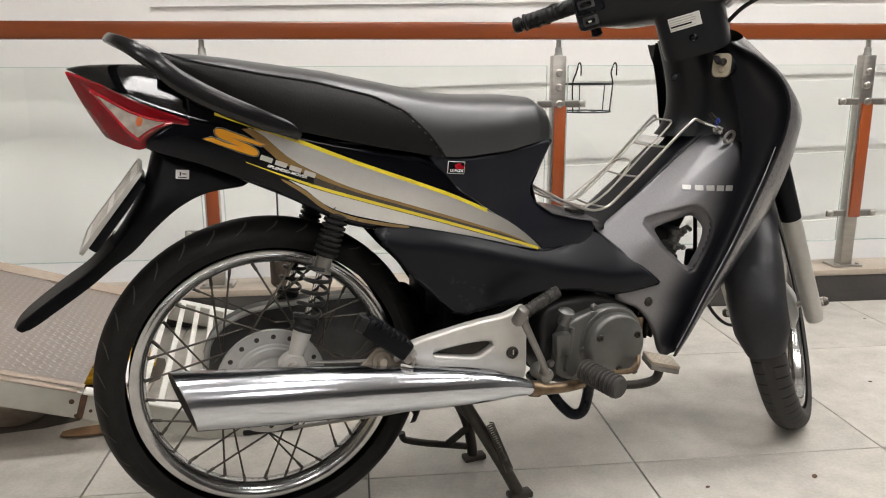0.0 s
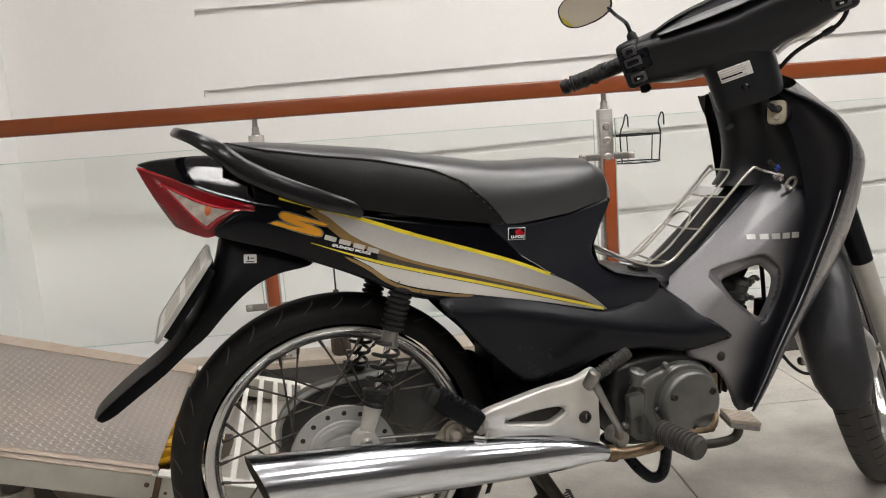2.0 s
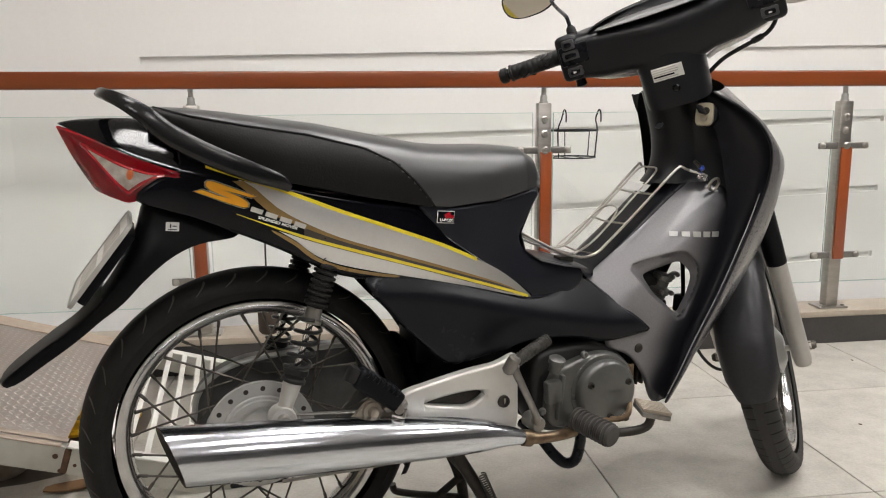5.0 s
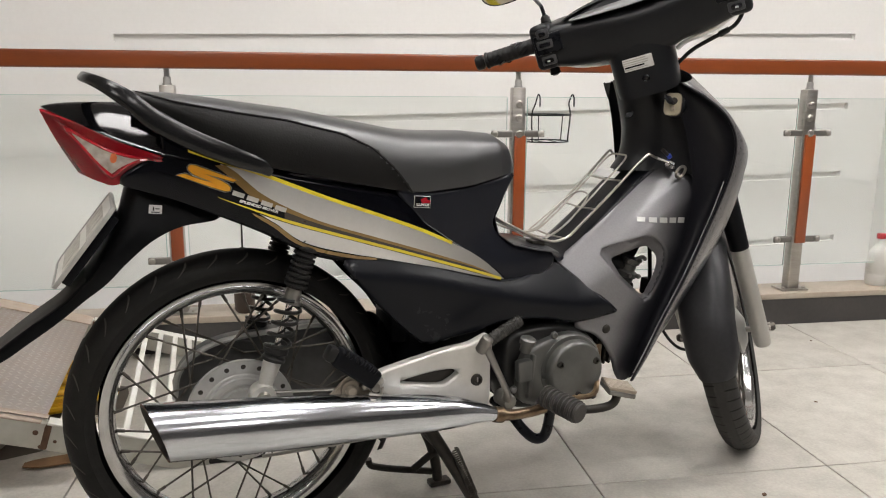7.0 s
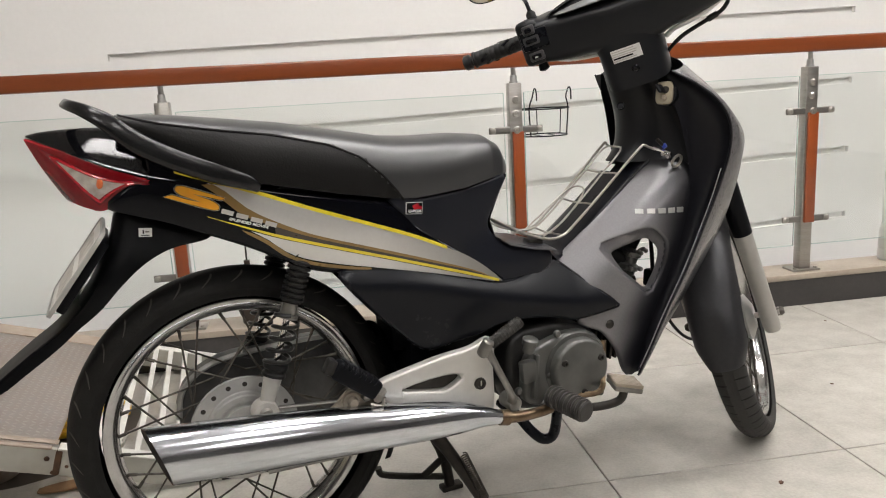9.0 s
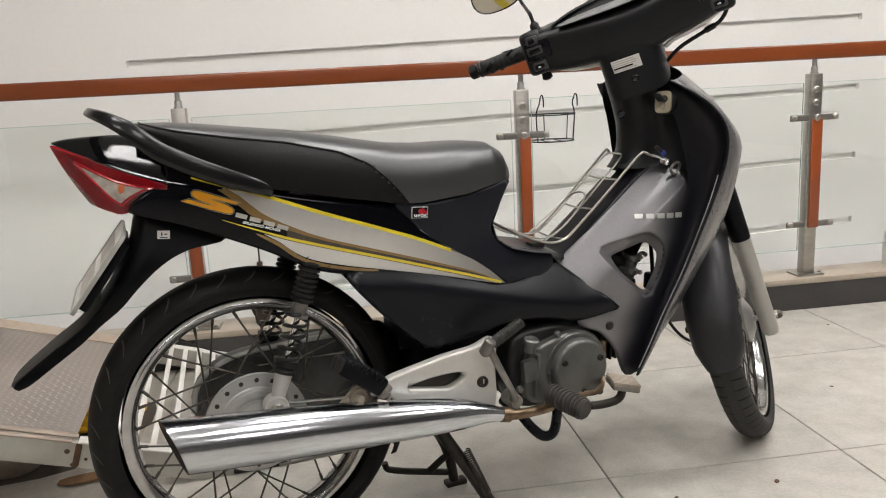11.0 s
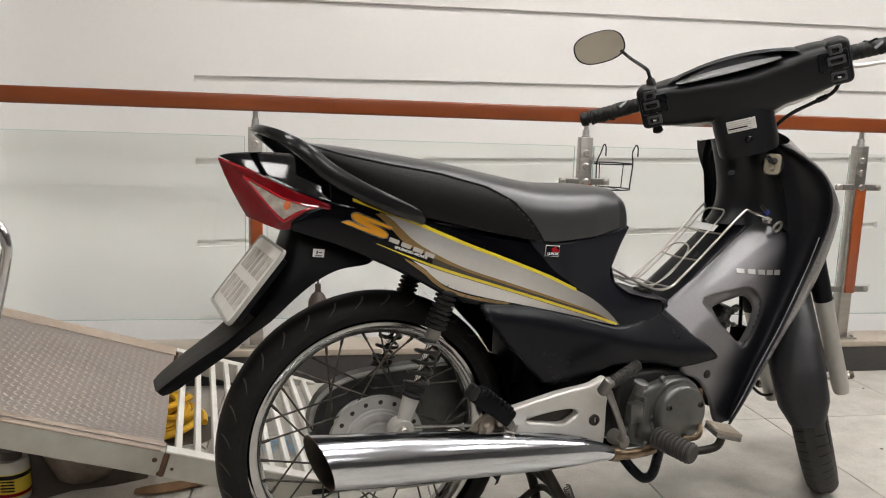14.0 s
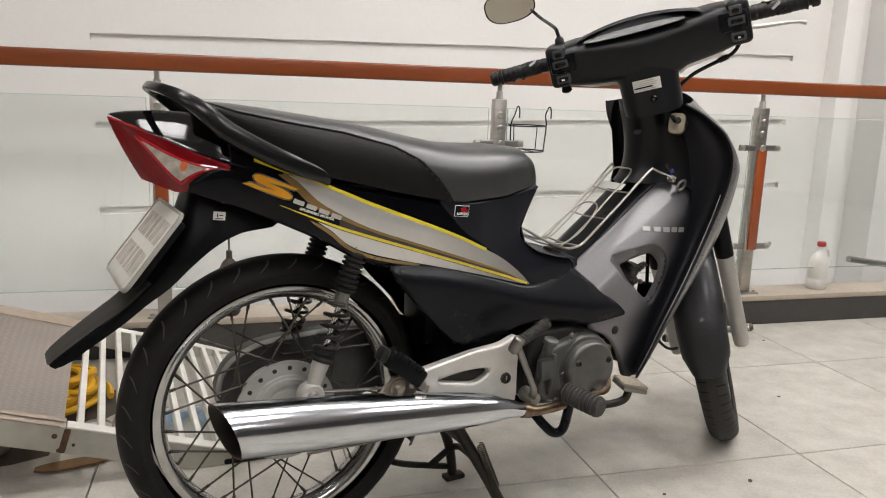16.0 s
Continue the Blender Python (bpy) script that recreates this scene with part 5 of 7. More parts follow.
def carrier(bike):
    c = new("carrier_rack")
    c.parent = bike
    c["label"] = "chrome wire luggage rack over the tunnel"
    R = 0.0027
    for s in (-1, 1):
        pts = [(0.502, 0.026 * s, 0.616), (0.520, 0.050 * s, 0.606), (0.552, 0.060 * s, 0.588), (0.592, 0.061 * s, 0.570), (0.632, 0.061 * s, 0.560), (0.664, 0.061 * s, 0.566), (0.690, 0.062 * s, 0.586), (0.755, 0.063 * s, 0.642), (0.848, 0.066 * s, 0.726), (0.862, 0.072 * s, 0.728), (0.875, 0.082 * s, 0.722)]
        part("side_wire", tube(bmesh.new(), pts, R, 8, 66), M_RACK, c)
        pts = [(0.545, 0.034 * s, 0.596), (0.590, 0.032 * s, 0.574), (0.640, 0.032 * s, 0.566), (0.690, 0.032 * s, 0.598), (0.772, 0.032 * s, 0.672), (0.826, 0.030 * s, 0.722), (0.832, 0.0, 0.728)]
        part("inner_wire", tube(bmesh.new(), pts, 0.0020, 7, 48), M_RACK, c)
    for x, z, w in ((0.502, 0.616, 0.026), (0.554, 0.587, 0.060), (0.600, 0.567, 0.061), (0.660, 0.564, 0.061), (0.730, 0.621, 0.062), (0.795, 0.678, 0.064)):
        part("cross_wire", tube(bmesh.new(), [(x, -w, z), (x - 0.004, 0, z - 0.002), (x, w, z)], 0.0020, 7, 14), M_RACK, c)
    part("hoop", tube(bmesh.new(), [(0.625, -0.04, 0.562), (0.675, -0.045, 0.594), (0.730, -0.03, 0.640), (0.742, 0, 0.650), (0.730, 0.03, 0.640), (0.675, 0.045, 0.594), (0.625, 0.04, 0.562)], 0.0019, 7, 40), M_RACK, c)
    part("tag", box(bmesh.new(), (0.020, 0.078, 0.0012), pose(0.803, 0.006, 0.6865, 0, -42, 0)), M_WHITE, c, "faded white paper tag")
    part("clamp", box(bmesh.new(), (0.030, 0.030, 0.016), pose(0.598, -0.045, 0.556), 0.003), M_DARKSTEEL, c)


def rear_gear(bike):
    # swingarm and chain case
    for s in (-1, 1):
        bm = tube(bmesh.new(), [(0.40, s * 0.085, 0.318), (0.20, s * 0.088, 0.300), (-0.030, s * 0.090, 0.281)], [0.020, 0.018, 0.017], 12, 18, flat=0.75)
        part("swingarm", bm, M_DARKSTEEL, bike)
    case = [(-0.112, 0.300), (-0.103, 0.346), (-0.078, 0.377), (-0.029, 0.399), (0.044, 0.407), (0.150, 0.410), (0.260, 0.404), (0.330, 0.392), (0.330, 0.310), (0.200, 0.262), (0.060, 0.215), (-0.020, 0.196), (-0.080, 0.222)]
    cc = part("chain_case", panel(case, lambda x, z: 0.086, 0.034, 1, step=0.02, roll=0.004), M_CHAIN, bike, "grey painted chain case")
    # lighter strip that puts the case's lit top edge into colour
    part("flange", tube(bmesh.new(), [(x, 0.050, z - 0.003) for x, z in case[:8]], 0.0055, 8, 60), M_HUB, cc, "silver strip painting the lit top edge of the chain case")
    part("seam", tube(bmesh.new(), [(0.106 * math.cos(a) - 0.004, 0.0505, 0.291 + 0.104 * math.sin(a)) for a in np.linspace(radians(70), radians(215), 12)], 0.0022, 6, 40), M_CHAIN, cc)
    part("battery_box", box(bmesh.new(), (0.150, 0.136, 0.150), pose(0.382, 0.0, 0.352, 0, 4, 0), 0.012), M_BLACKMATT, bike)
    part("inner_box", box(bmesh.new(), (0.14, 0.10, 0.16), pose(0.350, 0.0, 0.46), 0.012), M_BLACKMATT, bike)
    # shock absorbers
    for s in (-1, 1):
        top, low = Vector((0.113, s * 0.088, 0.597)), Vector((0.023, s * 0.090, 0.336))
        d = (low - top)
        at = lambda k: top + d * k
        q = d.to_track_quat("Z", "Y").to_matrix().to_4x4()
        sh = new("shock_absorber")
        sh.parent = bike
        sh["label"] = "rear shock absorber with an exposed black spring"
        n = d.length
        ribs = [(0, 0), (0.015, 0), (0.0185, 0.002)]
        for k in range(8):
            ribs += [(0.0205, 0.004 + 0.0094 * k), (0.0205, 0.0085 + 0.0094 * k), (0.0160, 0.0096 + 0.0094 * k), (0.0160, 0.0124 + 0.0094 * k)]
        part("upper_cover", lathe(bmesh.new(), ribs + [(0, 0.080)], 20, Matrix.Translation(top) @ q), M_RUBBER, sh, "ribbed black upper cover")
        part("collar", lathe(bmesh.new(), [(0, 0.079), (0.0135, 0.079), (0.0140, 0.098), (0.018, 0.100), (0.018, 0.106), (0, 0.106)], 20, Matrix.Translation(top) @ q), M_STEELDULL, sh)
        part("rod", tube(bmesh.new(), [at(0.36), at(0.75)], 0.0058, 10, 2), M_CHROME, sh)
        helix = [(0.0208 * math.cos(a), 0.0208 * math.sin(a), 0.098 + 0.094 * a / (2 * math.pi * 4.5)) for a in np.linspace(0, 2 * math.pi * 4.5, 55)]
        bm = tube(bmesh.new(), helix, 0.0037, 7, 150)
        bm.transform(Matrix.Translation(top) @ q)
        part("spring", bm, M_SPRING, sh, "black coil spring")
        part("lower_cup", lathe(bmesh.new(), [(0, 0.186), (0.021, 0.186), (0.022, 0.190), (0.022, 0.196), (0.018, 0.199), (0.018, 0.203), (0.021, 0.206), (0.021, 0.211), (0, 0.211)], 20, Matrix.Translation(top) @ q), M_RUBBER, sh)
        part("lower_body", lathe(bmesh.new(), [(0, 0.208), (0.017, 0.208), (0.0155, 0.225), (0.013, 0.250), (0.012, n), (0, n)], 18, Matrix.Translation(top) @ q), M_ALLOY, sh, "silver lower body")
        part("eye", lathe(bmesh.new(), [(0.007, -0.016), (0.021, -0.016), (0.023, -0.012), (0.023, 0.012), (0.021, 0.016), (0.007, 0.016)], 22, Matrix.Translation(low) @ pose(0, 0, 0, 90, 0, 0), closed=True), M_ALLOY, sh)
        part("bolt", lathe(bmesh.new(), [(0, 0.008), (0.009, 0.008), (0.012, 0.004), (0.0125, 0), (0, 0)], 14, Matrix.Translation(low + Vector((0, s * 0.015, 0))) @ pose(0, 0, 0, -90 * s, 0, 0)), M_STEEL, sh)
    # brake torque arm
    part("brake_arm", tube(bmesh.new(), [(0.045, -0.070, 0.330), (0.20, -0.085, 0.318)], 0.005, 8, 2, flat=0.6), M_STEELDULL, bike)
    part("brake_rod", tube(bmesh.new(), [(0.02, -0.080, 0.215), (0.20, -0.10, 0.222), (0.42, -0.12, 0.235)], 0.0032, 7, 14), M_STEEL, bike)


def exhaust(bike):
    ex = new("exhaust")
    ex.parent = bike
    ex["label"] = "long chromed muffler with a slash-cut end"
    cen = [(-0.167, -0.200, 0.346), (-0.05, -0.200, 0.335), (0.10, -0.198, 0.320), (0.24, -0.195, 0.303), (0.34, -0.190, 0.289), (0.395, -0.188, 0.279), (0.436, -0.186, 0.267)]
    rad = [0.0475, 0.0460, 0.0420, 0.0365, 0.0300, 0.0205, 0.0130]
    c4 = spl([(*p, r) for p, r in zip(cen, rad)], 60)
    bm = bmesh.new()
    loops = []
    n = 36
    for i, (x, y, z, r) in enumerate(c4):
        lp = []
        for k in range(n):
            a = 2 * math.pi * k / n
            slash = (0.014 * math.sin(a) + 0.010 * math.cos(a)) * max(0.0, 1 - i / 14)     # upper lip reaches further back
            lp.append((x - slash + 0.006 * max(0, 1 - i / 10), y + r * math.cos(a), z + r * math.sin(a)))
        loops.append(lp)
    inner = []
    for i in range(8):
        x, y, z, r = c4[i * 2]
        inner.append([(p[0], y + (r - 0.003) * math.cos(2 * math.pi * k / n), lerp(p[2], z, 0.003 / r)) for k, p in enumerate(loops[i * 2])])
    bm = loft(bmesh.new(), loops, caps=False)
    muff = part("muffler", bm, M_MUFFLER, ex, "scratched chrome muffler body", 50)
    bm = loft(bmesh.new(), inner, caps=False)
    bm.faces.new([bm.verts.new(p) for p in inner[-1]])
    part("bore", bm, M_DARKSTEEL, muff, "dark inside of the pipe")
    bm = loft(bmesh.new(), [loops[0], inner[0]], caps=False)
    part("lip", bm, M_RUST, muff)
    part("heat_strip", box(bmesh.new(), (0.050, 0.004, 0.006), Matrix.Translation((0.180, -0.2005, 0.3475)) @ Matrix.Rotation(radians(7), 4, "Y"), 0.0015, 1), M_DARKSTEEL, muff)
    part("header_pipe", tube(bmesh.new(), [(0.425, -0.187, 0.269), (0.470, -0.184, 0.258), (0.530, -0.176, 0.253), (0.590, -0.160, 0.254), (0.640, -0.120, 0.246), (0.700, -0.060, 0.250), (0.775, -0.020, 0.290), (0.790, 0.0, 0.330)], [0.0125, 0.0105, 0.0105, 0.0105, 0.0105, 0.0110, 0.0115, 0.0115], 14, 60), M_HEADER, ex, "rust-tinged header pipe")
    part("clamp", lathe(bmesh.new(), [(0.0128, -0.009), (0.0150, -0.009), (0.0150, 0.009), (0.0128, 0.009)], 18, Matrix.Translation((0.443, -0.1855, 0.264)) @ Matrix.Rotation(radians(104), 4, "Y"), closed=True), M_HEADER, ex)
    br = [(0.112, 0.352), (0.125, 0.352), (0.150, 0.376), (0.175, 0.378), (0.192, 0.352), (0.200, 0.338), (0.160, 0.338)]
    b = part("hanger", panel(br, lambda x, z: 0.176, 0.006, -1, step=0.012, roll=0.001), M_PEDAL, ex, "worn steel muffler hanger")
    part("bolt", lathe(bmesh.new(), [(0, 0.016), (0.007, 0.016), (0.010, 0.012), (0.010, 0.006), (0.016, 0.005), (0.017, 0), (0, 0)], 12, pose(0.157, -0.176, 0.358, 90, 0, 0)), M_PEDAL, b)
    part("bolt", lathe(bmesh.new(), [(0, 0.010), (0.006, 0.010), (0.009, 0.006), (0.009, 0), (0, 0)], 6, pose(0.182, -0.176, 0.361, 90, 0, 0)), M_STEEL, b)


def engine(bike):
    e = new("engine")
    e.parent = bike
    e["label"] = "grey painted single-cylinder engine"
    def block(name, o, y0, depth, m, roll=0.010, label="", step=0.016):
        return part(name, panel(o, lambda x, z: y0, depth, -1, step=step, roll=roll), m, e, label)
    crank = [(0.494, 0.262), (0.488, 0.300), (0.492, 0.360), (0.508, 0.392), (0.560, 0.402), (0.620, 0.400), (0.680, 0.378), (0.715, 0.335), (0.722, 0.285), (0.708, 0.240), (0.660, 0.222), (0.590, 0.228), (0.520, 0.236)]
    block("crankcase", crank, 0.120, 0.05, M_CASEDARK, 0.012, "oily black crankcase")
    cover = [(0.516, 0.262), (0.513, 0.300), (0.519, 0.340), (0.536, 0.364), (0.580, 0.378), (0.630, 0.386), (0.678, 0.372), (0.705, 0.335), (0.708, 0.290), (0.690, 0.250), (0.650, 0.234), (0.590, 0.240), (0.545, 0.246)]
    block("clutch_cover", cover, 0.142, 0.030, M_CASE, 0.010, "grey clutch cover")
    c = Vector((0.631, -0.142, 0.313))
    turn = pose(0, 0, 0, 90, 0, 0)
    d = part("round_cap", lathe(bmesh.new(), [(0, 0.0260), (0.046, 0.0260), (0.0475, 0.0252), (0.055, 0.0252), (0.0595, 0.0232), (0.0625, 0.018), (0.0632, 0.006), (0.0612, 0.004), (0.0612, 0.002), (0.069, 0.001), (0.0715, -0.002), (0.072, -0.010), (0, -0.010)], 48, Matrix.Translation(c) @ turn), M_CASE, e, "round grey engine cap with three bolts")
    for a in (152, 24, -86):
        p = c + Vector((0.0465 * math.cos(radians(a)), -0.0250, 0.0465 * math.sin(radians(a))))
        part("bolt", lathe(bmesh.new(), [(0, 0.001), (0.0035, 0.001), (0.0035, 0.005), (0.0065, 0.004), (0.0075, 0), (0, 0)], 12, Matrix.Translation(p) @ turn), M_DARKSTEEL, d)
    part("rib", box(bmesh.new(), (0.010, 0.020, 0.090), pose(0.536, -0.142, 0.312, 0, 6, 0), 0.004), M_CASE, e)
    part("starter_boss", box(bmesh.new(), (0.034, 0.022, 0.046), pose(0.522, -0.142, 0.325, 0, -4, 0), 0.007), M_CASE, e)
    for x, z in ((0.570, 0.306), (0.590, 0.388), (0.556, 0.250), (0.690, 0.245), (0.500, 0.288)):
        part("flange_bolt", lathe(bmesh.new(), [(0, 0.007), (0.005, 0.007), (0.0075, 0.004), (0.008, 0), (0, 0)], 10, pose(x, -0.139, z, 90, 0, 0)), M_CASE, e)
    part("crankcase_back", box(bmesh.new(), (0.22, 0.18, 0.15), pose(0.610, 0.022, 0.315), 0.015), M_BLACKMATT, e)
    part("gearbox_mount", box(bmesh.new(), (0.09, 0.12, 0.14), pose(0.440, 0.0, 0.335), 0.010), M_BLACKMATT, e)
    part("oil_filler", lathe(bmesh.new(), [(0, 0.030), (0.011, 0.030), (0.0155, 0.027), (0.0155, 0.017), (0.0115, 0.015), (0.0115, 0.0), (0, 0.0)], 20, pose(0.519, -0.150, 0.368, 14, 6, 0)), M_CASE, e, "oil filler cap")
    # cylinder and fins behind the leg shield
    for k in range(7):
        part("fin", box(bmesh.new(), (0.006, 0.13, 0.12), pose(0.735 + 0.014 * k, 0, 0.335, 0, 6, 0), 0.002, 1), M_DARKSTEEL, e)
    part("cylinder", tube(bmesh.new(), [(0.70, 0, 0.32), (0.88, 0, 0.345)], 0.047, 16, 3), M_DARKSTEEL, e)
    # carburettor and hose seen through the window
    cb = part("carburettor", lathe(bmesh.new(), [(0, -0.034), (0.017, -0.034), (0.021, -0.028), (0.021, -0.012), (0.025, -0.010), (0.025, 0.000), (0.017, 0.004), (0.017, 0.018), (0.021, 0.020), (0.021, 0.030), (0, 0.030)], 20, pose(0.832, -0.046, 0.478, 12, 16, 0)), M_CASE, e, "grey carburettor with screws")
    for dx, dz in ((-0.016, 0.026), (0.014, 0.024), (-0.012, -0.006), (0.013, -0.010)):
        part("screw", lathe(bmesh.new(), [(0, 0.008), (0.004, 0.008), (0.0055, 0.005), (0.0055, 0), (0, 0)], 10, pose(0.832 + dx, -0.068, 0.478 + dz, 90, 0, 0)), M_STEELDULL, cb)
    part("float_bowl", box(bmesh.new(), (0.040, 0.036, 0.030), pose(0.824, -0.044, 0.440, 0, 8, 0), 0.008), M_DARKSTEEL, cb)
    part("cable_lug", tube(bmesh.new(), [(0.842, -0.060, 0.500), (0.858, -0.062, 0.508), (0.870, -0.060, 0.502)], 0.005, 8, 10), M_STEELDULL, cb)
    part("intake", tube(bmesh.new(), [(0.66, -0.01, 0.515), (0.75, -0.02, 0.520), (0.80, -0.03, 0.500), (0.824, -0.04, 0.485)], 0.017, 12, 20), M_RUBBER, e)
    part("hose", tube(bmesh.new(), [(0.908, -0.022, 0.545), (0.914, -0.021, 0.504), (0.919, -0.020, 0.450), (0.922, -0.016, 0.400)], 0.0045, 8, 18), M_RUBBER, e)
    part("horn_box", box(bmesh.new(), (0.036, 0.030, 0.040), pose(0.928, -0.010, 0.424, 0, 4, 0), 0.006), M_BLACKMATT, e)

    # alloy hanger plate
    o = [(0.213, 0.356), (0.228, 0.368), (0.270, 0.377), (0.340, 0.390), (0.395, 0.399), (0.425, 0.410), (0.442, 0.410), (0.447, 0.388), (0.443, 0.350), (0.443, 0.285), (0.432, 0.262), (0.400, 0.262), (0.340, 0.274), (0.290, 0.287), (0.245, 0.313), (0.222, 0.334)]
    hole = [(0.262, 0.341), (0.285, 0.347), (0.330, 0.352), (0.368, 0.352), (0.376, 0.342), (0.355, 0.328), (0.340, 0.325), (0.290, 0.334)]
    def plate_y(x, z):
        return 0.146 + 0.010 * math.exp(-((x - 0.415) / 0.05) ** 2)
    pl = part("footrest_hanger", panel(o, plate_y, 0.012, -1, holes=[hole], step=0.010, roll=0.006), M_ALLOY, bike, "silver alloy footrest hanger with a slot")
    part("slot_back", panel([(lerp(0.32, x, 1.1), lerp(0.338, z, 1.1)) for x, z in hole], lambda x, z: 0.130, 0.003, -1, step=0.015, roll=0), M_DARKSTEEL, pl)
    part("bolt", lathe(bmesh.new(), [(0, 0.001), (0.006, 0.001), (0.007, 0.006), (0.011, 0.005), (0.012, 0), (0, 0)], 14, pose(0.411, -plate_y(0.411, 0.328) + 0.001, 0.328, 90, 0, 0)), M_DARKSTEEL, pl)
    # folded pillion footrest
    pg = part("pillion_footrest", box(bmesh.new(), (0.092, 0.030, 0.034), pose(0.165, -0.185, 0.398, 0, 38, 0), 0.007, 3), M_BLACKMATT, bike, "folded black rubber pillion footrest")
    for k in range(7):
        part("rib", box(bmesh.new(), (0.005, 0.034, 0.012), pose(0.146 + 0.0082 * k, -0.185, 0.431 - 0.0066 * k, 0, 38, 0), 0.0015, 1), M_BLACKMATT, pg)
    part("pivot", tube(bmesh.new(), [(0.196, -0.200, 0.362), (0.210, -0.172, 0.356), (0.222, -0.148, 0.350)], 0.008, 8, 8), M_STEEL, pg)
    part("cotter", tube(bmesh.new(), [(0.185, -0.196, 0.352), (0.203, -0.200, 0.348), (0.207, -0.202, 0.362)], 0.003, 6, 8), M_STEEL, pg)
    part("end_cap", box(bmesh.new(), (0.018, 0.026, 0.028), pose(0.122, -0.186, 0.430, 0, 30, 0), 0.006), M_RUBBER, pg)
    # kick starter
    ks = part("kick_starter", tube(bmesh.new(), [(0.470, -0.170, 0.284), (0.457, -0.188, 0.312), (0.432, -0.192, 0.362), (0.414, -0.188, 0.402)], [0.011, 0.0065, 0.0065, 0.008], 12, 24), M_STEELDULL, bike, "worn steel kick starter with a ribbed rubber")
    part("boss", lathe(bmesh.new(), [(0, 0.03), (0.012, 0.03), (0.015, 0.026), (0.016, -0.01), (0, -0.01)], 18, pose(0.472, -0.150, 0.280, 90, 0, 0)), M_STEELDULL, ks)
    part("knuckle", lathe(bmesh.new(), [(0, 0.018), (0.008, 0.018), (0.0115, 0.014), (0.0115, -0.014), (0.008, -0.018), (0, -0.018)], 16, pose(0.410, -0.188, 0.408, 20, 20, 0)), M_STEELDULL, ks)
    prof = [(0, 0)]
    for k in range(11):
        z = 0.004 + 0.0066 * k
        prof += [(0.0125, z), (0.0130, z + 0.0036), (0.0105, z + 0.0040), (0.0105, z + 0.0064)]
    prof += [(0.012, 0.078), (0.009, 0.081), (0, 0.081)]
    dd = Vector((0.066, -0.006, 0.037)).to_track_quat("Z", "Y").to_matrix().to_4x4()
    part("rubber", lathe(bmesh.new(), prof, 18, Matrix.Translation((0.417, -0.188, 0.412)) @ dd @ Matrix.Diagonal((0.90, 0.90, 0.92, 1))), M_DUSTYRUBBER, ks, "ribbed black rubber")
    # front footrest, its bar and the brake pedal
    prof = [(0, 0)]
    for k in range(9):
        z = 0.004 + 0.0092 * k
        prof += [(0.0205, z), (0.0225, z + 0.003), (0.0225, z + 0.0055), (0.0195, z + 0.0062), (0.0195, z + 0.0088)]
    prof += [(0.021, 0.0885), (0.018, 0.092), (0, 0.092)]
    dd = Vector((0.030, -0.100, -0.010)).to_track_quat("Z", "Y").to_matrix().to_4x4()
    part("footrest", lathe(bmesh.new(), prof, 20, Matrix.Translation((0.548, -0.176, 0.283)) @ dd), M_DUSTYRUBBER, bike, "dusty ribbed rubber footrest")
    part("footrest_bar", tube(bmesh.new(), [(0.500, -0.060, 0.235), (0.508, -0.120, 0.226), (0.520, -0.150, 0.204), (0.540, -0.160, 0.186), (0.560, -0.164, 0.190), (0.566, -0.170, 0.225), (0.562, -0.182, 0.272)], 0.0105, 12, 44), M_BLACKSATIN, bike, "bent black steel footrest bar")
    bp = part("brake_pedal", tube(bmesh.new(), [(0.560, -0.140, 0.246), (0.610, -0.160, 0.236), (0.655, -0.190, 0.240), (0.688, -0.208, 0.252), (0.698, -0.212, 0.276)], 0.0085, 10, 34), M_DARKSTEEL, bike, "steel brake pedal with a ribbed pad")
    pad = pose(0.692, -0.218, 0.286, 0, 12, -18)
    pd = part("pad", box(bmesh.new(), (0.056, 0.058, 0.010), pad @ pose(0, 0, 0.000), 0.003), M_STEELDULL, bp, "worn ribbed pedal pad")
    for k in range(8):
        part("rib", box(bmesh.new(), (0.056, 0.0034, 0.0075), pad @ pose(0, -0.0255 + 0.0073 * k, 0.0085), 0.001, 1), M_PEDAL, pd)
    part("header_strap", tube(bmesh.new(), [(0.600, -0.150, 0.262), (0.660, -0.180, 0.266), (0.690, -0.150, 0.300), (0.706, -0.130, 0.350)], 0.006, 8, 24), M_HEADER, bike)


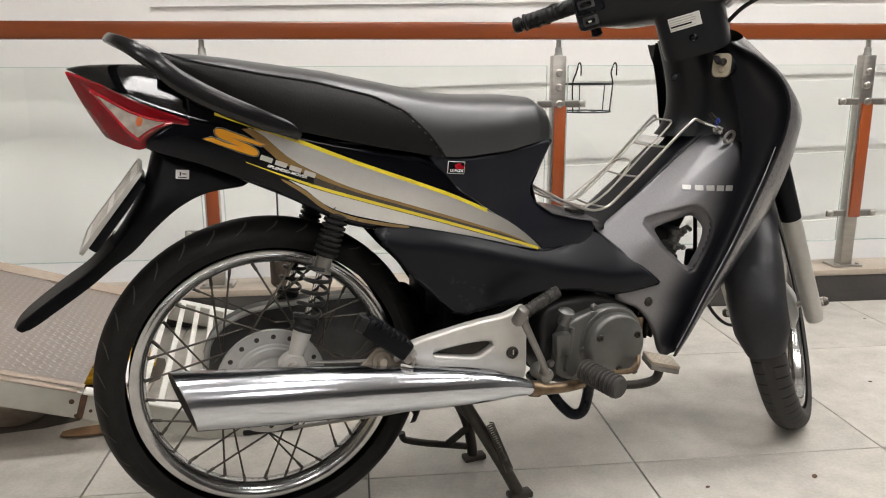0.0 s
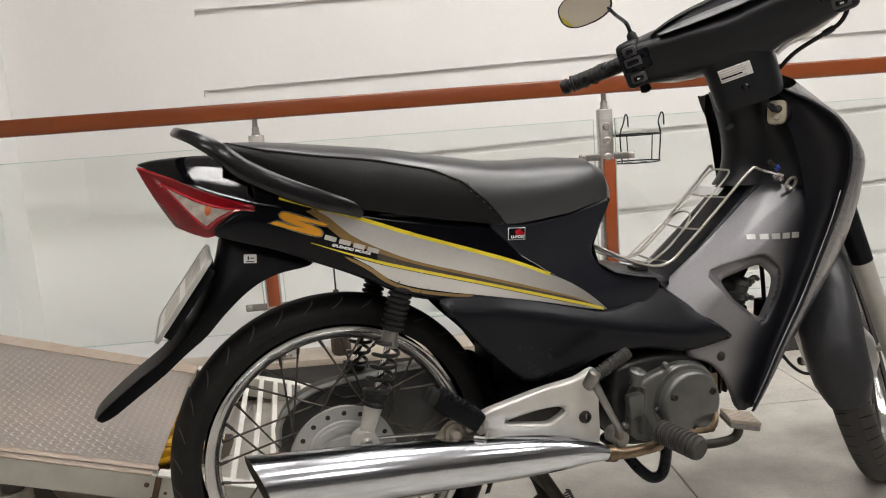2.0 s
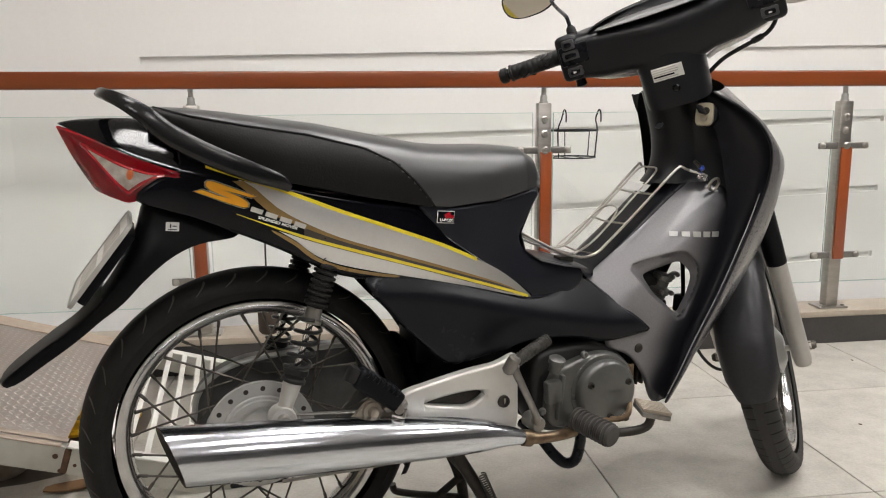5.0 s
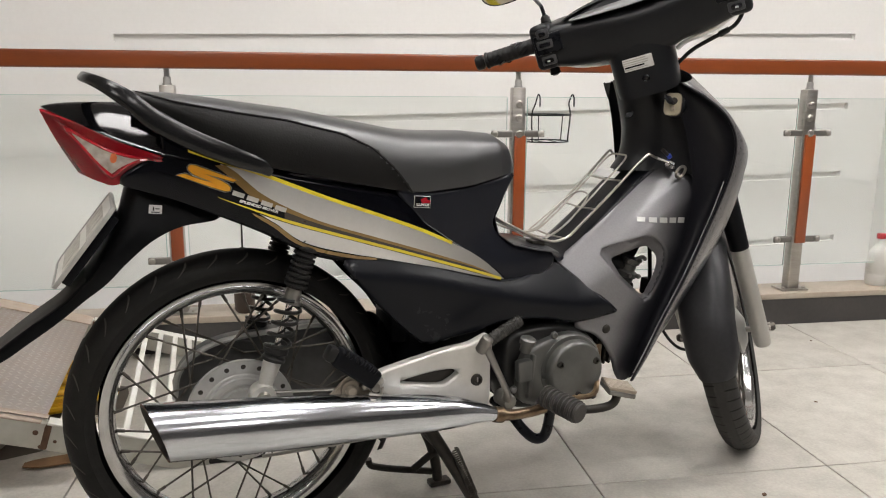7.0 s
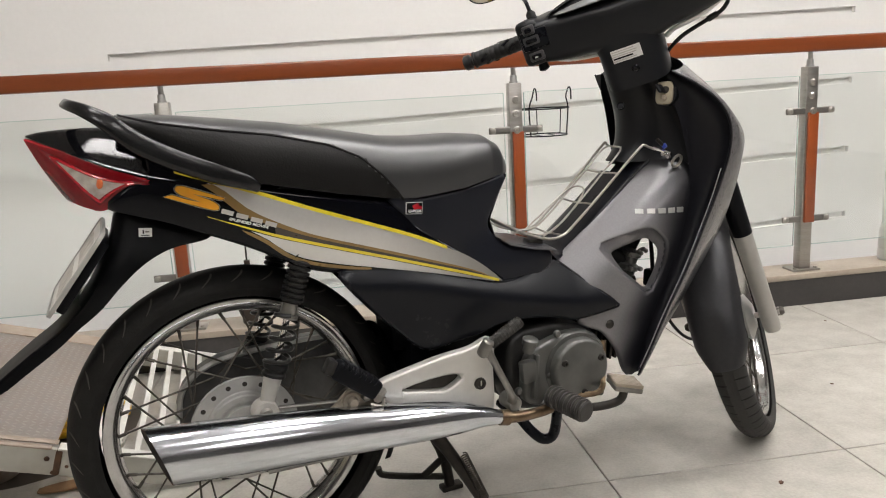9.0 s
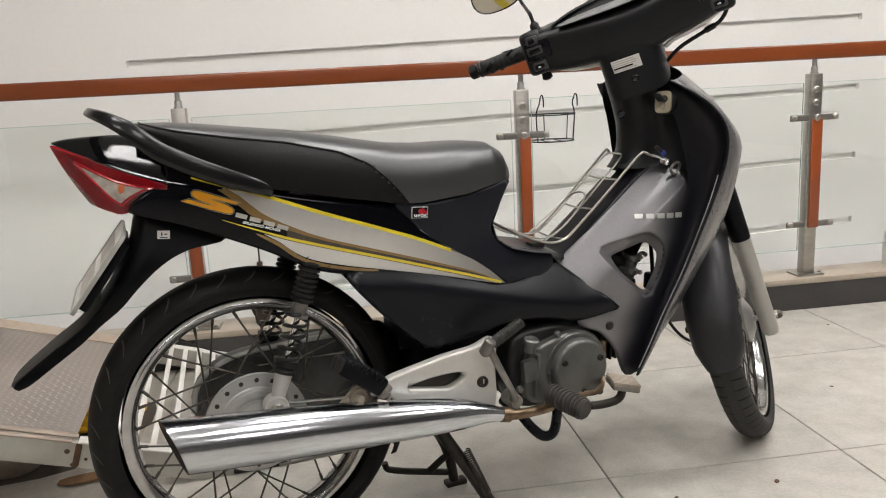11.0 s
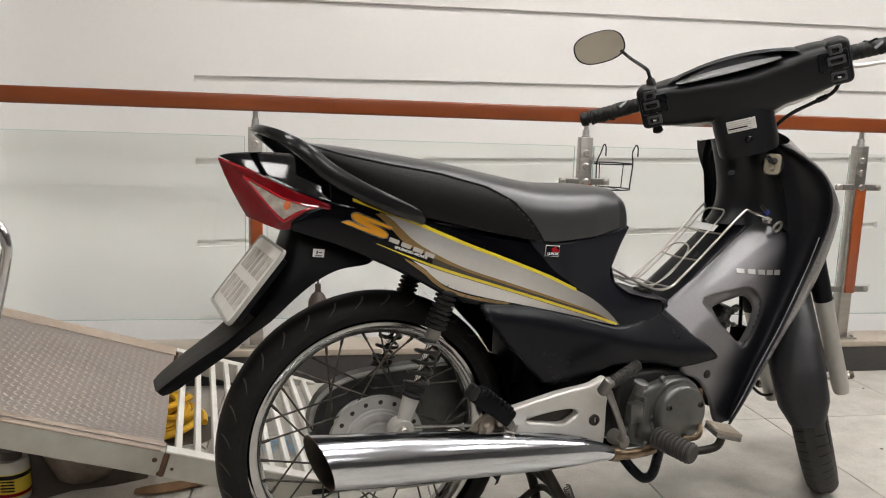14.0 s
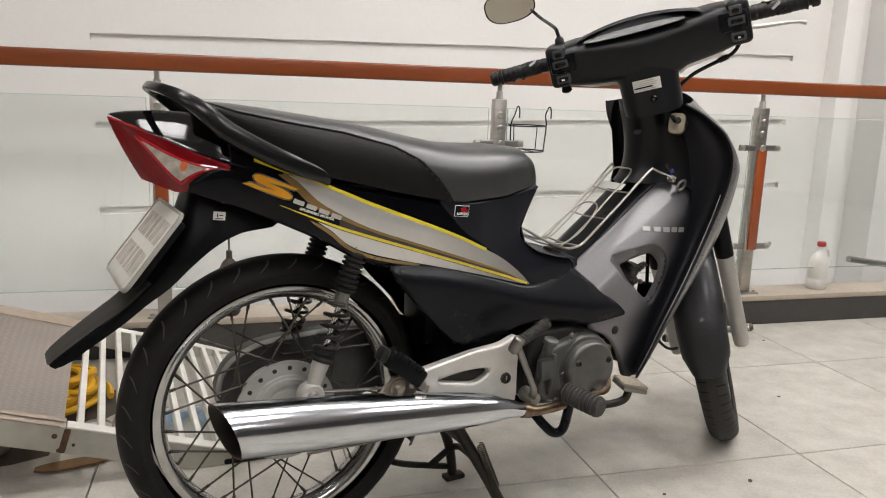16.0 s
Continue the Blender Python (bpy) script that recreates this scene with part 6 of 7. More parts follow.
def stand(bike):
    s = new("centre_stand")
    s.parent = bike
    s["label"] = "black steel centre stand, down on the floor"
    part("leg", tube(bmesh.new(), [(0.345, -0.070, 0.215), (0.376, -0.082, 0.158), (0.418, -0.098, 0.080), (0.452, -0.110, 0.012)], 0.0125, 10, 20), M_DARKSTEEL, s)
    part("leg", tube(bmesh.new(), [(0.350, 0.045, 0.215), (0.392, 0.050, 0.140), (0.416, 0.056, 0.080), (0.428, 0.060, 0.012)], 0.0115, 10, 20), M_DARKSTEEL, s)
    part("foot", box(bmesh.new(), (0.050, 0.026, 0.012), pose(0.455, -0.112, 0.007), 0.003), M_DARKSTEEL, s)
    part("foot", box(bmesh.new(), (0.050, 0.026, 0.012), pose(0.431, 0.060, 0.007), 0.003), M_DARKSTEEL, s)
    part("cross_tube", tube(bmesh.new(), [(0.372, -0.078, 0.165), (0.372, 0.048, 0.165)], 0.011, 10, 2), M_DARKSTEEL, s)
    part("tang", tube(bmesh.new(), [(0.266, 0.060, 0.094), (0.270, 0.060, 0.080), (0.285, 0.060, 0.072), (0.321, 0.060, 0.060), (0.372, 0.060, 0.046), (0.412, 0.058, 0.036)], 0.0075, 9, 30), M_DARKSTEEL, s)
    part("brace", tube(bmesh.new(), [(0.368, 0.058, 0.050), (0.420, 0.040, 0.092), (0.400, -0.070, 0.120)], 0.008, 9, 20), M_DARKSTEEL, s)
    p, q = Vector((0.392, -0.104, 0.165)), Vector((0.430, -0.116, 0.066))
    d = q - p
    hel = [(0.0075 * math.cos(a), 0.0075 * math.sin(a), d.length * a / (2 * math.pi * 22)) for a in np.linspace(0, 2 * math.pi * 22, 177)]
    bm = tube(bmesh.new(), hel, 0.0015, 5, 400)
    bm.transform(Matrix.Translation(p) @ d.to_track_quat("Z", "Y").to_matrix().to_4x4())
    part("return_spring", bm, M_SPOKE, s, "long return spring")
    # frame: backbone, rear loop, down tube
    f = new("frame")
    f.parent = bike
    f["label"] = "black steel tube frame"
    part("backbone", tube(bmesh.new(), [(0.93, 0, 0.86), (0.90, 0, 0.66), (0.76, 0, 0.50), (0.60, 0, 0.45), (0.42, 0, 0.40), (0.38, 0, 0.28)], 0.026, 14, 50), M_BLACKMATT, f)
    for sg in (-1, 1):
        part("seat_rail", tube(bmesh.new(), [(0.50, sg * 0.06, 0.54), (0.30, sg * 0.075, 0.60), (0.10, sg * 0.075, 0.66), (-0.10, sg * 0.06, 0.74), (-0.17, sg * 0.045, 0.76)], 0.012, 10, 30), M_BLACKMATT, f)
        part("rail_bracket", tube(bmesh.new(), [(0.106, sg * 0.100, 0.604), (0.090, sg * 0.085, 0.625), (0.070, sg * 0.080, 0.640)], 0.008, 8, 12), M_BLACKMATT, f)
    part("luggage_box", box(bmesh.new(), (0.36, 0.16, 0.10), pose(0.27, 0, 0.635, 0, 8, 0), 0.02), M_BLACKMATT, f)
    part("tail_tray", box(bmesh.new(), (0.28, 0.13, 0.05), pose(-0.04, 0, 0.735, 0, 22, 0), 0.015), M_BLACKMATT, f)


def front_end(bike):
    wheel(bike, "front_wheel", F_AXLE, 0.285, 0.068, 0.062, TURNED, False, "spoked front wheel turned to one side")
    # fork legs
    for s in (-1, 1):
        low = F_AXLE + Vector((0.005, s * 0.082, -0.040))
        mid = low + AXIS * 0.270
        top = low + AXIS * 0.47
        fk = new("fork_leg")
        fk.parent = bike
        fk["label"] = "grey telescopic fork leg"
        bm = tube(bmesh.new(), [low, low + AXIS * 0.02, low + AXIS * 0.14, mid], [0.0185, 0.0205, 0.0205, 0.0215], 18, 24)
        bm.transform(TURNED)
        part("slider", bm, M_FORK, fk, "grey painted fork slider")
        bm = lathe(bmesh.new(), [(0, 0), (0.021, 0), (0.022, 0.006), (0.020, 0.014), (0.0, 0.014)], 18, TURNED @ Matrix.Translation(mid) @ AXIS.to_track_quat("Z", "Y").to_matrix().to_4x4())
        part("dust_seal", bm, M_RUBBER, fk)
        bm = tube(bmesh.new(), [mid, top], [0.0225, 0.024], 18, 4)
        bm.transform(TURNED)
        part("cover_tube", bm, M_BLACKMATT, fk)
        b = lathe(bmesh.new(), [(0, 0.020), (0.007, 0.020), (0.011, 0.014), (0.011, 0), (0, 0)], 8, TURNED @ Matrix.Translation(F_AXLE + Vector((0, s * 0.098, 0))) @ pose(0, 0, 0, -90 * s, 0, 0))
        part("axle_bolt", b, M_SPOKE, fk)
    # front mudguard
    rows = []
    for a in np.linspace(radians(58), radians(191), 46):
        k = (a - radians(58)) / radians(133)
        w = float(np.interp(k, (0, 0.12, 0.35, 0.7, 0.93, 1), (0.020, 0.046, 0.056, 0.062, 0.056, 0.040)))
        row = []
        for u in np.linspace(-1, 1, 15):
            r = 0.300 - 0.052 * abs(u) ** 2.6 * (1.0 if k < 0.8 else 0.8)
            row.append(TURNED @ Vector((F_AXLE.x + r * math.cos(a), w * math.sin(u * 1.35) / math.sin(1.35), F_AXLE.z + r * math.sin(a))))
        rows.append(row)
    bm = grid(bmesh.new(), rows)
    bmesh.ops.solidify(bm, geom=bm.faces[:], thickness=0.003)
    part("front_mudguard", bm, M_GUARD, bike, "charcoal painted front mudguard", 60)
    bm = tube(bmesh.new(), [(0.98, 0.06, 0.42), (1.02, 0.05, 0.30), (1.08, 0.04, 0.235), (1.16, 0.05, 0.235), (1.20, 0.06, 0.26)], 0.004, 7, 30)
    part("speedometer_cable", bm, M_RUBBER, bike)


# handlebar frame: x ahead, y towards the bike's left grip, z up the column
BAR_Y = Vector((-0.673, 0.692, -0.262)).normalized()
BAR_Z = (AXIS - BAR_Y * AXIS.dot(BAR_Y)).normalized()
BAR_X = BAR_Y.cross(BAR_Z)
BAR_O = Vector((0.8075, -0.044, 1.008)) + BAR_X * 0.030 - BAR_Y * 0.012
BAR = Matrix.Translation(BAR_O) @ Matrix((BAR_X, BAR_Y, BAR_Z)).transposed().to_4x4()


def handlebar(bike):
    h = new("handlebar")
    h.parent = bike
    h["label"] = "handlebar in a matt black cover, turned to one side"
    # cover, lofted across
    half = [(0.200, -0.047, 0.032, -0.055, 0.030), (0.180, -0.054, 0.036, -0.060, 0.040), (0.145, -0.063, 0.037, -0.060, 0.055), (0.105, -0.069, 0.033, -0.061, 0.070), (0.080, -0.072, 0.031, -0.062, 0.078), (0.060, -0.079, 0.030, -0.064, 0.082), (0.035, -0.084, 0.028, -0.066, 0.085)]
    st = half + [(0.0, -0.084, 0.027, -0.066, 0.088)] + [(-y, *q) for y, *q in half[::-1]]
    s5 = spl(st, 44)
    loops = []
    for y, zb, zt, xr, xf in s5:
        lp = []
        for k in range(28):
            a = 2 * math.pi * k / 28
            c, s = math.cos(a), math.sin(a)
            ex = 0.52
            x = (xf + xr) / 2 + (xf - xr) / 2 * math.copysign(abs(c) ** ex, c)
            z = (zt + zb) / 2 + (zt - zb) / 2 * math.copysign(abs(s) ** ex, s)
            x += 0.30 * max(0.0, z - 0.03)            # the top leans ahead
            lp.append(BAR @ Vector((x, y, z)))
        loops.append(lp)
    cov = part("cover", loft(bmesh.new(), loops), M_BAR, h, "matt black handlebar cover", 50)
    # neck down to the column
    loops = []
    for z, w, xr, xf in ((0.000, 0.100, -0.062, 0.07), (-0.030, 0.090, -0.064, 0.06), (-0.055, 0.074, -0.066, 0.06), (-0.080, 0.067, -0.069, 0.055), (-0.110, 0.066, -0.075, 0.055), (-0.135, 0.066, -0.081, 0.055), (-0.152, 0.064, -0.084, 0.05)):
        lp = []
        for k in range(28):
            a = 2 * math.pi * k / 28
            c, s = math.cos(a), math.sin(a)
            lp.append(BAR @ Vector(((xf + xr) / 2 + (xf - xr) / 2 * math.copysign(abs(c) ** 0.6, c), w * math.copysign(abs(s) ** 0.6, s) + 0.008, z)))
        loops.append(lp)
    part("neck", loft(bmesh.new(), loops), M_BAR, h, "", 50)
    # instrument binnacle: hood, dial and lens
    hood, dial, lens = [], [], []
    for u in np.linspace(-1, 1, 41):
        k = (1 - u * u) ** 0.75
        y, yh = 0.020 - 0.108 * u, 0.010 - 0.135 * u
        lens.append([BAR @ Vector(p) for p in ((-0.0615, y, 0.036 - 0.004 * k), (-0.0590, y, 0.037 - 0.001 * k), (-0.0540, y, 0.037 + 0.002 * k), (-0.0440, y, 0.037 + 0.0055 * k))])
        dial.append([BAR @ Vector(p) for p in ((-0.0445, y, 0.0365 + 0.0050 * k), (-0.0330, y, 0.037 + 0.014 * k), (-0.0300, y, 0.038 + 0.019 * k))])
        hood.append([BAR @ Vector(p) for p in ((-0.0560, yh, 0.030), (-0.0550, yh, 0.0345 + 0.002 * k), (-0.0500 + 0.018 * k, yh, 0.0370 + 0.0185 * k), (-0.0480 + 0.018 * k, yh, 0.0380 + 0.0205 * k), (-0.0300 + 0.018 * k, yh, 0.0375 + 0.0215 * k), (0.030, yh, 0.032 + 0.016 * k), (0.075, yh, 0.018))])
    rim = part("meter_hood", grid(bmesh.new(), [[r[i] for i in (2, 3, 4, 5, 6)] for r in hood]), M_BAR, h, "curved instrument hood", 60)
    part("meter_dial", grid(bmesh.new(), dial), M_BLACKMATT, h, "", 60)
    part("meter_lens", grid(bmesh.new(), lens), M_LENS, h, "glossy instrument lens", 60)
    # warning label
    m = BAR @ Matrix.Translation((-0.0745, 0.013, -0.083)) @ Matrix.Rotation(radians(-8), 4, "Y") @ Matrix(((0, 0, -1, 0), (-1, 0, 0, 0), (0, 1, 0, 0), (0, 0, 0, 1)))
    lb = part("label", box(bmesh.new(), (0.060, 0.027, 0.0012), m, 0.0004, 1), M_WHITE, h, "white printed warning label")
    for k, (w, t) in enumerate(((0.046, 0.0016), (0.052, 0.0016), (0.050, 0.0016), (0.040, 0.0032), (0.048, 0.0014))):
        part("print_line", box(bmesh.new(), (w, t, 0.0006), m @ pose(-0.002 - (0.06 - w) * 0.3, 0.0098 - 0.0048 * k, 0.0009)), M_BLACKMATT if k == 3 else M_PLATEBAR, lb)
    part("screw", lathe(bmesh.new(), [(0, 0.001), (0.004, 0.001), (0.006, 0.003), (0.008, 0), (0, 0)], 12, BAR @ pose(-0.0805, 0.004, -0.116, 0, -98, 0)), M_BLACKGLOSS, h)
    for y in (0.150, -0.150):
        part("screw", lathe(bmesh.new(), [(0, 0.001), (0.003, 0.001), (0.005, 0.002), (0.007, 0), (0, 0)], 12, BAR @ pose(-0.0555, y, -0.012, 0, -90, 0)), M_BLACKGLOSS, h)
    # switches, grips, levers
    for s in (1, -1):
        sw = part("switch_block", box(bmesh.new(), (0.090, 0.046, 0.094), BAR @ pose(-0.016, s * 0.1945, -0.006, 0, 6, 0), 0.012, 3), M_BAR, h, "black switch block")
        part("switch_face", box(bmesh.new(), (0.012, 0.058, 0.040), BAR @ pose(-0.058, s * 0.182, 0.004, 0, 6, 0), 0.004), M_BLACKSATIN, sw)
        for z, w in ((0.026, 0.014), (0.004, 0.024), (-0.030, 0.020)):
            part("button_rim", box(bmesh.new(), (0.010, w + 0.012, 0.0195), BAR @ pose(-0.0605, s * 0.188, z, 0, 6, 0), 0.0035), M_GUARD, sw)
            part("button", box(bmesh.new(), (0.014, w, 0.0095), BAR @ pose(-0.0635, s * 0.188, z, 0, 6, 0), 0.003), M_BLACKGLOSS, sw)
        part("button_mark", box(bmesh.new(), (0.001, 0.006, 0.003), BAR @ pose(-0.0702, s * 0.188, -0.030, 0, 6, 0)), M_WHITE, sw)
        if s == 1:
            part("choke_knob", lathe(bmesh.new(), [(0, 0.0), (0.010, 0.0), (0.012, -0.016), (0.006, -0.020), (0, -0.020)], 12, BAR @ pose(-0.030, 0.190, -0.050)), M_BLACKMATT, sw)
        prof = [(0, 0), (0.022, 0), (0.022, 0.004), (0.0165, 0.007)]
        for k in range(9):
            z = 0.010 + 0.0115 * k
            prof += [(0.0160, z), (0.0168, z + 0.002), (0.0168, z + 0.008), (0.0160, z + 0.010)]
        prof += [(0.0165, 0.112), (0.0185, 0.114), (0.0185, 0.118), (0.012, 0.120), (0.012, 0.124), (0.0165, 0.126), (0.0165, 0.138), (0.013, 0.142), (0, 0.142)]
        gm = BAR @ pose(-0.008, s * 0.216, 0.0) @ Vector((-0.10, s * 1.0, 0.0)).normalized().to_track_quat("Z", "Y").to_matrix().to_4x4()
        gr = part("grip", lathe(bmesh.new(), prof, 20, gm), M_RUBBER, h, "ribbed black rubber grip with a bar end weight")
        for k in range(8):
            a = 0.9 * k
            part("grip_groove", box(bmesh.new(), (0.0012, 0.006, 0.020), gm @ Matrix.Rotation(a, 4, "Z") @ pose(0.0170, 0, 0.030 + 0.009 * k, 35, 0, 0)), M_BLACKGLOSS, gr)
    lv = part("brake_lever", tube(bmesh.new(), [BAR @ Vector(p) for p in ((0.012, -0.212, -0.028), (0.034, -0.236, -0.040), (0.036, -0.280, -0.046), (0.030, -0.318, -0.050), (0.026, -0.336, -0.056))], [0.009, 0.008, 0.006, 0.006, 0.008], 10, 30, flat=0.7), M_ALLOY, h, "silver front brake lever")
    part("brake_cable", tube(bmesh.new(), [BAR @ Vector(p) for p in ((0.020, -0.206, -0.028), (0.012, -0.197, -0.058), (0.004, -0.178, -0.078), (0.000, -0.150, -0.086), (-0.004, -0.092, -0.101), (0.0, -0.056, -0.122))], 0.0042, 8, 30), M_RUBBER, h, "black brake cable")
    for sg in (-1, 1):
        part("front_cowl_edge", tube(bmesh.new(), [BAR @ Vector(p) for p in ((0.014, sg * 0.060, -0.094), (0.012, sg * 0.082, -0.084), (0.012, sg * 0.110, -0.080), (0.014, sg * 0.145, -0.073), (0.018, sg * 0.180, -0.060))], 0.0075, 9, 24, flat=0.7), M_SILVER, h, "silver edge of the front cowl")
    part("cable_sleeve", tube(bmesh.new(), [BAR @ Vector(p) for p in ((0.002, -0.166, -0.0825), (0.000, -0.146, -0.0870))], 0.0062, 8, 4), M_RUBBER, h)
    # mirror
    base = BAR @ Vector((-0.010, 0.184, 0.036))
    mc = Vector((0.735, 0.366, 1.112))
    n_dir = Vector((-0.76, -0.65, 0.02)).normalized()
    up = Vector((0, 0, 1))
    side = up.cross(n_dir).normalized()
    up = n_dir.cross(side)
    tip = radians(14)
    side, up = side * math.cos(tip) + up * math.sin(tip), up * math.cos(tip) - side * math.sin(tip)
    mm = Matrix.Translation(mc) @ Matrix((side, up, n_dir)).transposed().to_4x4()
    root = mm @ Vector((0.053, -0.021, -0.006))
    mr = part("mirror_stem", tube(bmesh.new(), [base, base + BAR_Z * 0.026, base + BAR_Z * 0.034 + (root - base) * 0.08, lerp(base + BAR_Z * 0.03, root, 0.6), root], 0.0042, 9, 26), M_BLACKSATIN, h, "thin black mirror stem")
    part("boot", lathe(bmesh.new(), [(0.005, 0.020), (0.010, 0.014), (0.011, 0.0), (0.006, -0.002)], 14, Matrix.Translation(base) @ BAR_Z.to_track_quat("Z", "Y").to_matrix().to_4x4()), M_RUBBER, mr)
    def oval(k, z):
        pts = []
        for i in range(40):
            a = 2 * math.pi * i / 40
            c, s = math.cos(a), math.sin(a)
            w = 0.0675 * (1.0 - 0.10 * c * s)
            pts.append(mm @ Vector((k * w * math.copysign(abs(c) ** 0.80, c), k * 0.0415 * math.copysign(abs(s) ** 0.80, s), z)))
        return pts
    loops = [oval(0.55, -0.030), oval(0.82, -0.022), oval(0.97, -0.008), oval(1.0, 0.0), oval(0.97, 0.002), oval(0.945, 0.0015), oval(0.94, 0.0)]
    hs = part("mirror_housing", loft(bmesh.new(), loops), M_BLACKSATIN, h, "oval black rear-view mirror", 50)
    bm = bmesh.new()
    bm.faces.new([bm.verts.new(p) for p in oval(0.94, 0.0008)])
    part("mirror_glass", bm, M_MIRROR, hs, "mirror glass", 0)


def motorcycle():
    bike = thing("motorcycle", "black and silver underbone motorcycle with striped side covers, parked", "motorcycle", BIKE)
    wheel(bike, "rear_wheel", R_AXLE, 0.2920, 0.080, 0.068, Matrix(), True, "spoked rear wheel with a chromed rim")
    seat(bike)
    cowls(bike)
    tail(bike)
    shields(bike)
    carrier(bike)
    rear_gear(bike)
    exhaust(bike)
    engine(bike)
    stand(bike)
    front_end(bike)
    handlebar(bike)


motorcycle()


# ---- things round the motorcycle ----
def ramp():
    """A steel loading ramp: slatted foot, chequer plate above; rises towards its own -x."""
    slope = 0.316
    ang = math.atan(slope)
    top, wide, low = 0.150, 0.795, 0.455
    rp = thing("loading_ramp", "worn steel loading ramp, chequer plate above a white slatted foot", "ramp", pose(-0.565, 1.949, top, 0, 0, 8.0))
    up = lambda x: -slope * x           # height over the joint at x from it
    # chequer plate with raised bars
    rows = []
    for x in np.linspace(-1.50, 0.0, 10):
        rows.append([(x, y, up(x)) for y in np.linspace(-0.004, wide + 0.004, 8)])
    bm = grid(bmesh.new(), rows)
    bmesh.ops.solidify(bm, geom=bm.faces[:], thickness=0.004)
    pl = part("chequer_plate", bm, M_PLATE, rp, "rusty dusty chequer plate")
    bm = bmesh.new()
    st = 0.0165
    for i in range(int(-1.48 / st), 0):
        for j in range(2, int((wide - 0.10) / st)):
            x, y = (i + 0.3) * st, (j + 0.5) * st
            t = 45 if (i + j) % 2 else -45
            m = pose(x, y, up(x) + 0.0006) @ Matrix.Rotation(ang, 4, "Y") @ Matrix.Rotation(radians(t), 4, "Z")
            vs = [bm.verts.new(m @ Vector(p)) for p in ((-0.0088, 0, 0), (0, -0.0030, 0), (0.0088, 0, 0), (0, 0.0030, 0), (-0.004, 0, 0.0008), (0.004, 0, 0.0008))]
            for f in ((0, 1, 4), (1, 5, 4), (1, 2, 5), (2, 3, 5), (3, 4, 5), (3, 0, 4)):
                bm.faces.new([vs[k] for k in f])
    g = part("tread_pattern", bm, M_TREAD, pl)
    g["kind"] = "stuff"
    # worn strips along both edges and at the joint of the plate
    for y, w in ((0.010, 0.020), (wide - 0.040, 0.078)):
        m = pose(-0.745, y, up(-0.745) + 0.0022) @ Matrix.Rotation(ang, 4, "Y")
        part("plate_border", box(bmesh.new(), (1.50 / math.cos(ang), w, 0.003), m, 0.001, 1), M_BORDER, pl, "brown rusted border")
    # side channels, in lengths with welded joints
    for y in (0.0, wide):
        for a, b in ((-1.50, -0.360), (-0.352, -0.004), (0.004, low)):
            m = pose((a + b) / 2, y, up((a + b) / 2) - 0.036) @ Matrix.Rotation(ang, 4, "Y")
            ch = part("side_channel", box(bmesh.new(), ((b - a) / math.cos(ang), 0.030, 0.062), m, 0.004), M_GALV, rp, "galvanised side channel")
            m = pose((a + b) / 2, y, up((a + b) / 2) - 0.003) @ Matrix.Rotation(ang, 4, "Y")
            part("top_flange", box(bmesh.new(), ((b - a) / math.cos(ang) - 0.004, 0.036, 0.005), m, 0.0015, 1), M_SLAT if a > 0 else M_BORDER, ch)
        for x in (-0.356, 0.0):
            m = pose(x, y - (0.002 if y == 0 else -0.002), up(x) - 0.036) @ Matrix.Rotation(ang, 4, "Y")
            part("weld", box(bmesh.new(), (0.016, 0.032, 0.060), m, 0.006), M_RUST, rp, "rusty welded joint")
            for k in range(3):
                m = pose(x + (-0.019, 0.017, -0.013)[k], y - (0.0155 if y == 0 else -0.0155), up(x) - (0.022, 0.048, 0.056)[k], 90, 0, 0)
                part("rust_spot", lathe(bmesh.new(), [(0, 0.0014), ((0.0045, 0.003, 0.0035)[k], 0.001), ((0.006, 0.004, 0.005)[k], 0), (0, 0)], 10, m), M_RUST, rp)
    # slats across the foot
    slat = box(bmesh.new(), (0.015, wide - 0.03, 0.018), None, 0.002, 1)
    slat = link_mesh("slat", slat, M_SLAT, 40)
    for k in range(10):
        x = 0.030 + 0.0425 * k
        same_part("slat", slat, pose(x, wide / 2, up(x) - 0.010) @ Matrix.Rotation(ang, 4, "Y"), rp)
    # legs under the high end
    for x in (-0.75, -1.42):
        for y in (0.05, wide - 0.05):
            h = up(x) + top - 0.07
            part("leg", box(bmesh.new(), (0.04, 0.04, h), pose(x, y, h / 2 - top), 0.004), M_GALV, rp)
    part("foot_pad", box(bmesh.new(), (0.13, 0.050, 0.014), pose(0.400, 0.006, 0.0075 - top), 0.005), M_RUBBER, rp, "black rubber foot pad")


ramp()


def hose():
    """Nine loose turns laid over one another."""
    pts = []
    per = 14
    for k in range(9 * per):
        turn, a = k / per, 2 * math.pi * k / per
        wob = 0.010 * math.sin(2.3 * turn + 1.0) + 0.006 * math.cos(5.1 * turn)
        r = 0.118 - 0.028 * ((turn * 0.62) % 1.0) - 0.004 * turn + wob
        tilt = 0.016 * math.sin(a + 1.9 * turn)
        pts.append((r * math.cos(a) + 0.012 * math.sin(1.7 * turn), r * math.sin(a) + 0.012 * math.cos(2.9 * turn), 0.012 + 0.0085 * turn + 0.5 * tilt + 0.008))
    bm = tube(bmesh.new(), pts, 0.0098, 8, 620)
    solid("yellow_hose", bm, M_YROPE, "coiled yellow rubber hose on the floor under the ramp", "hose", pose(-0.672, 2.40, 0.003))


hose()


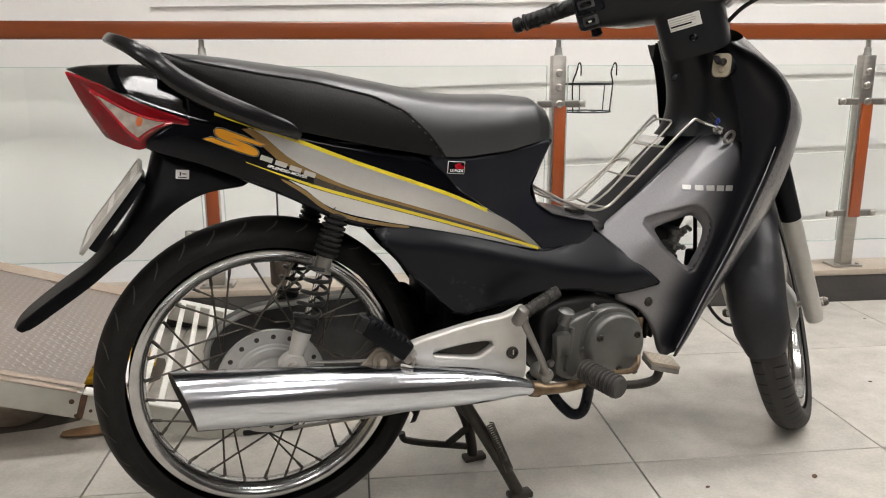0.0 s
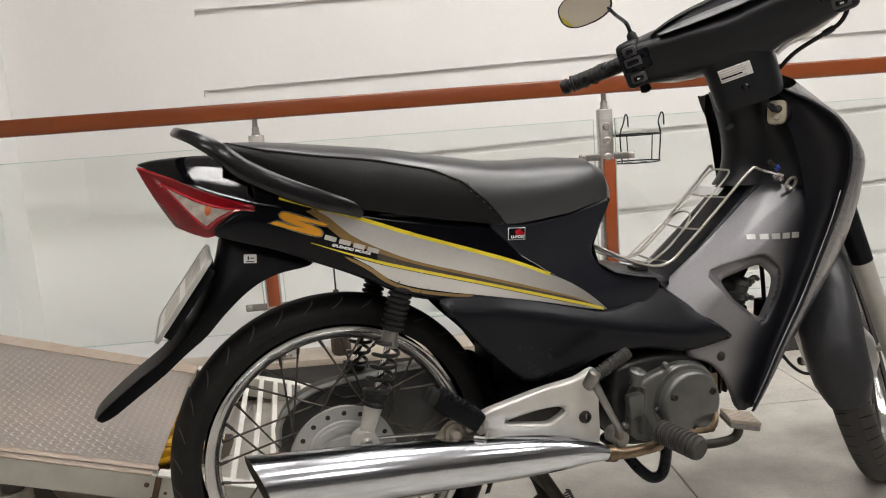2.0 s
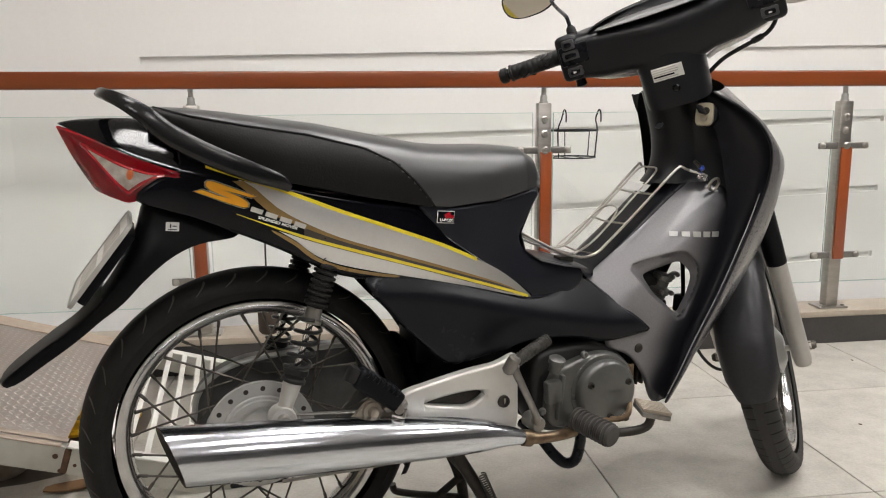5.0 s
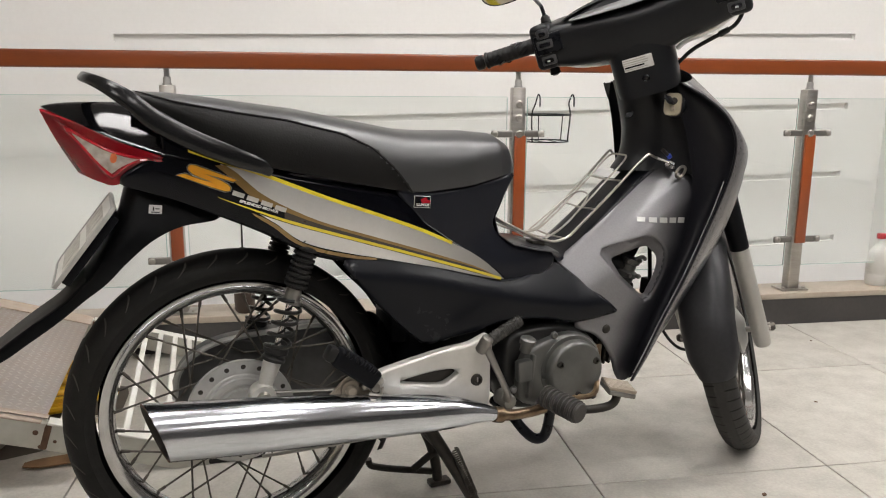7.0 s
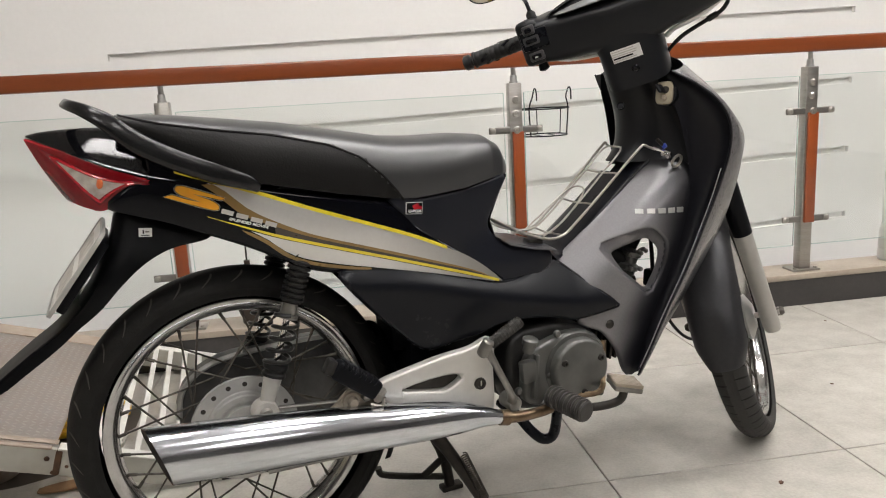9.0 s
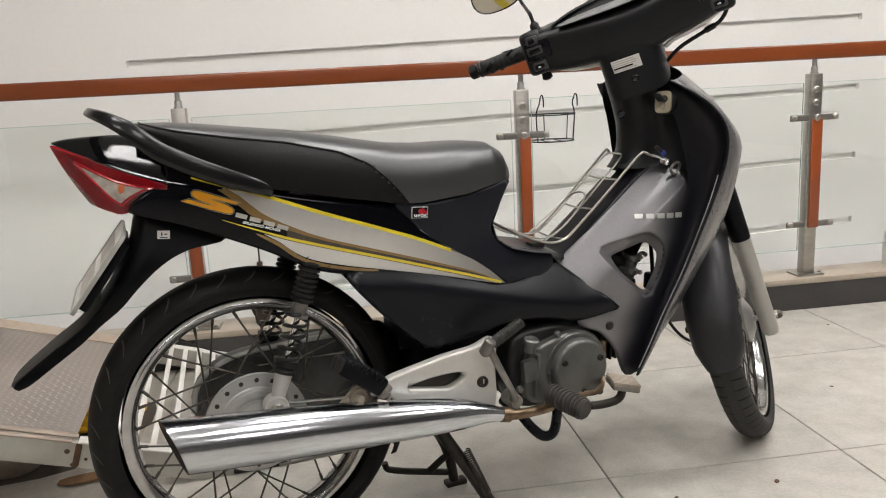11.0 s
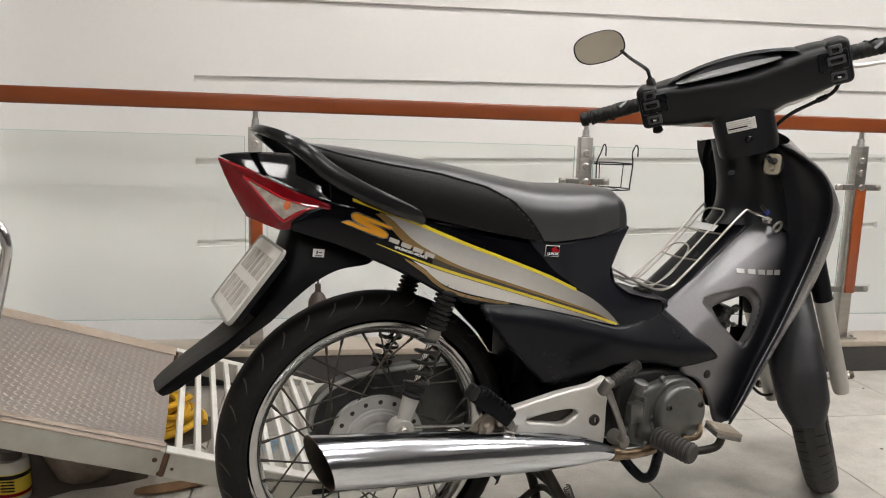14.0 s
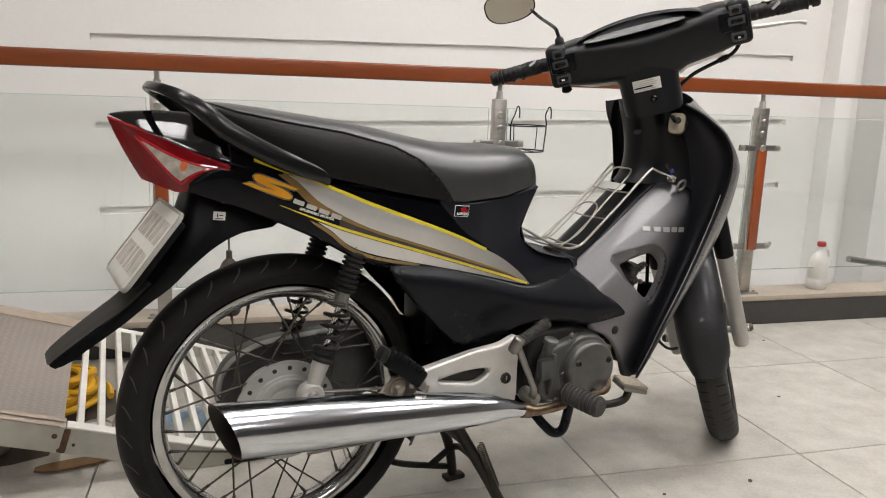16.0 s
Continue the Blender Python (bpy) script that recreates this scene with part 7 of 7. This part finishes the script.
def tin():
    t = thing("paint_tin", "white plastic tin with a yellow and black label under the ramp", "tin", pose(-0.925, 2.04, 0))
    prof = [(0, 0), (0.036, 0), (0.040, 0.004), (0.040, 0.086), (0.036, 0.094), (0.036, 0.100), (0, 0.100)]
    part("body", lathe(bmesh.new(), prof, 32), mat("white plastic tin", (0.55, 0.53, 0.48), (0.45, 0.43, 0.38), 12, 0.5), t)
    lb = part("label", lathe(bmesh.new(), [(0.0405, 0.014), (0.0408, 0.015), (0.0408, 0.072), (0.0405, 0.073)], 32), mat("yellow tin label", (0.66, 0.50, 0.03), (0.58, 0.42, 0.03), 20, 0.45), t, "yellow printed label")
    for z, h, c in ((0.022, 0.008, M_DARKRED), (0.066, 0.010, M_BLACKSATIN)):
        part("label_band", lathe(bmesh.new(), [(0.0411, z - h / 2), (0.0413, z), (0.0411, z + h / 2)], 32), c, lb)
    for k in range(4):
        part("label_bar", box(bmesh.new(), (0.030, 0.001, 0.0035), pose(0.006, -0.0412, 0.034 + 0.0075 * k)), M_BLACKSATIN, lb)
    part("lid", lathe(bmesh.new(), [(0, 0.119), (0.022, 0.119), (0.025, 0.115), (0.025, 0.099), (0, 0.099)], 28), mat("dark tin lid", (0.10, 0.09, 0.08), None, 14, 0.5), t, "dark screw lid")


tin()


def bottle():
    b = thing("spray_bottle", "white plastic bottle with a dark printed label under the ramp", "bottle", pose(-1.000, 2.045, 0))
    part("body", lathe(bmesh.new(), [(0, 0), (0.026, 0), (0.028, 0.004), (0.028, 0.085), (0.020, 0.100), (0.013, 0.112), (0.013, 0.120), (0, 0.120)], 28), M_WHITE, b)
    part("label", lathe(bmesh.new(), [(0.0284, 0.030), (0.0287, 0.031), (0.0287, 0.066), (0.0284, 0.067)], 28), mat("dark violet label", (0.05, 0.035, 0.09), (0.12, 0.10, 0.16), 30, 0.45), b, "dark violet printed label")
    part("cap", lathe(bmesh.new(), [(0, 0.142), (0.010, 0.142), (0.012, 0.138), (0.012, 0.119), (0, 0.119)], 20), M_WHITE, b)


bottle()


def basin():
    b = thing("basin", "white basin toned dark, with a dark red inside, under the ramp", "basin", pose(-0.795, 2.15, 0))
    # white plastic darkened to match the shade below the ramp
    part("bowl", lathe(bmesh.new(), [(0, 0.004), (0.050, 0.004), (0.056, 0.0), (0.062, 0.004), (0.088, 0.055), (0.096, 0.082), (0.101, 0.083), (0.100, 0.087), (0.093, 0.086)], 40), mat("white plastic toned dark", (0.40, 0.35, 0.30), (0.24, 0.19, 0.15), 8, 0.6), b)
    part("inside", lathe(bmesh.new(), [(0.093, 0.086), (0.085, 0.056), (0.060, 0.010), (0, 0.010)], 40), mat("dark red plastic", (0.09, 0.02, 0.018), None, 8, 0.5), b, "dark red inside")


basin()


def board():
    bm = panel([(-0.09, 0.005), (-0.07, 0.03), (0.05, 0.035), (0.08, 0.02), (0.06, 0.0), (-0.03, -0.012)], lambda x, z: 0.0, 0.004, 1, step=0.02, roll=0)
    bm.transform(Matrix.Rotation(radians(-90), 4, "X"))
    bm.transform(pose(0, 0, 0.006))
    solid("cardboard_scrap", bm, mat("brown cardboard scrap", (0.22, 0.13, 0.06), (0.14, 0.07, 0.03), 9, 0.8, bump=0.3), "torn brown scrap of cardboard on the floor", "cardboard", pose(-0.56, 2.03, 0, 0, 0, 12))


board()


def jug():
    j = thing("water_jug", "translucent white plastic jug with a red cap on the kerb", "jug", pose(2.214, 2.885, 0.120))
    glassy = mat("milky plastic", (0.74, 0.72, 0.68), (0.66, 0.64, 0.60), 14, 0.35, bump=0.1)
    b = glassy.node_tree.nodes["Principled BSDF"]
    b.inputs["Transmission Weight"].default_value = 0.35
    part("body", lathe(bmesh.new(), [(0, 0), (0.036, 0), (0.0405, 0.006), (0.0405, 0.040), (0.0392, 0.043), (0.0392, 0.048), (0.0405, 0.051), (0.0405, 0.112), (0.0385, 0.128), (0.030, 0.144), (0.020, 0.156), (0.0155, 0.166), (0.0155, 0.184), (0, 0.184)], 36), glassy, j)
    part("cap", lathe(bmesh.new(), [(0, 0.204), (0.0155, 0.204), (0.018, 0.200), (0.018, 0.186), (0.0165, 0.184), (0, 0.183)], 24), mat("red cap plastic", (0.42, 0.02, 0.025), (0.34, 0.015, 0.02), 12, 0.4), j, "red screw cap")
    part("handle", tube(bmesh.new(), [(0.016, 0, 0.172), (0.032, 0, 0.172), (0.043, 0, 0.155), (0.040, 0, 0.118)], 0.0055, 9, 20), glassy, j)


jug()


def basket():
    b = thing("wire_basket", "small black wire cup holder hooked over the glass", "basket", pose(0.859, RY + 0.104, -0.014))
    r = 0.0025
    hi, lo = 0.091, 0.084
    for z, rr in ((0.792, hi), (0.698, lo)):
        part("ring", tube(bmesh.new(), [(rr * math.cos(a), rr * math.sin(a), z) for a in np.linspace(0, 2 * math.pi, 17)[:-1]], r, 7, 52, closed=True), M_BLACKSATIN, b)
    for a in (-139, -36):
        c, s = math.cos(radians(a)), math.sin(radians(a))
        x, y = hi * c, hi * s
        hx = 0.078 * c - 0.003
        part("hook", tube(bmesh.new(), [(lo * c, lo * s, 0.698), (x, y, 0.792), (hx, lerp(y, -0.088, 0.6), 0.832), (hx + 0.002, -0.092, 0.856), (hx + 0.004, -0.104, 0.864), (hx + 0.006, -0.113, 0.852), (hx + 0.006, -0.115, 0.822)], r, 7, 44), M_BLACKSATIN, b)
    for a in (30, 90, 150):
        c, s = math.cos(radians(a)), math.sin(radians(a))
        part("upright", tube(bmesh.new(), [(hi * c, hi * s, 0.792), (lo * c, lo * s, 0.698)], r * 0.8, 6, 3), M_BLACKSATIN, b)
    for x in (-0.025, 0.025):
        w = math.sqrt(lo * lo - x * x)
        part("floor_wire", tube(bmesh.new(), [(x, -w, 0.698), (x, w, 0.698)], r * 0.8, 6, 2), M_BLACKSATIN, b)


basket()


def pump():
    p = thing("hand_pump", "dark brown bell-shaped pump with a thin rod on the kerb", "pump", pose(-0.215, 2.845, 0.120))
    brown = mat("dark brown rubber", (0.035, 0.022, 0.016), (0.055, 0.035, 0.025), 12, 0.5)
    part("bell", lathe(bmesh.new(), [(0, 0), (0.026, 0), (0.034, 0.010), (0.035, 0.120), (0.032, 0.165), (0.022, 0.185), (0.010, 0.196), (0.010, 0.222), (0, 0.222)], 28), brown, p)
    part("rod", tube(bmesh.new(), [(0, 0, 0.220), (0.001, 0, 0.32)], 0.003, 8, 3), M_DARKSTEEL, p)


pump()


def scraps():
    blue = mat("pale blue plastic film", (0.42, 0.55, 0.66), (0.30, 0.42, 0.55), 30, 0.35, bump=0.3, bscale=50)
    for x, y, w, d, turn in ((-0.362, 2.262, 0.050, 0.075, 12), (-0.318, 2.300, 0.046, 0.060, -20), (-0.278, 2.250, 0.044, 0.070, 30)):
        rows = []
        for i in range(9):
            rows.append([((i / 8 - 0.5) * w, (j / 8 - 0.5) * d, 0.005 + 0.006 * abs(math.sin(1.9 * i + 1.3 * j)) * (0.4 + 0.6 * math.sin(j * 0.4)) ** 2) for j in range(9)])
        bm = grid(bmesh.new(), rows)
        bmesh.ops.solidify(bm, geom=bm.faces[:], thickness=0.0015)
        solid("plastic_scrap", bm, blue, "crumpled pale blue plastic scrap on the floor under the slats", "scrap", pose(x, y, 0.001, 0, 0, turn), "blue plastic scraps")
    solid("tin_lid", lathe(bmesh.new(), [(0, 0.004), (0.036, 0.004), (0.038, 0.010), (0.041, 0.010), (0.042, 0.0), (0, 0.0)], 32), M_GALV, "round grey metal lid on the floor under the ramp", "lid", pose(-0.552, 2.245, 0.001))


scraps()


def handle():
    """A bent chrome tube frame standing beside the ramp."""
    t = thing("chrome_frame", "bent chrome tube frame standing on the tiled floor", "frame", pose(-0.715, 1.42, 0))
    part("loop", tube(bmesh.new(), [(-0.030, 0.0, 0.010), (-0.026, 0.0, 0.300), (0.004, 0.0, 0.520), (0.034, 0.0, 0.660), (0.040, 0.0, 0.705), (0.026, 0.0, 0.735), (0.000, 0.0, 0.735), (-0.018, 0.0, 0.705), (-0.040, 0.0, 0.560), (-0.100, 0.0, 0.300), (-0.110, 0.0, 0.010)], 0.0075, 12, 90), M_CHROME, t)
    part("inner_loop", tube(bmesh.new(), [(0.000, 0.004, 0.540), (0.022, 0.004, 0.650), (0.024, 0.004, 0.690), (0.012, 0.004, 0.708), (-0.004, 0.004, 0.690), (-0.022, 0.004, 0.580)], 0.0045, 10, 50), M_CHROME, t)
    part("foot_bar", tube(bmesh.new(), [(-0.030, -0.12, 0.008), (-0.030, 0.0, 0.008), (-0.030, 0.12, 0.008)], 0.0078, 10, 8), M_CHROME, t)
    part("foot_bar", tube(bmesh.new(), [(-0.110, -0.12, 0.008), (-0.110, 0.0, 0.008), (-0.110, 0.12, 0.008)], 0.0078, 10, 8), M_CHROME, t)


handle()


def stain():
    """Dark sheet on the tiles: dirt and the ramp's shade in one colour."""
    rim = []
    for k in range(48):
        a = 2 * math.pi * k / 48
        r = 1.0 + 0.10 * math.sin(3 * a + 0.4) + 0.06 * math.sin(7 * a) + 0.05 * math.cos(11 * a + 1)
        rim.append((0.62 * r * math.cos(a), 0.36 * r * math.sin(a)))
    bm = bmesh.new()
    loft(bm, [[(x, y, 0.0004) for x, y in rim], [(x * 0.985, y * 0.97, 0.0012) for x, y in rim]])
    solid("ramp_shade_dirt", bm, M_DIRTSHADE, "dark brown sheet on the tiles under the ramp, dirt and painted shade", "stain", pose(-1.160, 2.260, 0, 0, 0, 8))


stain()


def specks():
    for x, y, s in ((0.982, 1.652, 0.006), (0.743, 1.639, 0.004), (1.42, 2.10, 0.004), (0.20, 1.30, 0.003), (1.75, 2.60, 0.004)):
        bm = bmesh.new()
        bmesh.ops.create_icosphere(bm, subdivisions=1, radius=s)
        for v in bm.verts:
            v.co = Vector((v.co.x * 1.5, v.co.y * random.uniform(0.7, 1.1), v.co.z * 0.4))
        solid("dirt_crumb", bm, M_RUST, "tiny dark crumb of dirt on the floor tiles", "dirt", pose(x, y, s * 0.35, 0, 0, random.uniform(0, 180)), "crumbs of dirt")


specks()
